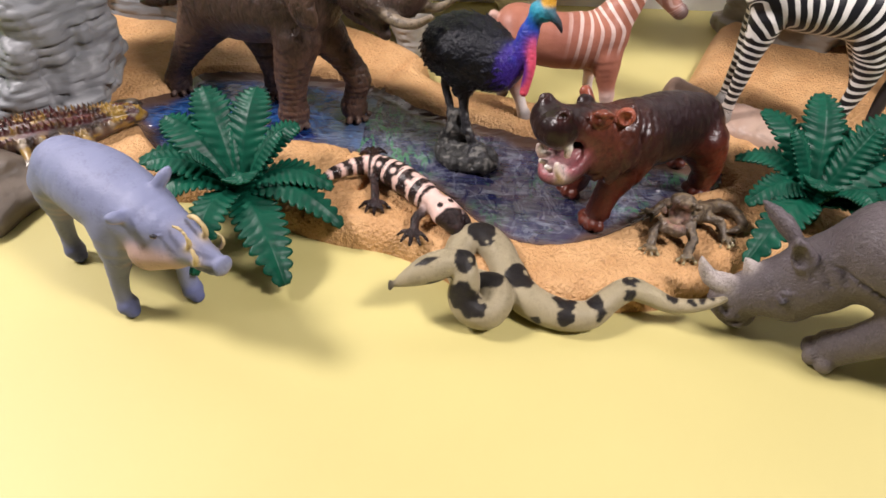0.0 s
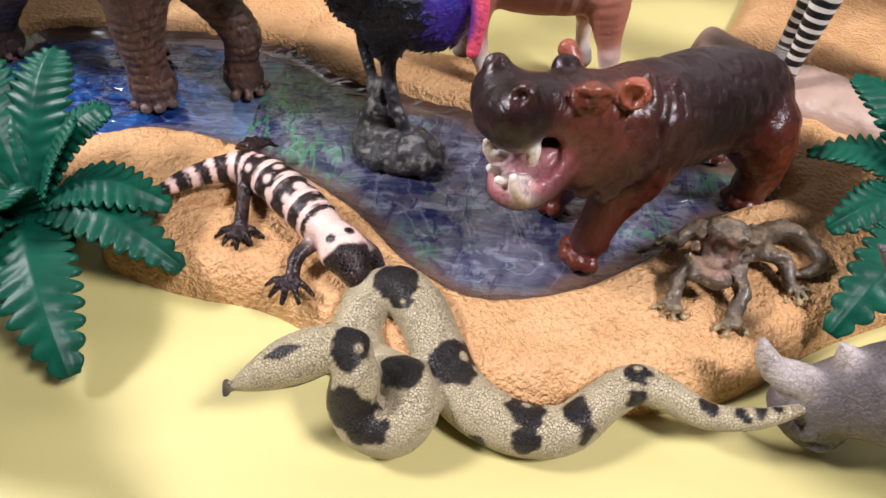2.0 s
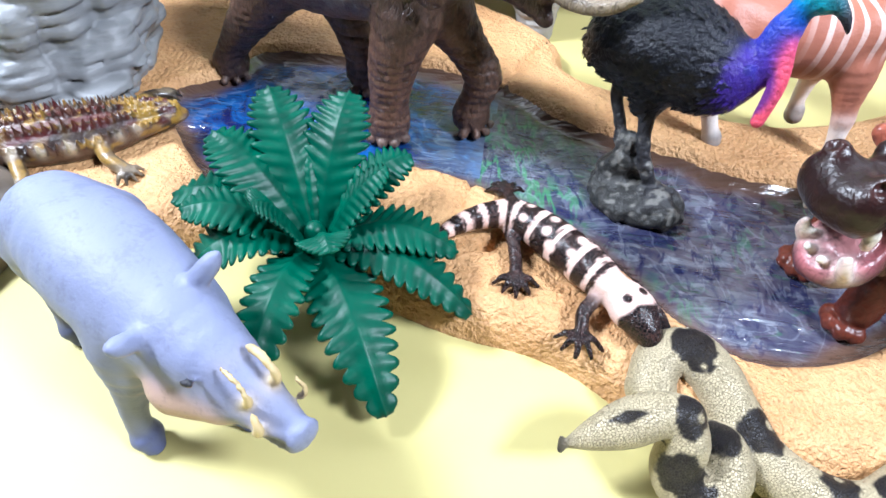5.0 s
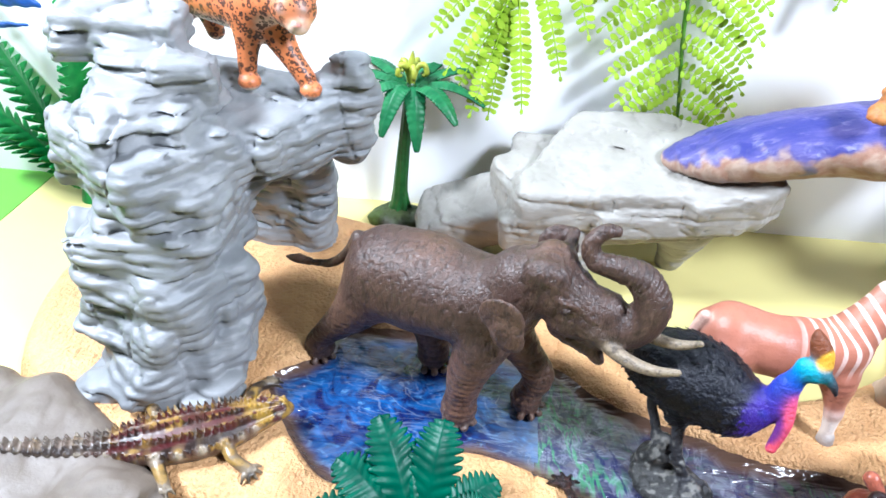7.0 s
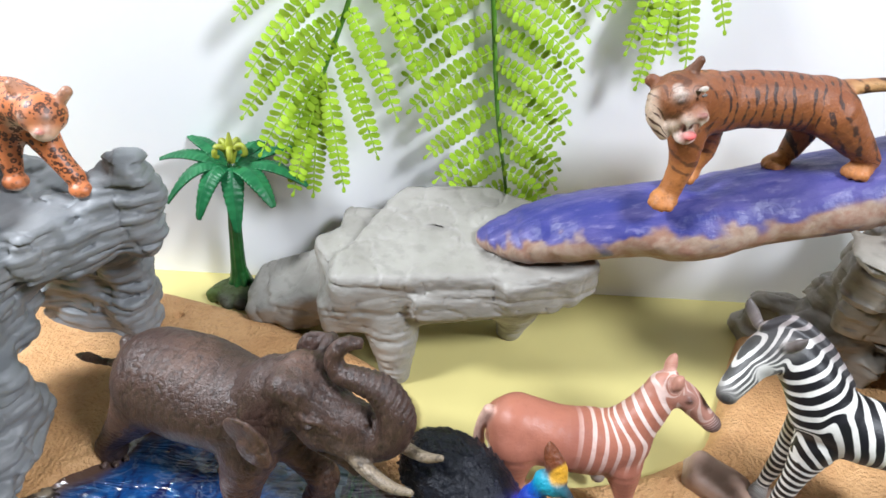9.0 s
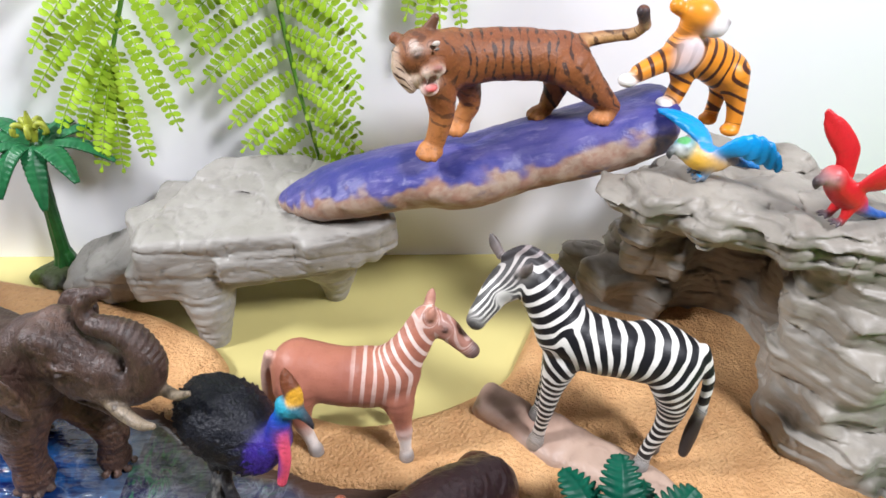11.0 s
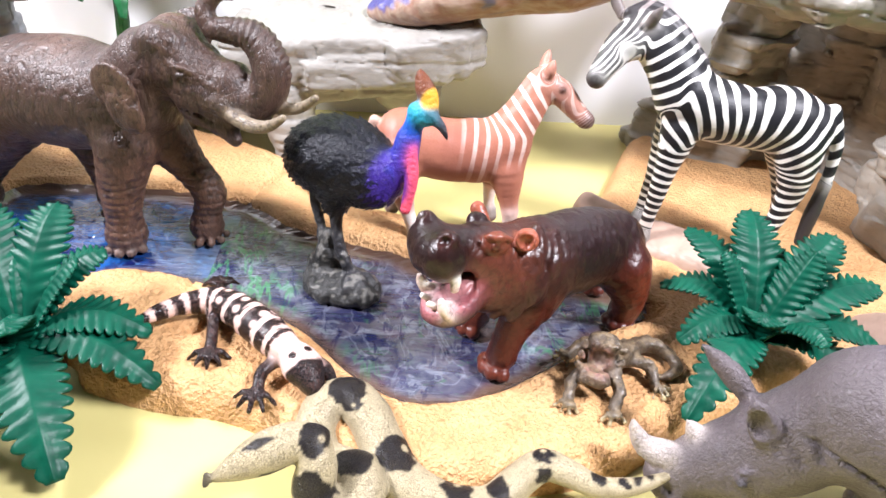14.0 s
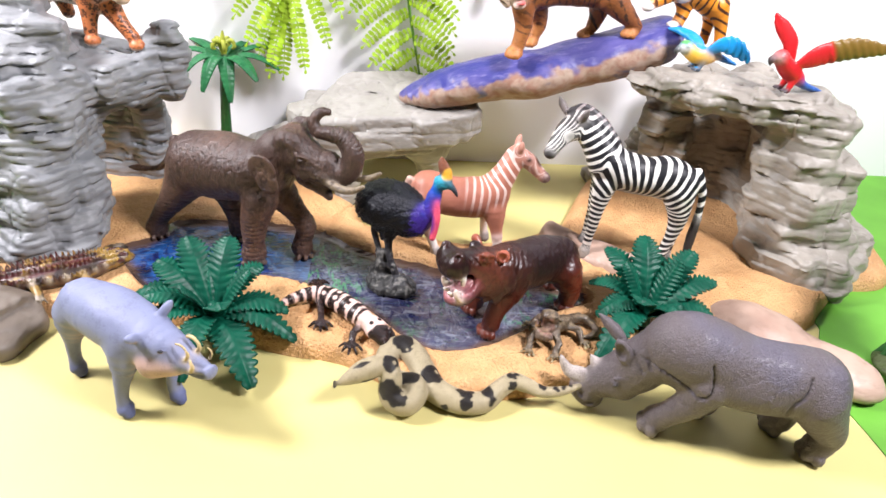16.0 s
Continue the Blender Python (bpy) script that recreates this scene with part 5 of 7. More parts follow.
def along(V, line):
    """How far along a line, in millimetres, the nearest point of it lies."""
    L = np.array(spline(line, 10))[:, :3]
    far = np.concatenate([[0], np.cumsum(np.sqrt(((L[1:] - L[:-1]) ** 2).sum(1)))])
    out = np.zeros(len(V))
    for i in range(0, len(V), 20000):
        d = ((V[i:i + 20000, None] - L[None]) ** 2).sum(2)
        out[i:i + 20000] = far[d.argmin(1)]
    return out


# boa
SN = (0.49, 0.415, 0.265)
HEAD = ((-6.5, 185, 18, 1.6), (-2, 186.5, 20, 3.6), (5, 189, 22.5, 5.6), (12, 191.5, 24, 5.4), (17.5, 191.5, 24, 4.8))
NECK = ((17.5, 191.5, 24, 4.8), (19, 187.5, 20, 5.4), (18.5, 185, 13.5, 6.0), (21.5, 182.5, 9, 6.5), (27, 182, 7.8, 6.7), (31, 185.5, 9.5, 6.6), (30.5, 191, 11, 6.4), (26, 194.5, 9, 6.0), (19, 199, 8, 6.0), (15.5, 207, 9.5, 6.2))
BODY = ((15.5, 207, 9.5, 6.2), (18, 214.5, 12, 6.5), (25, 217, 13.5, 6.6), (31.5, 211.5, 12.5, 6.8), (36, 203, 9.5, 6.9), (41.5, 193.5, 7, 6.9), (50, 187, 6.3, 6.6), (59, 184.5, 6, 6.2), (68, 186, 6, 5.6), (75.5, 191.5, 9, 5.0), (83, 195, 12, 4.6), (90, 192.5, 12, 4.0), (98, 188, 12, 3.2), (108, 187, 14, 2.4), (118, 189, 16.5, 1.3))
s = Sculpt(0.62)
s.limb(*HEAD, k=1.5, col=SN)
s.limb(*NECK, k=1.0, col=SN)
s.limb(*BODY, k=1.0, col=SN)
s.limb((-8.2, 184, 17.6, 0.9), (-9, 184.8, 18.6, 0.9), (-9, 183.2, 16.8, 0.9), k=0.5, col=DARK, smooth=False)
s.relief = lambda P: -0.18 * vnoise(P, 7, 171)
SNAKE_SPOTS = ((18.5, 190, 29, 5.2), (18, 181.5, 17, 5.6), (22, 179.5, 14, 5.0), (28.5, 192, 16, 5.4), (25, 216.5, 20, 5.6), (26.5, 211.5, 18.5, 3.6), (40, 196, 14, 5.6), (44, 200, 12.5, 3.6), (57.5, 186.5, 12, 4.6), (57, 181, 9.5, 3.4),
               (68.5, 188, 11, 3.4), (70, 183.5, 8.5, 2.6), (82.5, 195.5, 16.5, 3.2), (82, 191, 12.5, 2.6), (97.5, 188, 15, 2.4), (104, 187, 16, 1.6), (108, 187.2, 16.4, 1.6), (112, 187.8, 17, 1.4), (31, 213, 18.5, 0.1), (46, 181, 6, 2.0), (38, 176, 10, 2.6))


def snake_paint(V, N, C, ph, mk):
    edge = 1.1 * vnoise(V, 2.4, 172) + 0.5 * vnoise(V, 1.1, 173)
    dark = np.zeros(len(V))
    for x, y, z, r in SNAKE_SPOTS:
        dark = np.maximum(dark, step(np.sqrt(((V - np.array((x, y, z))) ** 2).sum(1)) + edge, r + 0.35, r - 0.25))
    for x, y, z in ((26.5, 209.5, 19), (42.5, 198.5, 13.5), (57.5, 188.5, 12), (20.5, 189.5, 28.5), (25, 181.5, 15), (82.5, 197, 17)):
        dark = np.minimum(dark, 1 - ball(V, (x, y, z), 1.5))
    streak = step(np.abs((V[:, 1] - 187.6) - 0.22 * (V[:, 0] - 3)) + 0.35 * np.abs(V[:, 0] - 4), 1.9, 1.4) * (N[:, 2] > 0.4) * (V[:, 0] < 9)
    jaw = step(np.abs(V[:, 2] - 20.4) + 0.5 * np.maximum(0, 6 - V[:, 0]), 1.3, 0.8) * (V[:, 0] > 2) * (V[:, 0] < 14) * (N[:, 1] < -0.3) * (V[:, 2] > 17)
    C = over(C, (0.46, 0.42, 0.30), 0.5 * step(-N[:, 2], -0.2, 0.8))
    return over(C, (0.010, 0.008, 0.010), np.maximum(dark, np.maximum(streak, jaw))), ph, mk


boa_m = painted("boa_scales", rough=0.45, wash=0.18, wash_scale=200, wash_colour=(0.08, 0.06, 0.03), relief=0.2, fine=1500, cells=1500, cell_relief=1.0, cell_dark=0.32)
thing("snake_figure", s.mesh("snake_figure", (45, 192, 0), snake_paint), boa_m, (45, 192, 0), "coiled cream boa figure with dark brown blotches and pebbled scales", "toy animal", "animal figures")

# beaded lizard
GI = (0.80, 0.56, 0.49)
TRUNK = ((-48, 239, 19, 1.0), (-42, 247, 18.5, 2.6), (-34, 253.5, 18, 3.8), (-25, 256, 18, 4.8), (-17, 252, 18.5, 5.8), (-8, 244, 19, 6.4), (0, 236, 19, 6.0), (5, 231, 18.8, 5.0), (9, 226.5, 19, 5.4), (13, 220.5, 18, 4.4), (14.5, 217.5, 17, 3.0))
s = Sculpt(0.62)
s.limb(*TRUNK, k=1, col=GI)
s.lump((10, 225, 19), (6.0, 6.4, 4.8), (0, 0, -30), k=2, col=GI)
for a, b, c_ in (((-24, 252, 16, 2.4), (-22.5, 244, 15.5, 1.9), (-21.5, 237, 14, 1.9)), ((-22, 260, 16, 2.4), (-25, 266, 15.5, 1.9), (-26, 270, 14, 1.8)), ((1, 229, 17, 2.4), (-2.5, 224, 16, 2.0), (-3, 219, 14, 1.9)), ((10, 232, 17, 2.4), (17.5, 227, 16, 2.0), (20, 220, 14, 1.9))):
    s.limb(a, b, c_, k=1.2, col=(0.004, 0.004, 0.005))
for at, d in (((-21.5, 236, 13.6), -85), ((-26.4, 270.5, 13.6), 100), ((-3, 218.5, 13.6), -100), ((20, 219.5, 13.6), -65)):
    toes(s, at, d, 5, 7.0, 1.0, 140, (0.004, 0.004, 0.005))
s.relief = lambda P: -0.16 * vnoise(P, 1.3, 181) - 0.2 * vnoise(P, 5, 182)


def gila_paint(V, N, C, ph, mk):
    u = along(V, [p[:3] for p in TRUNK]) + 0.7 * vnoise(V, 4, 183) + 0.3 * vnoise(V, 1.6, 184)
    trunk = ball(V, (-8, 238, 17), 60) * (np.sqrt(((V[:, None, :2] - np.array([p[:2] for p in spline([q[:3] for q in TRUNK], 3)])[None]) ** 2).sum(2)).min(1) < 8.2)
    band = np.zeros(len(V))
    for at, w_ in ((3, 4.6), (11.5, 1.9), (18, 1.9), (24, 2.0), (30, 1.6), (36.5, 3.0), (45, 3.2), (53.5, 3.2), (60.5, 2.0), (65, 0.8)):
        band = np.maximum(band, step(np.abs(u - at), w_ + 0.3, w_ - 0.3))
    for x, y, z in ((-19, 256, 25), (-22, 250, 24), (-12, 250, 26), (-15, 245, 25), (-4, 242, 26), (-8, 237, 25), (-13.5, 241, 22), (-2, 245, 22)):
        band *= 1 - ball(V, (x, y, z), 2.3)
    face = step(V[:, 0] * 0.45 - V[:, 1] * 0.89 + 193.5 + 0.6 * vnoise(V, 2, 185), -0.5, 0.4)
    dots = np.maximum(ball(V, (7.2, 224.2, 24), 1.6), ball(V, (11.6, 227.4, 24), 1.6))
    return over(C, (0.005, 0.005, 0.006), trunk * np.maximum(band, np.maximum(face, dots))), ph, mk


gila_m = painted("beaded_skin", spec=0.3, rough=0.24, wash=0.12, wash_scale=300, wash_colour=(0.2, 0.08, 0.06), relief=0.25, fine=1300, cells=1200, cell_relief=0.4, coat=0.04)
thing("gila_lizard_figure", s.mesh("gila_lizard_figure", (-10, 240, 11), gila_paint), gila_m, (-10, 240, 11), "pink and black banded beaded lizard figure lying on the sand", "toy animal", "animal figures")

# small open-mouthed reptile
FR = (0.085, 0.062, 0.042)
s = Sculpt(0.6)
s.limb((121, 239, 17, 4.2), (114, 235, 19, 5.2), (108, 230, 22, 5), k=3, col=FR)
s.lump((107.5, 230.5, 28), (5.6, 4.0, 3.8), (30, 0, -30), k=1.2, col=FR)
s.lump((103.5, 223, 20.5), (5.6, 4.0, 2.6), (25, 0, -30), k=1.2, col=FR)
s.lump((104.6, 225.2, 25), (5.0, 3.8, 3.4), (20, 0, -30), k=0.6, col=(0.62, 0.30, 0.25), cut=True)
s.limb((103, 227, 19, 2.6), (97.5, 225, 17.5, 2.0), (95.5, 219.5, 13.8, 1.9), k=1.2, col=FR)
s.limb((110, 226, 19, 2.6), (112.5, 220.5, 17.5, 2.0), (109.5, 215, 13.8, 1.9), k=1.2, col=FR)
s.limb((114, 240, 17, 2.6), (106.5, 244, 16, 2.0), (101, 241, 13.6, 1.9), k=1.2, col=FR)
s.limb((120, 235, 17, 2.8), (126.5, 233, 16.5, 2.1), (127.5, 227.5, 13.4, 1.9), k=1.2, col=FR)
s.limb((121, 240, 17, 3.6), (130, 245, 16, 2.8), (137, 241.5, 14.5, 2.4), (138.5, 235.5, 13.6, 2.0), (133, 231.5, 13.2, 1.5), (126.5, 231.5, 13, 0.9), k=1.0, col=FR)
for at, d in (((95.2, 218.6, 13.6), -110), ((109, 214.2, 13.6), -95), ((100.2, 240.6, 13.4), 200), ((128, 226.6, 13.2), -60)):
    toes(s, at, d, 4, 4.2, 0.85, 110, (0.10, 0.075, 0.05), 1.2)
    for i in range(4):
        a = radians(d + 110 * (i / 3 - 0.5))
        s.lump((at[0] + 4.6 * math.cos(a), at[1] + 4.6 * math.sin(a), at[2] - 1), (0.75, 0.75, 0.7), k=0.2, col=(0.55, 0.46, 0.24))
for x, y, z in ((99.5, 228, 25), (100.5, 230, 28), (98.5, 227, 22), (112.5, 226, 24), (113, 227.5, 27), (112, 225, 21)):
    s.limb((x, y, z, 1.4), (x * 1.06 - 6.3, y - 0.5, z + 2.2, 0.4), k=0.6, col=(0.17, 0.14, 0.11), smooth=False)
for x, y in ((103.5, 227.4), (109.5, 226.4)):
    s.lump((x, y, 30), (1.2, 1.0, 1.1), k=0.3, col=(0.02, 0.016, 0.01))
s.relief = lambda P: -0.5 * vnoise(P, 2.2, 191) - 0.3 * vnoise(P, 1.1, 192)
rep_m = painted("reptile_skin", rough=0.3, wash=0.6, wash_scale=500, relief=0.7, fine=1100, coat=0.2, dry=0.55, dry_colour=(0.30, 0.23, 0.14))
thing("small_reptile_figure", s.mesh("small_reptile_figure", (115, 232, 11), lambda V, N, C, ph, mk: (over(over(C, (0.26, 0.19, 0.11), 0.6 * step(N[:, 2] + vnoise(V, 2, 193), 0.6, 1.4)), (0.30, 0.36, 0.03), ball(V, (113, 233, 26), 2.2)), ph, mk)),
      rep_m, (115, 232, 11), "small brown reptile figure with gaping mouth and curled tail", "toy animal", "animal figures")

# spiny lizard
CR2 = (0.060, 0.024, 0.014)
CROC = ((-262, 249, 21, 1.6), (-240, 251, 19.5, 2.4), (-222, 254, 18, 3.4), (-205, 259, 16.5, 6.0), (-191, 263.5, 15.8, 10), (-178, 268.5, 15.8, 11.5), (-165, 274.5, 16, 10.5), (-156, 279.5, 17, 8), (-148, 284.5, 17, 5.6), (-143, 287.5, 16.5, 3.2))
s = Sculpt(0.75)
s.limb(*CROC, k=1, col=CR2, sq=(1, 1, 1.5))
GRL = (0.15, 0.105, 0.06)
for a, b, c_, d in (((-189, 261, 16, 3.2), (-182, 253, 16, 2.5), (-178, 248, 14, 2.4), -90), ((-163, 271, 16, 3.2), (-157, 262, 16, 2.5), (-150, 259, 14, 2.4), -30), ((-192, 274, 16, 3.0), (-198, 280, 15, 2.4), (-199, 283, 14, 2.2), 120), ((-160, 288, 16, 3.0), (-159, 297, 15, 2.4), (-155, 301, 14, 2.2), 60)):
    s.limb(a, b, c_, k=1.5, col=GRL)
    toes(s, (c_[0], c_[1], 13.6), d, 5, 5.5, 0.9, 130, (0.22, 0.18, 0.13))
rng = random.Random(5)
path = spline([q for q in CROC], 5)
for i, (x, y, z, r) in enumerate(path):
    for o in (-0.95, -0.5, 0.0, 0.5, 0.95):
        if i < 4 and o not in (-0.5, 0.5):
            continue
        px, py, pz = x - o * r * 0.45, y + o * r * 0.9, z + r / 1.5 * math.sqrt(max(0, 1 - o * o)) * 0.95
        h = 1.8 + 0.22 * r + 0.6 * rng.random()
        s.limb((px, py, pz, 1.2), (px - 0.5 - o * 0.2, py + o * 0.8, pz + h, 0.25), k=0.4, col=(0.66, 0.58, 0.44) if abs(o) == 0.95 and i % 3 == 0 else ((0.26, 0.15, 0.03) if o in (-0.5, 0.5) and i % 4 == 0 else (0.05, 0.014, 0.011)), smooth=False)


def croc_paint(V, N, C, ph, mk):
    u = along(V, [q[:3] for q in CROC])
    L = np.array(spline([q[:3] for q in CROC], 10))
    near = L[np.array([((L - v) ** 2).sum(1).argmin() for v in V[::1]])] if len(V) < 4000 else L[np.clip((u / max(u.max(), 1) * (len(L) - 1)).round().astype(int), 0, len(L) - 1)]
    off = -(V[:, 0] - near[:, 0]) * 0.45 + (V[:, 1] - near[:, 1]) * 0.9
    tail = step(V[:, 0], -200, -215)
    rows = step(np.abs(np.abs(off) - 2.6), 1.3, 0.8) * (np.abs(off) < 7)
    rows = np.maximum(rows, step(np.abs(np.abs(off) - 6.4), 1.1, 0.6))
    gold = step(np.sin(u * 0.36 + 0.6 * vnoise(V, 5, 203)), 0.55, 0.85)
    top = step(N[:, 2], -0.2, 0.2)
    C = over(C, (0.30, 0.18, 0.035), 0.75 * (1 - tail) * (V[:, 2] > 16) * step(vnoise(V, 3.2, 204), 0.05, 0.3))
    C = over(C, (0.012, 0.007, 0.006), 0.85 * step(vnoise(V, 4.2, 205), 0.15, 0.4))
    C = over(C, (0.065, 0.010, 0.012), 0.9 * rows * (1 - 0.8 * gold) * (1 - tail) * top)
    C = over(C, (0.36, 0.22, 0.03), 0.8 * ball(V, (-150, 285, 20), 11) * (vnoise(V, 3, 202) > -0.1))
    C = over(C, (0.17, 0.14, 0.11), 0.6 * tail)
    return over(C, (0.03, 0.022, 0.022), 0.8 * tail * step(np.abs(off), 1.6, 0.8) * top), ph, mk


croc_m = painted("spiny_skin", rough=0.3, wash=0.35, wash_scale=420, relief=0.4, fine=1200, coat=0.25)
thing("spiny_lizard_figure", s.mesh("spiny_lizard_figure", (-190, 268, 11), croc_paint), croc_m, (-190, 268, 11), "long spiny brown and gold lizard figure stretched over sand and stone", "toy animal", "animal figures")

# tiger
TI, CREAM = (0.23, 0.076, 0.024), (0.62, 0.50, 0.40)
TB = lined((1.45, 0, 0.3), (130, 415, 170))


def from_body(d, at):
    return lined(d, at, phase_at(TB, at))


s = Sculpt(0.7)
s.limb((104, 411, 166, 13), (122, 414, 169, 12), (142, 417, 169, 11.8), (157, 419, 168, 12), k=4, col=TI, ph=TB)
s.limb((104, 409, 170, 11), (96, 403, 172, 10), k=4, col=TI, ph=from_body((0.8, 0, 0.5), (104, 409, 170)))
s.lump((89, 399, 173.5), (10.5, 10, 9.6), (0, -25, 0), k=3, col=TI, ph=from_body((0.5, 0, 1.0), (96, 403, 172)), mask=0.6)
WHT = (0.70, 0.62, 0.55)
s.lump((95, 391.5, 169), (5.4, 5, 4.0), (0, -20, 15), k=2, col=TI, mask=0)
s.lump((92.6, 388.6, 168), (2.6, 2.4, 2.0), k=1.0, col=(0.56, 0.46, 0.38), mask=0)
s.lump((97.6, 388.6, 169.4), (2.4, 2.4, 1.9), k=1.0, col=(0.56, 0.46, 0.38), mask=0)
s.lump((91, 396, 163.5), (6.5, 6, 5), k=2, col=CREAM, mask=0.2)
s.lump((94, 391, 160.2), (4.4, 4.6, 3.0), (0, -15, 0), k=1.2, col=WHT, mask=0)
s.lump((95, 386.4, 163.8), (4.0, 6.2, 3.6), (0, -15, 0), k=0.4, col=(0.05, 0.006, 0.008), mask=0, cut=True)
s.lump((94.6, 388.4, 161.8), (3.0, 3.6, 1.7), (0, -15, 0), k=0.3, col=(0.60, 0.02, 0.03), mask=0)
s.lump((97, 386.4, 171.2), (1.9, 1.2, 1.2), (0, -20, 0), k=0.5, col=(0.24, 0.07, 0.06), mask=0)
for x, y, z in ((92.6, 386.9, 166.6), (97, 386.9, 167.8)):
    s.limb((x, y, z, 0.8), (x, y, z - 2.6, 0.4), k=0.2, col=(0.75, 0.7, 0.6), mask=0)
s.limb((80, 397, 173, 3.0), (80.5, 394, 166, 3.0), (86, 392.5, 159.5, 2.4), k=1.5, col=(0.46, 0.35, 0.26), mask=1, ph=from_body((0.6, 0, 2.4), (96, 403, 172)))
s.limb((82, 402, 176, 3.2), (78.5, 402, 178, 2.8), k=1.2, col=(0.16, 0.06, 0.03), mask=0, sq=(1, 1.5, 1))
s.limb((93, 401, 183, 3.0), (95, 401.5, 187, 2.2), k=1.2, col=(0.10, 0.04, 0.02), mask=0, sq=(1, 1.5, 1))
s.limb((99, 404, 158, 8.5), (101, 402, 144, 5.8), (99, 401, 132, 4.8), k=3, col=TI, ph=from_body((0.3, 0, 0.8), (106, 410, 158)), mask=0.7)
s.lump((96.5, 399, 126.5), (6.2, 5.8, 4.6), k=2, col=(0.42, 0.17, 0.055), mask=0)
s.limb((111, 417, 158, 8), (116, 421, 144, 5.4), (113, 421, 134, 4.6), k=3, col=TI, ph=from_body((0.3, 0, 0.8), (106, 410, 158)), mask=0.7)
s.lump((111, 419.5, 130), (5.6, 5.4, 4.2), k=2, col=(0.42, 0.17, 0.055), mask=0)
s.limb((161, 412, 166, 10.5), (171, 410, 158, 7.4), (179, 410, 152, 5.2), (183, 411, 148, 4.6), k=3, col=TI, ph=from_body((0.8, 0, 0.6), (160, 418, 166)))
s.lump((180, 409.5, 144), (5.8, 5.0, 4.2), k=2, col=(0.40, 0.16, 0.05), mask=0)
s.limb((157, 425, 165, 10), (159, 427, 152, 6.5), (157, 427, 143, 4.8), k=3, col=TI, ph=from_body((0.8, 0, 0.6), (160, 418, 166)))
s.lump((153, 425.5, 137), (5.8, 5.0, 4.4), k=2, col=(0.40, 0.16, 0.05), mask=0)
s.limb((165, 420, 176, 3.4), (175, 415, 180, 2.9), (184, 408, 184, 2.6), (187, 404, 189, 2.5), k=1.5, col=(0.52, 0.30, 0.13), ph=from_body((0.95, 0, 0.4), (165, 420, 176)), mask=0.9)
s.limb((187, 404, 189, 2.4), (184, 402.5, 195, 2.9), k=0.8, col=(0.04, 0.03, 0.035), mask=0)
for x, y, z in ((87.6, 390, 175.6), (95.4, 390.2, 178.4)):
    s.lump((x, y + 0.4, z + 1.6), (2.2, 1.2, 1.3), (0, -20, 0), k=0.8, col=(0.58, 0.52, 0.46), mask=0)
    s.lump((x + 0.4, y - 0.9, z - 0.4), (1.5, 1.1, 0.9), (0, -20, 0), k=0.2, col=(0.012, 0.012, 0.014), mask=0)
for fx, fy, fz, da in ((96.5, 399, 125.4, 240), (111, 419.5, 129, 230), (180, 409.5, 142.9, 225), (153, 425.5, 136, 225)):
    for a in (-50, -17, 17, 50):
        q = radians(da + a)
        s.lump((fx + 5.2 * math.cos(q), fy + 4.8 * math.sin(q), fz), (2.0, 2.0, 2.4), k=0.7, col=(0.44, 0.17, 0.055), mask=0)
s.relief = lambda P: -0.3 * vnoise(P, 5, 211) - 0.15 * vnoise(P, 2, 212)


def tiger_paint(V, N, C, ph, mk):
    ph = ph + 2.4 * vnoise(V, 10, 213) + 1.2 * vnoise(V, 4, 214)
    C = over(C, (0.62, 0.54, 0.48), 0.6 * np.maximum(ball(V, (86, 391.5, 179.6), 2.4), ball(V, (94.5, 392, 182), 2.0)))
    C = over(C, (0.12, 0.05, 0.024), 0.6 * ball(V, (87, 400, 185), 10))
    C = over(C, (0.16, 0.048, 0.02), 0.6 * step(N[:, 2], 0.3, 0.95) * step(V[:, 0], 104, 112) * (V[:, 2] > 165))
    C = over(C, (0.50, 0.20, 0.055), 0.5 * step(V[:, 2], 150, 140))
    # undersides get a darker brown, belly shade put into the colour
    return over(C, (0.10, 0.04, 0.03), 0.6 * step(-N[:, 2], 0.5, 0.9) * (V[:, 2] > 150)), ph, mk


tiger_m = painted("tiger_paint", rough=0.5, wash=0.4, wash_scale=260, wash_colour=(0.08, 0.03, 0.012), relief=0.4, fine=1000, stripe=(0.045, 0.02, 0.014), stripe_width=0.8, stripe_soft=0.3, stripe_noise=4.0, stripe_scale=190, dry=0.3, dry_colour=(0.50, 0.19, 0.06))
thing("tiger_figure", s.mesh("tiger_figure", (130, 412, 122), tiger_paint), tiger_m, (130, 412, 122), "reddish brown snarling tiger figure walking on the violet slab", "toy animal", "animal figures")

# plain orange tiger
OR = (0.72, 0.26, 0.02)
OB = (1.05, 0, -0.3, 0)


def from_orange(d, at):
    return lined(d, at, phase_at(OB, at))


s = Sculpt(0.75)
s.limb((214, 417, 174, 9.5), (226, 419, 172, 10), (238, 420, 166, 10), k=4, col=OR, ph=OB)
s.limb((214, 416, 177, 8), (213, 414, 186, 6), k=3, col=OR, ph=from_orange((0.2, 0, 1.1), (214, 416, 177)), mask=0.4)
s.lump((214, 412, 193), (9, 7.5, 7.5), (0, 20, 0), k=3, col=OR, mask=0, ph=OB)
s.lump((221, 409, 189.5), (6, 5.5, 5.5), k=2, col=(0.78, 0.74, 0.74), mask=0, ph=OB)
s.lump((225, 407, 191.5), (1.8, 1.6, 1.4), k=0.5, col=(0.04, 0.02, 0.02), mask=0, ph=OB)
s.limb((206, 412, 194, 3), (202.5, 412, 196, 3.4), k=1.2, col=OR, mask=0, ph=OB)
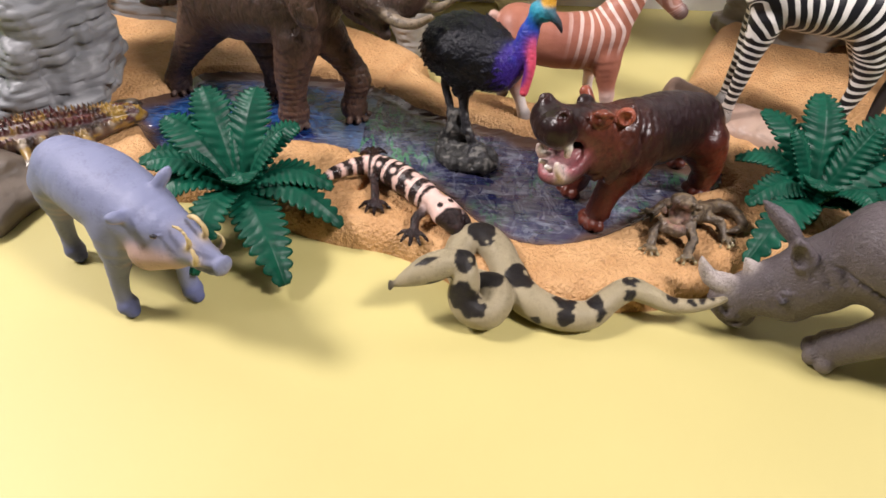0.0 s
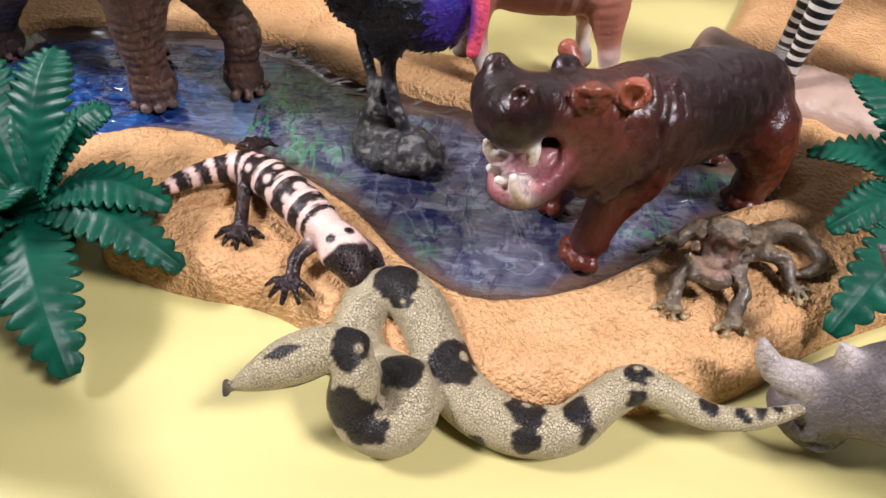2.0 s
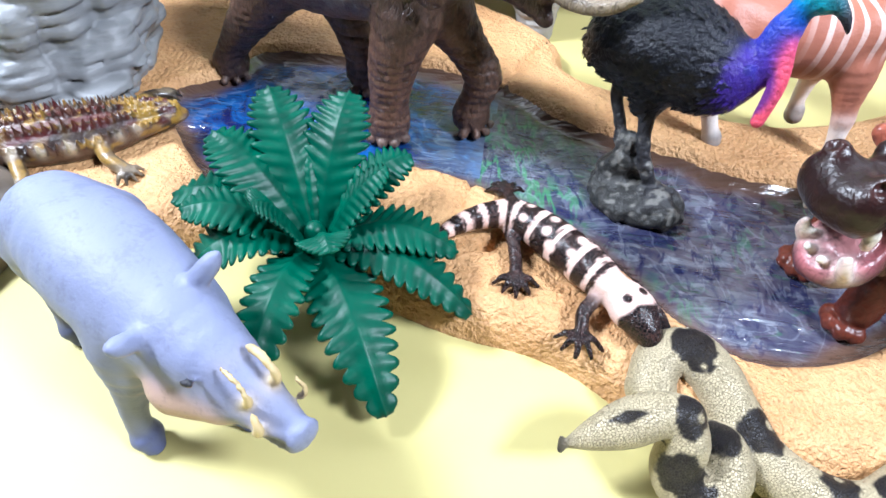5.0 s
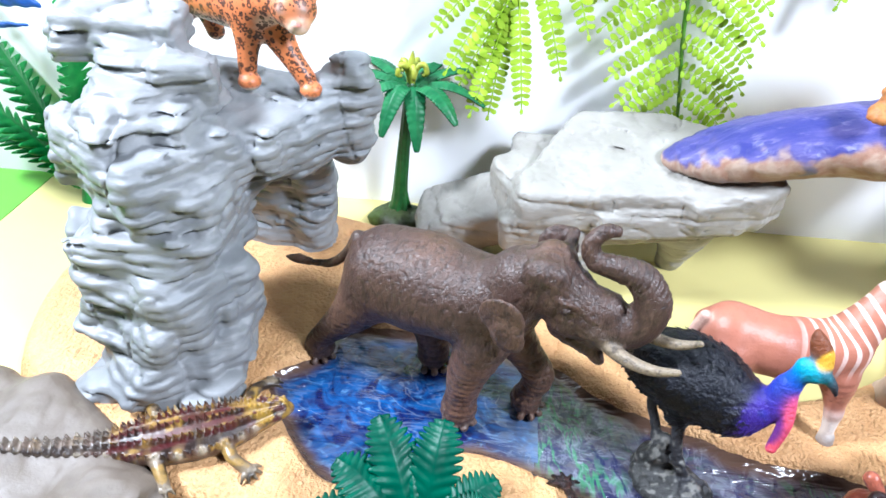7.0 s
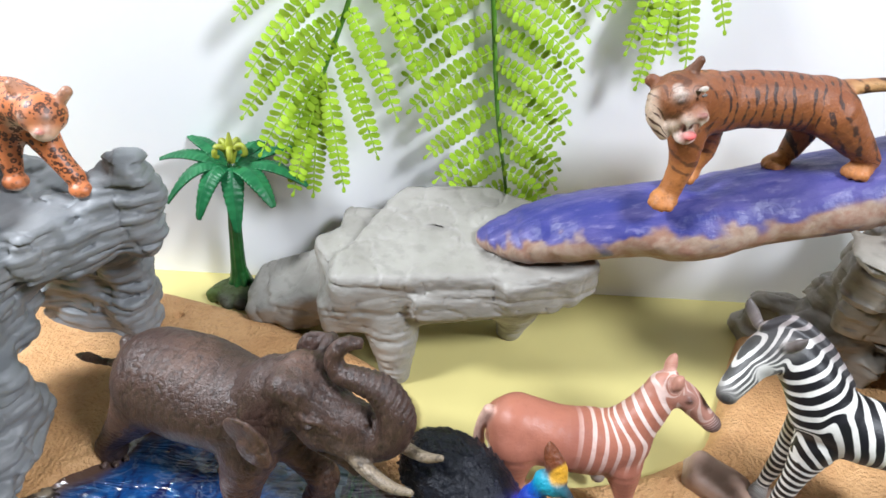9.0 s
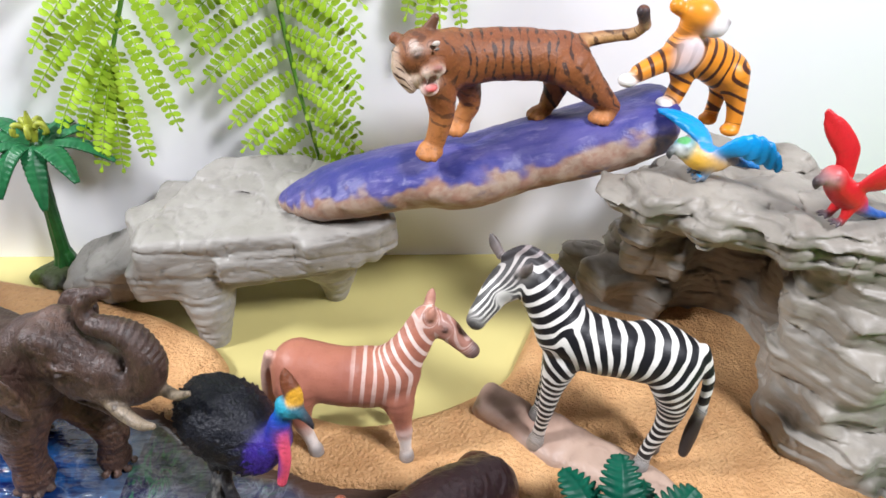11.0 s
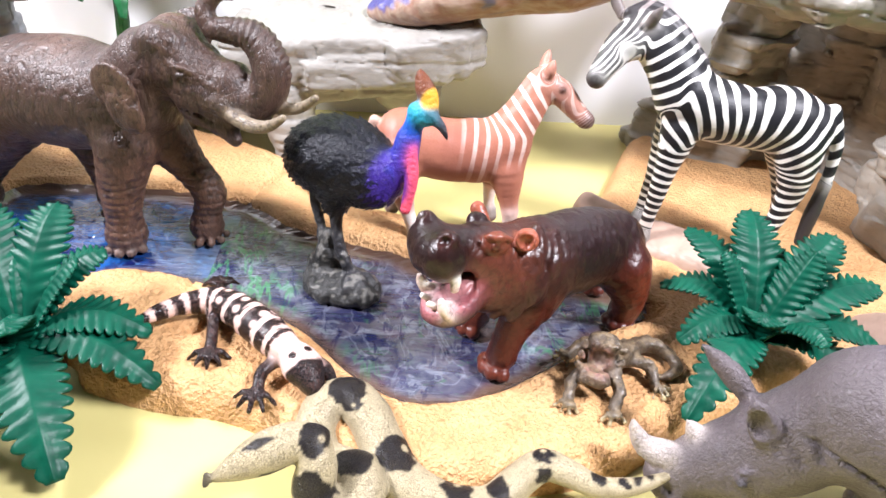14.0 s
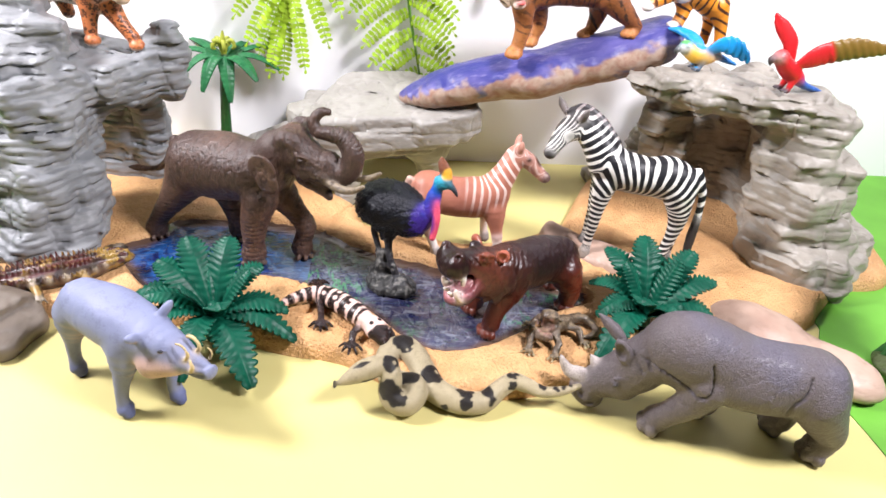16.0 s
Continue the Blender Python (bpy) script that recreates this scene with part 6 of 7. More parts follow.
s.lump((212, 408.5, 175), (6.5, 3, 9), (0, 25, 0), k=1.5, col=(0.66, 0.62, 0.68), mask=0, ph=OB)
s.limb((210, 413, 175, 6.5), (200, 411, 170, 5), (192, 409, 166, 4.2), k=3, col=OR, ph=from_orange((1.0, 0, 0.4), (210, 413, 175)))
s.lump((187, 408, 162.5), (4.6, 4, 3.2), k=1.5, col=(0.80, 0.78, 0.76), mask=0, ph=OB)
s.limb((216, 418, 168, 7), (217, 417, 160, 5), (214, 414, 153, 4.4), k=3, col=OR, ph=from_orange((0.4, 0, 1.0), (216, 418, 168)))
s.lump((209.5, 412, 150.5), (4.8, 4.2, 3.2), k=1.5, col=(0.80, 0.78, 0.76), mask=0, ph=OB)
s.limb((241, 416, 165, 8), (247, 415, 152, 4.6), (249, 414, 141, 3.8), k=3, col=OR, ph=from_orange((0.4, 0, 1.0), (241, 416, 165)))
s.limb((240, 425, 165, 8), (243, 427, 152, 4.4), (243, 427, 141, 3.6), k=3, col=OR, ph=from_orange((0.4, 0, 1.0), (240, 425, 165)))
s.lump((247, 412, 138.5), (4.8, 4.2, 3), k=1.5, col=OR, mask=0, ph=OB)
s.lump((241, 425, 138.5), (4.8, 4.2, 3), k=1.5, col=OR, mask=0, ph=OB)
s.limb((246, 424, 168, 2.6), (252, 428, 160, 2.2), (256, 430, 148, 2.0), k=1.5, col=OR, ph=from_orange((0, 0, 1.0), (246, 424, 168)))
cart_m = painted("orange_paint", rough=0.38, wash=0.05, relief=0.05, fine=900, stripe=(0.07, 0.022, 0.012), stripe_width=0.55, stripe_soft=0.15, stripe_noise=0.9, stripe_scale=120)
thing("orange_tiger_figure", s.mesh("orange_tiger_figure", (222, 416, 137)), cart_m, (222, 416, 137), "bright orange smooth tiger figure stepping off the cave rock", "toy animal", "animal figures")

# leopard
LE = (0.52, 0.165, 0.055)
s = Sculpt(0.7)
s.limb((-213, 407, 148, 11), (-199, 398, 148, 10.5), (-184, 389, 149, 10.8), (-175, 384, 150, 10.5), k=4, col=LE)
s.limb((-175, 384, 152, 9.5), (-164, 377, 155, 8.2), k=4, col=LE)
s.lump((-154, 371, 155), (9, 8.6, 8.2), k=3, col=LE)
s.lump((-151, 365.5, 150.5), (4.6, 4.6, 3.8), k=2, col=(0.56, 0.34, 0.22), mask=0.2)
s.lump((-150, 361, 151.8), (1.9, 1.2, 1.2), k=0.5, col=(0.42, 0.13, 0.11), mask=0)
s.limb((-162, 374, 161, 2.4), (-165, 374.5, 164, 2.2), k=1.2, col=(0.40, 0.20, 0.12), mask=0.3)
s.limb((-147, 374, 160, 2.4), (-144.5, 375, 163, 2.2), k=1.2, col=(0.40, 0.20, 0.12), mask=0.3)
s.limb((-177, 381, 144, 7.5), (-178, 378.5, 134, 4.8), (-178.5, 377, 126, 4.0), k=3, col=LE)
s.lump((-177.5, 375, 121), (5, 5, 3.8), k=1.5, col=LE, mask=0.4)
s.limb((-168, 384, 143, 7.5), (-160, 380, 132, 4.8), (-153.5, 378, 124, 4.2), k=3, col=LE)
s.lump((-150.5, 376, 119.5), (5.2, 5, 3.8), k=1.5, col=LE, mask=0.4)
s.limb((-215, 402, 144, 9), (-219, 398, 136, 5.4), (-219, 396, 130, 4.2), k=3, col=LE)
s.lump((-217, 394.5, 127), (4.8, 4.6, 3.6), k=1.5, col=LE, mask=0.4)
s.limb((-211, 413, 144, 8), (-208, 412, 134, 5), (-206, 411, 128, 4.2), k=3, col=LE)
s.limb((-221, 411, 151, 3.2), (-229, 414, 147, 2.6), (-237, 417, 139, 2.4), k=1.5, col=LE)
s.limb((-237, 417, 139, 2.5), (-242, 418, 140, 2.7), (-244, 418, 148, 2.2), k=0.8, col=DARK, mask=0)
for x, y in ((-157, 363.6), (-148.6, 365)):
    s.lump((x, y, 156.5), (1.3, 0.9, 1.0), k=0.3, col=(0.25, 0.27, 0.27), mask=0)
m, t, b = shader("leopard_coat")
v1 = voronoi(t, 350)
v2 = voronoi(t, 560)
col = attribute(t, "col", "Color")
mk = attribute(t, "mask")
wob = math_node(t, "MULTIPLY", math_node(t, "SUBTRACT", noise_tex(t, 520, 2), 0.5), 0.28)
d1 = math_node(t, "ADD", v1, wob)
rose = math_node(t, "MULTIPLY", ramp(t, d1, 0.14, 0.24), ramp(t, d1, 0.50, 0.40))
col = mix(t, math_node(t, "MULTIPLY", rose, math_node(t, "MULTIPLY", mk, 0.93)), col, (0.055, 0.02, 0.012))
col = mix(t, math_node(t, "MULTIPLY", ramp(t, math_node(t, "ADD", v2, wob), 0.30, 0.20), mk), col, (0.035, 0.014, 0.010))
t.links.new(col, b.inputs["Base Color"])
b.inputs["Roughness"].default_value = 0.45
bump(t, b, noise_tex(t, 900, 3), 0.25, 0.0005)
thing("leopard_figure", s.mesh("leopard_figure", (-180, 388, 118), lambda V, N, C, ph, mk: (over(C, (0.70, 0.58, 0.48), 0.8 * np.maximum(step(-N[:, 2], 0.2, 0.7), 0.7 * ball(V, (-151, 362, 148), 5))), ph, mk * (1 - 0.7 * ball(V, (-151, 364, 151), 7)))),
      m, (-180, 388, 118), "orange-tan spotted leopard figure stepping down the grey cliff", "toy animal", "animal figures")


# macaws
def macaw(name, body, belly, wing, under, label, at, turn, spread):
    s = Sculpt(0.6)
    s.limb((1, 0, 9, 4.4), (-5, 0, 12.5, 5.8), (-11, 0, 16.5, 5.4), (-15, 0, 20, 4.6), k=2, col=body)
    s.lump((-17, 0, 22), (5, 4.4, 4.6), k=2, col=body)
    s.lump((-19, 0, 21.6), (3.0, 3.9, 2.6), k=0.8, col=(0.74, 0.68, 0.66))
    s.limb((-21, 0, 21.6, 2.6), (-23.4, 0, 19.6, 1.9), (-23, 0, 17, 0.8), k=0.6, col=(0.03, 0.03, 0.035))
    s.limb((1, 0, 8, 3.2), (9, 0, 4, 2.4), (20, 0, 1, 1.4), (28, 0, -1, 0.8), k=1.5, col=(0.03, 0.10, 0.36), sq=(1, 0.7, 1))
    for sd, (a, b_, c_) in ((1, spread[0]), (-1, spread[1])):
        s.limb((-5, sd * 4, 19, 3), (a[0] * 0.5 - 3, a[1] * 0.5 + sd * 2, a[2] * 0.5 + 10, 5.6 - sd * 0.8), (*a, 6.0 - sd), (*b_, 5.4 - sd), (*c_, 1.6), k=1.5, col=wing, sq=(1, 2.8, 1))
    for sd in (1, -1):
        s.limb((-3, sd * 2.6, 10, 2.8), (-5, sd * 3.2, 4, 1.8), (-5.5, sd * 3.4, 1.5, 1.5), k=1, col=belly)
        toes(s, (-6, sd * 3.4, 1.4), 180, 3, 4.2, 0.9, 70, (0.06, 0.06, 0.07), 0.4)
    s.lump((-18.6, 3.9, 22.8), (0.9, 0.5, 0.9), k=0.2, col=DARK)
    s.lump((-18.6, -3.9, 22.8), (0.9, 0.5, 0.9), k=0.2, col=DARK)

    def paint(V, N, C, ph, mk):
        C = over(C, belly, step(-V[:, 0] - 0.35 * (V[:, 2] - 16) - 4, -0.5, 2.0) * (np.abs(V[:, 1]) < 6.5) * (V[:, 2] > 4) * (V[:, 2] < 24) * (V[:, 0] > -14))
        out = step(V[:, 0] + 0.6 * (V[:, 2] - 30), 10, 14) * step(V[:, 2], 10, 14)
        return over(C, under, out), ph, mk

    s.relief = lambda P: 0.14 * np.sin(P[:, 0] * 1.1 + P[:, 2] * 0.9) * step(np.hypot(P[:, 0] + 5, P[:, 1]), 12, 18)
    m = painted(name + "_paint", rough=0.4, wash=0.12, wash_scale=300, relief=0.3, fine=900)
    ob = thing(name, s.mesh(name, (0, 0, 0), paint), m, at, label, "toy animal", "animal figures")
    ob.rotation_euler = (0, 0, radians(turn))
    return ob


# the blue one leans forward with both wings up
s = Sculpt(0.55)
BLUE, YEL = (0.008, 0.26, 0.62), (0.72, 0.40, 0.02)
s.limb((229, 374, 146, 3.2), (222, 373.5, 145, 5.6), (215, 374, 145.5, 5.8), (210, 375, 147.5, 4.6), k=2, col=YEL)
s.lump((207.5, 375.5, 149.5), (4.8, 4.4, 4.6), k=1.8, col=(0.02, 0.30, 0.38))
s.lump((205.6, 373.6, 149), (3.2, 3.4, 2.8), k=0.8, col=(0.72, 0.70, 0.66))
s.limb((203.4, 374.5, 149, 2.2), (201, 374, 147.4, 1.7), (201.2, 374, 144.6, 0.8), k=0.6, col=(0.03, 0.03, 0.035))
s.lump((206, 371, 150.4), (0.9, 0.6, 0.9), k=0.2, col=DARK)
s.limb((228, 374, 146, 2.8), (237, 376, 143, 2.2), (246, 378, 140, 1.0), k=1.2, col=(0.02, 0.16, 0.42), sq=(1, 0.7, 1.2))
s.limb((219, 378, 149, 3.0), (216, 386, 153, 5.4), (211, 396, 155, 5.0), (206, 404, 154, 2.0), k=1.5, col=BLUE, sq=(1, 1, 2.6))
s.limb((222, 370, 150, 3.0), (229, 367, 155, 5.2), (238, 365.5, 153, 5.0), (246, 364, 147, 2.0), k=1.5, col=BLUE, sq=(1, 2.6, 1))
for y in (371, 377):
    s.limb((219, y, 142, 2.6), (219, y, 139.5, 1.8), (218.5, y, 137.5, 1.5), k=1, col=(0.10, 0.22, 0.36))
    toes(s, (218, y, 136.6), 180, 3, 4.2, 1.0, 70, (0.08, 0.10, 0.13), 0.4)
s.relief = lambda P: 0.3 * np.sin((P[:, 0] + P[:, 1]) * 1.5) * step(np.hypot(P[:, 0] - 219, P[:, 1] - 374), 10, 16)


def blue_paint(V, N, C, ph, mk):
    C = over(C, BLUE, step(N[:, 2] + 0.1 * vnoise(V, 2, 231), 0.8, 0.95) * (np.abs(V[:, 1] - 374) < 7) * step(V[:, 0], 211, 214))
    return over(C, (0.10, 0.36, 0.12), ball(V, (206, 375, 153), 3.2)), ph, mk


thing("blue_macaw_figure", s.mesh("blue_macaw_figure", (219, 374, 135), blue_paint), painted("blue_macaw_paint", rough=0.35, wash=0.1, wash_scale=300, relief=0.3, fine=900), (219, 374, 131), "blue and yellow macaw figure with spread wings on the cave rock", "toy animal", "animal figures")
macaw("red_macaw_figure", (0.55, 0.015, 0.02), (0.55, 0.015, 0.02), (0.52, 0.015, 0.02), (0.17, 0.10, 0.018), "scarlet macaw figure with raised wings on the cave rock", (269, 342, 131), 10, (((-9, 6, 30), (-16, 9, 38), (-22, 11, 44)), ((12, -6, 27), (28, -10, 31), (54, -14, 31))))
macaw("red_macaw_figure", (0.50, 0.015, 0.02), (0.50, 0.015, 0.02), (0.02, 0.09, 0.40), (0.02, 0.09, 0.40), "red and blue macaw figure perched on the fern", (-352, 432, 104), 60, (((0, 14, 24), (8, 24, 26), (16, 32, 22)), ((6, -14, 24), (14, -24, 24), (24, -32, 18))))
# ---- plants ----
def leaf_green(name, a, b_, rough=0.38):
    m, t, b = shader(name)
    info = t.nodes.new("ShaderNodeObjectInfo")
    n = noise_tex(t, 120, 3)
    c = mix(t, ramp(t, n, 0.3, 0.7), a, b_)
    c = mix(t, math_node(t, "MULTIPLY", info.outputs["Random"], 0.25), c, tuple(x * 0.7 for x in a))
    t.links.new(c, b.inputs["Base Color"])
    b.inputs["Roughness"].default_value = rough
    b.inputs["Specular IOR Level"].default_value = 0.22
    bump(t, b, noise_tex(t, 700, 2), 0.15, 0.0005)
    return m


plant_m = leaf_green("plant_green", (0.001, 0.050, 0.029), (0.002, 0.084, 0.047), 0.42)
palm_m = leaf_green("palm_green", (0.012, 0.10, 0.035), (0.03, 0.17, 0.06))
side_m = leaf_green("fern_green", (0.01, 0.14, 0.03), (0.03, 0.24, 0.05))
frond_m = leaf_green("frond_green", (0.30, 0.50, 0.02), (0.42, 0.62, 0.05), 0.45)
stem_m = leaf_green("stem_green", (0.08, 0.22, 0.02), (0.14, 0.30, 0.04), 0.45)


def bezier(a, c, b, u):
    a, b, c = Vector(a), Vector(b), Vector(c)
    return a * (1 - u) ** 2 + c * 2 * u * (1 - u) + b * u * u


def leaf_mesh(name, base, tip, rise, width, lobes=9, notch=0.3, thick=0.8, droop=0.25, ridge=0.5, lean=0.5):
    """A thick plastic leaf from base to tip, arching by rise; both edges are cut into rounded lobes that lean to the tip."""
    base, tip = Vector(base), Vector(tip)
    ctrl = (base + tip) / 2 + Vector((0, 0, rise))
    length = (tip - base).length
    n, cols = lobes * 5, (-1.0, -0.82, -0.55, -0.25, -0.06, 0.06, 0.25, 0.55, 0.82, 1.0)
    top, low, faces = [], [], []
    for i in range(n + 1):
        u = i / n
        p, d = bezier(base, ctrl, tip, u), (bezier(base, ctrl, tip, min(u + 0.02, 1.0)) - bezier(base, ctrl, tip, max(u - 0.02, 0.0))).normalized()
        side = d.cross(Vector((0, 0, 1)))
        side = side.normalized() if side.length > 0.05 else Vector((1, 0, 0))
        up = side.cross(d)
        s = (u * lobes) % 1.0
        lobe = 1 - notch * abs(2 * s - 1) ** 2.5 * min(1.0, 6 * u) * (1 if u < 1 else 0)
        w = width * (max(0.0, math.sin(math.pi * min(1, 0.05 + 0.93 * u) ** 0.85)) ** 0.6 * 0.95 + 0.05)
        for f in cols:
            reach = abs(f) * (lobe if abs(f) > 0.5 else 1 - (1 - lobe) * 0.3)
            q = p + side * (w * reach * (1 if f > 0 else -1)) + d * (lean * w * reach * (1 - u) ** 0.3)
            fold = ridge * (math.cos(2 * math.pi * (s - 0.5)) * abs(f) * (1 - 0.3 * abs(f)) + (1.6 if abs(f) < 0.1 else 0.0))
            q += up * (fold - droop * (w * reach) ** 1.3 * 0.22)
            top.append(q * 0.001)
            low.append((q - up * thick * (1.6 if abs(f) < 0.1 else 1.0)) * 0.001)
    k = len(cols)
    o = len(top)
    for i in range(n):
        for j in range(k - 1):
            a = i * k + j
            faces += [(a, a + 1, a + k + 1, a + k), (o + a, o + a + k, o + a + k + 1, o + a + 1)]
        a, b = i * k, i * k + k - 1
        faces += [(a, a + k, o + a + k, o + a), (b, o + b, o + b + k, b + k)]
    for j in range(k - 1):
        a, b = j, n * k + j
        faces += [(a, o + a, o + a + 1, a + 1), (b, b + 1, o + b + 1, o + b)]
    return raw_mesh(name, [tuple(v) for v in top + low], faces)


def tube_mesh(name, pts, sides=7):
    """A round stem through points with radii, in millimetres."""
    line = spline(pts, 5)
    V, F = [], []
    for i, q in enumerate(line):
        p, d = Vector(q[:3]), Vector(line[min(i + 1, len(line) - 1)][:3]) - Vector(line[max(i - 1, 0)][:3])
        d.normalize()
        a = d.cross(Vector((0, 0, 1)) if abs(d.z) < 0.9 else Vector((1, 0, 0))).normalized()
        b = d.cross(a)
        for k in range(sides):
            w = 2 * math.pi * k / sides
            V.append(tuple((p + (a * math.cos(w) + b * math.sin(w)) * q[3]) * 0.001))
        if i:
            o = (i - 1) * sides
            F += [(o + k, o + (k + 1) % sides, o + sides + (k + 1) % sides, o + sides + k) for k in range(sides)]
    return raw_mesh(name, V, F)


def bush(centre, leaves, label):
    """A low plastic plant: a short stump with feathered leaves all round. Leaves: tip, rise, width."""
    root = tagged(new("plastic_plant"), label, "toy plant", "plastic plants")
    root.location = [c * 0.001 for c in centre]
    s = Sculpt(1.0)
    s.limb((0, 0, 2, 6), (0, 0, 12, 4.5), (0, 0, 22, 3), k=2)
    part("stump", s.mesh("stump", (0, 0, 0)), plant_m, root)
    for tip, rise, width in leaves:
        p = (tip[0] - centre[0], tip[1] - centre[1], tip[2] - centre[2])
        d = math.hypot(p[0], p[1]) or 1
        part("leaf", leaf_mesh("leaf", (p[0] / d * 3, p[1] / d * 3, 16), p, rise, width * 1.0, 12, 0.36), plant_m, root)
    return root


bush((-80, 236, 0), [((-51, 190, 7), 22, 10.5), ((-33, 221, 12), 22, 8.5), ((-39, 236, 20), 20, 9), ((-55, 252, 40), 14, 9), ((-76, 270, 46), 14, 10), ((-100, 268, 46), 14, 10), ((-112, 252, 40), 14, 10.5), ((-121, 238, 27), 20, 10),
                     ((-110, 214, 20), 24, 9), ((-84, 186, 14), 26, 8), ((-60, 243, 42), 8, 7.5), ((-92, 226, 40), 12, 8), ((-70, 218, 34), 14, 7.5), ((-88, 262, 34), 14, 8), ((-112, 226, 34), 16, 9)],
     "dark green plastic plant with feathered leaves beside the pool")
bush((171, 248, 4), [((174, 284, 52), 14, 10), ((200, 268, 52), 14, 9.5), ((208, 248, 44), 16, 9.5), ((152, 284, 42), 16, 9.5), ((140, 268, 26), 20, 9), ((138, 240, 22), 20, 8.5), ((133, 212, 13), 26, 9), ((204, 232, 30), 18, 9),
                     ((186, 280, 40), 14, 8.5), ((158, 232, 38), 14, 7.5), ((180, 226, 34), 16, 8), ((156, 262, 46), 8, 8), ((187, 257, 52), 6, 7.5), ((196, 218, 16), 22, 8.5)],
     "dark green plastic plant with feathered leaves by the rocks")


def palm(at):
    root = tagged(new("palm_tree"), "small green plastic palm tree on a mossy mound", "toy tree", "palm trees")
    root.location = [c * 0.001 for c in at]
    s = Sculpt(0.9)
    s.lump((0, -4, 4), (17, 13, 6), k=3, col=(0.05, 0.07, 0.02))
    for x, y, z, r, c in ((-14, -9, 4, 5, (0.07, 0.11, 0.02)), (12, -8, 4, 5, (0.08, 0.08, 0.06)), (18, 2, 5, 5, (0.03, 0.07, 0.02)), (-5, -14, 3, 4.5, (0.09, 0.09, 0.07)), (21, -2, 9, 3, (0.02, 0.05, 0.02)), (4, -15, 3, 4, (0.08, 0.08, 0.07))):
        s.lump((x, y, z), (r, r, r), k=2, col=c)
    s.relief = lambda P: -0.9 * vnoise(P, 4, 301) - 0.5 * vnoise(P, 2, 302)
    part("mound", s.mesh("mound", (0, 0, 0)), painted("moss", rough=0.6, wash=0.5, wash_scale=400, relief=0.6), root, "mossy green-brown mound")
    s = Sculpt(0.8)
    s.limb((0, 0, 3, 7.5), (-0.5, 0, 14, 5), (0.5, 0, 40, 3.9), (2.5, 0, 70, 3.4), (4, 1, 90, 3.2), k=1)
    for k in range(7):
        a = k * 0.9
        s.limb((7.5 * math.cos(a), 7.5 * math.sin(a), 4, 2.0), (4.0 * math.cos(a), 4.0 * math.sin(a), 16, 1.2), k=2)
    s.relief = lambda P: 0.35 * np.sin(np.arctan2(P[:, 1], P[:, 0] - P[:, 2] * 0.035) * 9 + 0.05 * P[:, 2])
    part("trunk", s.mesh("trunk", (0, 0, 0)), plain("palm_trunk", (0.014, 0.085, 0.016), 0.4, 0.3, 150), root)
    for a, r, z, rise, w in ((-5, 40, 84, 16, 5), (28, 34, 96, 9, 4.5), (150, 32, 98, 8, 4.5), (178, 38, 90, 13, 5), (-150, 34, 74, 22, 5.5), (-115, 27, 70, 24, 5.5), (-72, 24, 62, 27, 5.5), (-38, 34, 80, 18, 5.5), (95, 30, 90, 12, 5), (60, 30, 96, 10, 4.5)):
        q = radians(a)
        part("leaf", leaf_mesh("leaf", (4 + 2 * math.cos(q), 1 + 2 * math.sin(q), 89), (4 + r * 1.08 * math.cos(q), 1 + r * 1.08 * math.sin(q), z), rise, w * 1.15, 14, 0.10, 0.9, 0.5, 0.25, 0.2), palm_m, root)
    bud = plain("palm_bud", (0.30, 0.33, 0.03), 0.5, 0.25, 200)
    for a in (0, 72, 144, 216, 288):
        q = radians(a)
        c, d = math.cos(q), math.sin(q)
        part("bud", tube_mesh("bud", ((4, 1, 92, 2.0), (4 + 3 * c, 1 + 3 * d, 101, 1.8), (4 + 7 * c, 1 + 7 * d, 103, 1.6), (4 + 8.5 * c, 1 + 8.5 * d, 98, 1.5), (4 + 6 * c, 1 + 6 * d, 97, 0.8))), bud, root)
    part("bud", tube_mesh("bud", ((4, 1, 92, 2.2), (4, 1, 102, 2.4), (4.5, 1, 110, 0.6))), bud, root, "pale yellow-green bud")
    return root


first_palm = palm((-123, 458, 0))
copy_thing(first_palm, pose(0.326, 0.230, 0, 0, 0, 35))


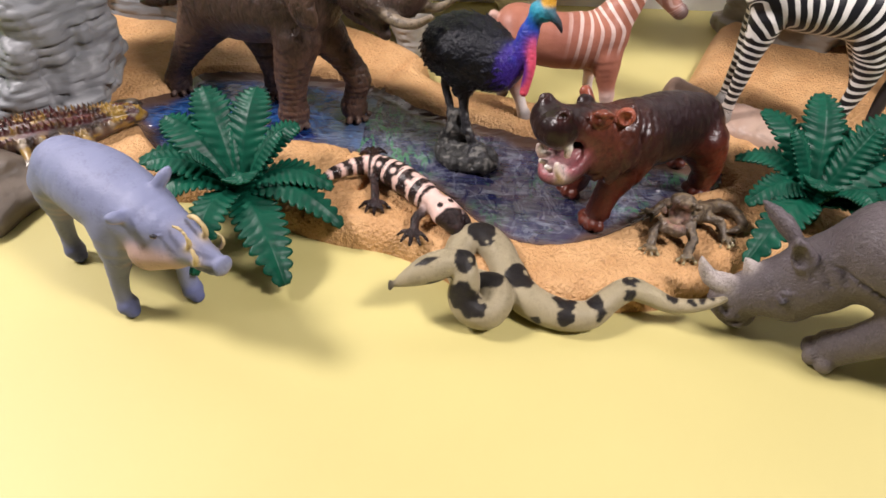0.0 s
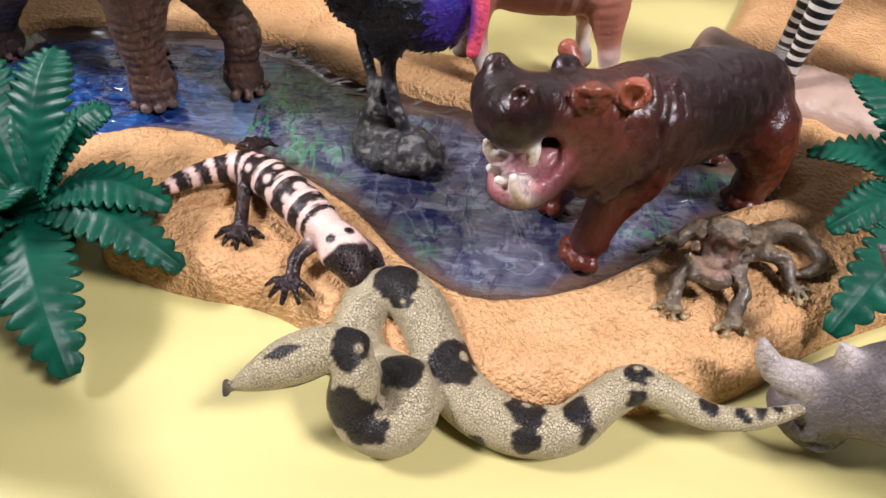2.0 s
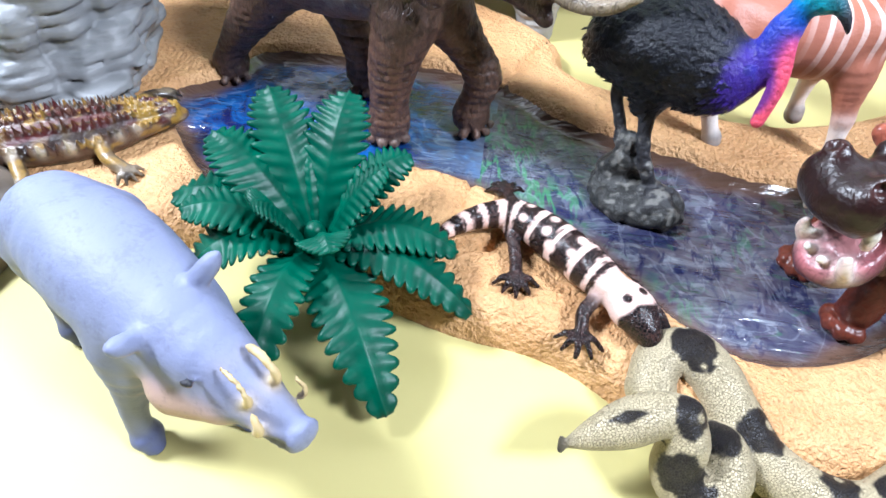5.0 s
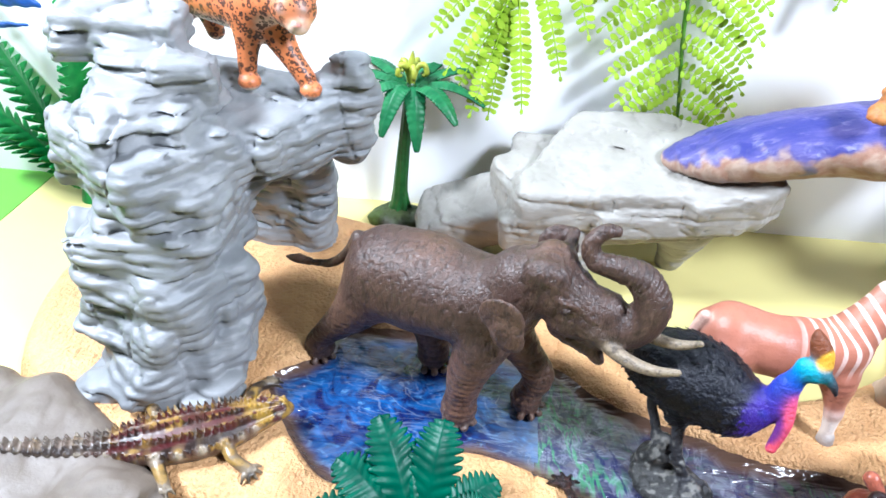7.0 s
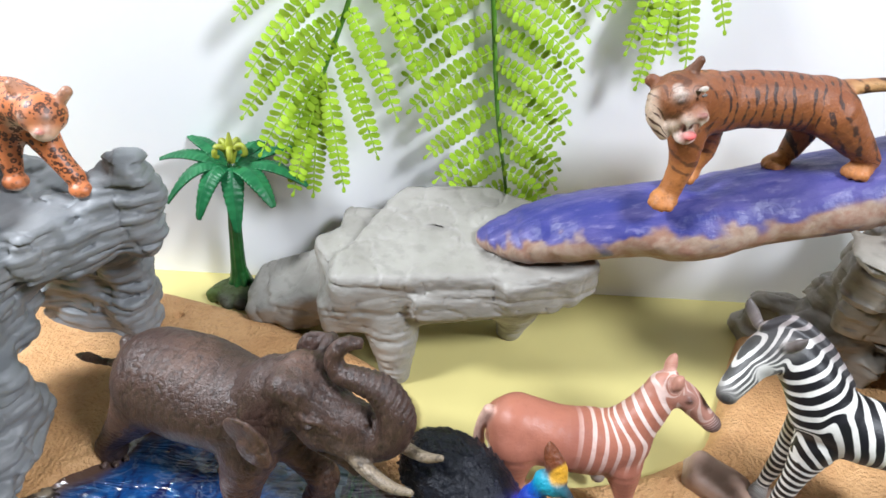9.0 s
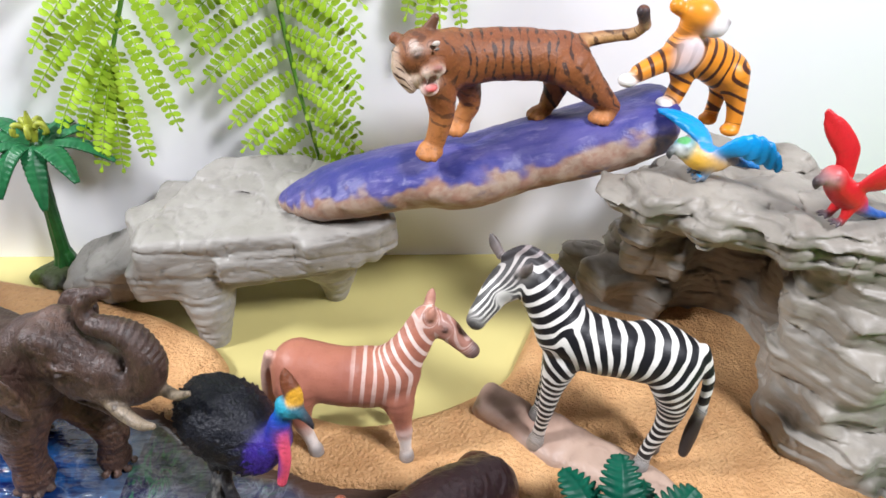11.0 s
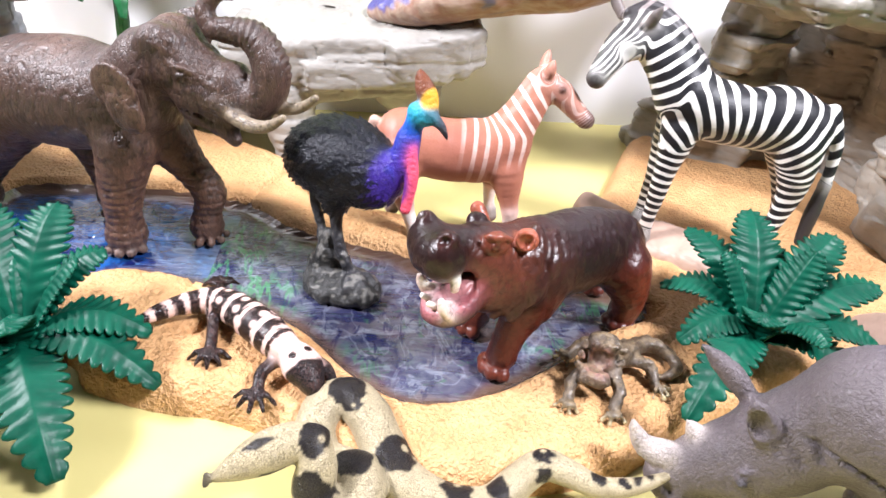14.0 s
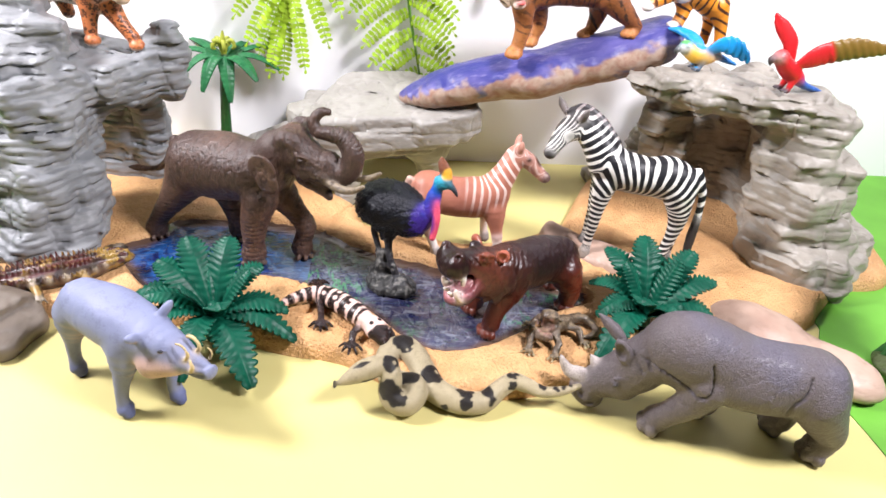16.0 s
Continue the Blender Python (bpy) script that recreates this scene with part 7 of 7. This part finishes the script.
def frond_mesh(name, a, c, b, size, pairs):
    """One hanging frond: a thin rib with pairs of small oval leaflets. All points in millimetres."""
    V, F = [], []
    for k in range(pairs * 2 + 1):
        u = 0.06 + 0.94 * (k // 2) / pairs
        p = bezier(a, c, b, u)
        d = (bezier(a, c, b, min(1, u + 0.02)) - bezier(a, c, b, u - 0.02)).normalized()
        out = Vector((0, 1, 0))
        side = d.cross(out).normalized() * (1 if k % 2 else -1)
        w = (side + d * 0.32).normalized()
        if k == pairs * 2:
            w = (d + side * 0.05).normalized()
        n = w.cross(d).normalized() if abs(w.dot(d)) < 0.99 else side
        L = size * (0.55 + 0.45 * math.sin(math.pi * min(1, 0.25 + 0.75 * (1 - u)))) * (0.55 + 0.45 * (1 - u) ** 0.5)
        v = out.cross(w).normalized()
        o = len(V)
        tilt = random.uniform(-0.25, 0.25)
        for s0, s1, lift in ((0, 0, 0), (0.24, 0.23, -0.03), (0.68, 0.29, -0.01), (0.93, 0.18, 0.02), (1.0, 0, 0.04), (0.93, -0.18, 0.02), (0.68, -0.29, -0.01), (0.24, -0.23, -0.03)):
            q = p + w * (L * s0) + v * (L * s1) + out * (L * (lift - abs(s1) * 0.3 + tilt * s0 + tilt * s1))
            V.append(tuple(q * 0.001))
        F += [(o, o + 1, o + 2, o + 7), (o + 7, o + 2, o + 3, o + 6), (o + 6, o + 3, o + 4, o + 5)]
    V2 = [(x, y + 0.0005, z) for x, y, z in V]
    n = len(V)
    F2 = [tuple(i + n for i in f[::-1]) for f in F]
    rib = []
    for i in range(9):
        p = bezier(a, c, b, i / 8)
        o = 2 * n + len(rib)
        r = 0.75 * (1 - 0.06 * i)
        rib += [((p.x + r) * 0.001, p.y * 0.001, p.z * 0.001), (p.x * 0.001, (p.y - r) * 0.001, p.z * 0.001), ((p.x - r) * 0.001, p.y * 0.001, p.z * 0.001), (p.x * 0.001, (p.y + r) * 0.001, p.z * 0.001)]
        if i:
            F2 += [(o - 4 + k, o - 4 + (k + 1) % 4, o + (k + 1) % 4, o + k) for k in range(4)]
    return raw_mesh(name, V + V2 + rib, F + F2)


def branch(label, stem, fronds, size=7.4):
    root = tagged(new("hanging_fern"), label, "artificial fern", "hanging ferns")
    o = stem[0][:3]
    root.location = [q * 0.001 for q in o]
    part("stem", tube_mesh("stem", [(x - o[0], y - o[1], z - o[2], r) for x, y, z, r in stem]), stem_m, root)
    for a, b, sag in fronds:
        a, b = Vector(a) - Vector(o), Vector(b) - Vector(o)
        c = (a + b) / 2 + Vector((0, -4, sag))
        part("frond", frond_mesh("frond", a, c, b, size, max(7, int((b - a).length / 3.7))), frond_m, root)
    return root


YB = 474
stem_b = [(10, YB, 250, 1.6), (12, YB, 215, 1.5), (17, YB, 175, 1.4), (24, YB, 130, 1.2), (33, YB, 90, 1.0), (38, YB, 66, 0.8)]
fr = []
for i in range(11):
    z = 238 - 15.2 * i
    x = float(np.interp(z, [66, 90, 130, 175, 215, 250], [38, 33, 24, 17, 12, 10]))
    L = 66 - 3.2 * i
    fr.append(((x, YB, z), (x - L * 0.80, YB - 8 - (i % 3) * 3, z - L * 0.60), 7))
    fr.append(((x, YB, z - 6), (x + L * 0.82, YB - 8 - (i % 2) * 4, z - 6 - L * 0.46), 9))
branch("lime-green artificial fern branch hanging before the white board", stem_b, fr)

YA = 464
stem_a = [(-36, YA, 250, 1.6), (-44, YA, 215, 1.5), (-54, YA, 180, 1.3), (-66, YA, 148, 1.1), (-70, YA, 135, 0.9)]
fr = [((-44, YA, 215), (-106, YA - 8, 172), 12), ((-48, YA, 200), (-102, YA - 10, 146), 12), ((-56, YA, 176), (-108, YA - 8, 122), 12), ((-60, YA, 165), (-99, YA - 12, 104), 9), ((-66, YA, 148), (-92, YA - 6, 94), 6), ((-69, YA, 138), (-84, YA - 10, 80), 3),
      ((-69, YA, 136), (-74, YA - 6, 78), 2), ((-66, YA, 146), (-56, YA - 10, 86), 4), ((-60, YA, 162), (-38, YA - 8, 106), 6), ((-54, YA, 180), (-28, YA - 10, 130), 8), ((-46, YA, 206), (-16, YA - 8, 150), 8), ((-40, YA, 230), (-2, YA - 8, 172), 8), ((-40, YA, 232), (-108, YA - 4, 198), 10)]
branch("lime-green artificial fern spray hanging before the white board", stem_a, fr)
YC = 478
stem_c = [(98, YC, 262, 1.5), (99, YC, 230, 1.3), (100, YC, 200, 1.0)]
fr = [((99, YC, 236), (84, YC - 6, 168), 3), ((99, YC, 222), (92, YC - 10, 152), 3), ((99, YC, 230), (114, YC - 8, 164), 4), ((99, YC, 240), (128, YC - 6, 182), 5), ((99, YC, 246), (70, YC - 6, 184), 5), ((99, YC, 215), (102, YC - 8, 166), 2)]
branch("lime-green artificial fern tips hanging before the white board", stem_c, fr, 6.5)

# leafy plant past the cliff
root = tagged(new("plastic_plant"), "tall green plastic fern plant beside the grey cliff", "toy plant", "plastic plants")
root.location = (-0.318, 0.440, 0)
s = Sculpt(1.2)
s.limb((0, 0, 0, 8), (0, 0, 12, 5), k=2)
part("stump", s.mesh("stump", (0, 0, 0)), side_m, root)
for tip, rise, width in (((22, -8, 122), 4, 12), ((-24, -10, 112), 12, 13), ((-60, -18, 78), 26, 13), ((-74, 4, 40), 26, 13), ((50, -4, 92), 16, 11), ((4, 14, 120), 6, 12), ((-50, 16, 100), 18, 12)):
    part("leaf", leaf_mesh("leaf", (tip[0] * 0.05, tip[1] * 0.05, 8), tip, rise, width, 18, 0.72, 0.7, 0.25, 0.3, 0.6), side_m, root)
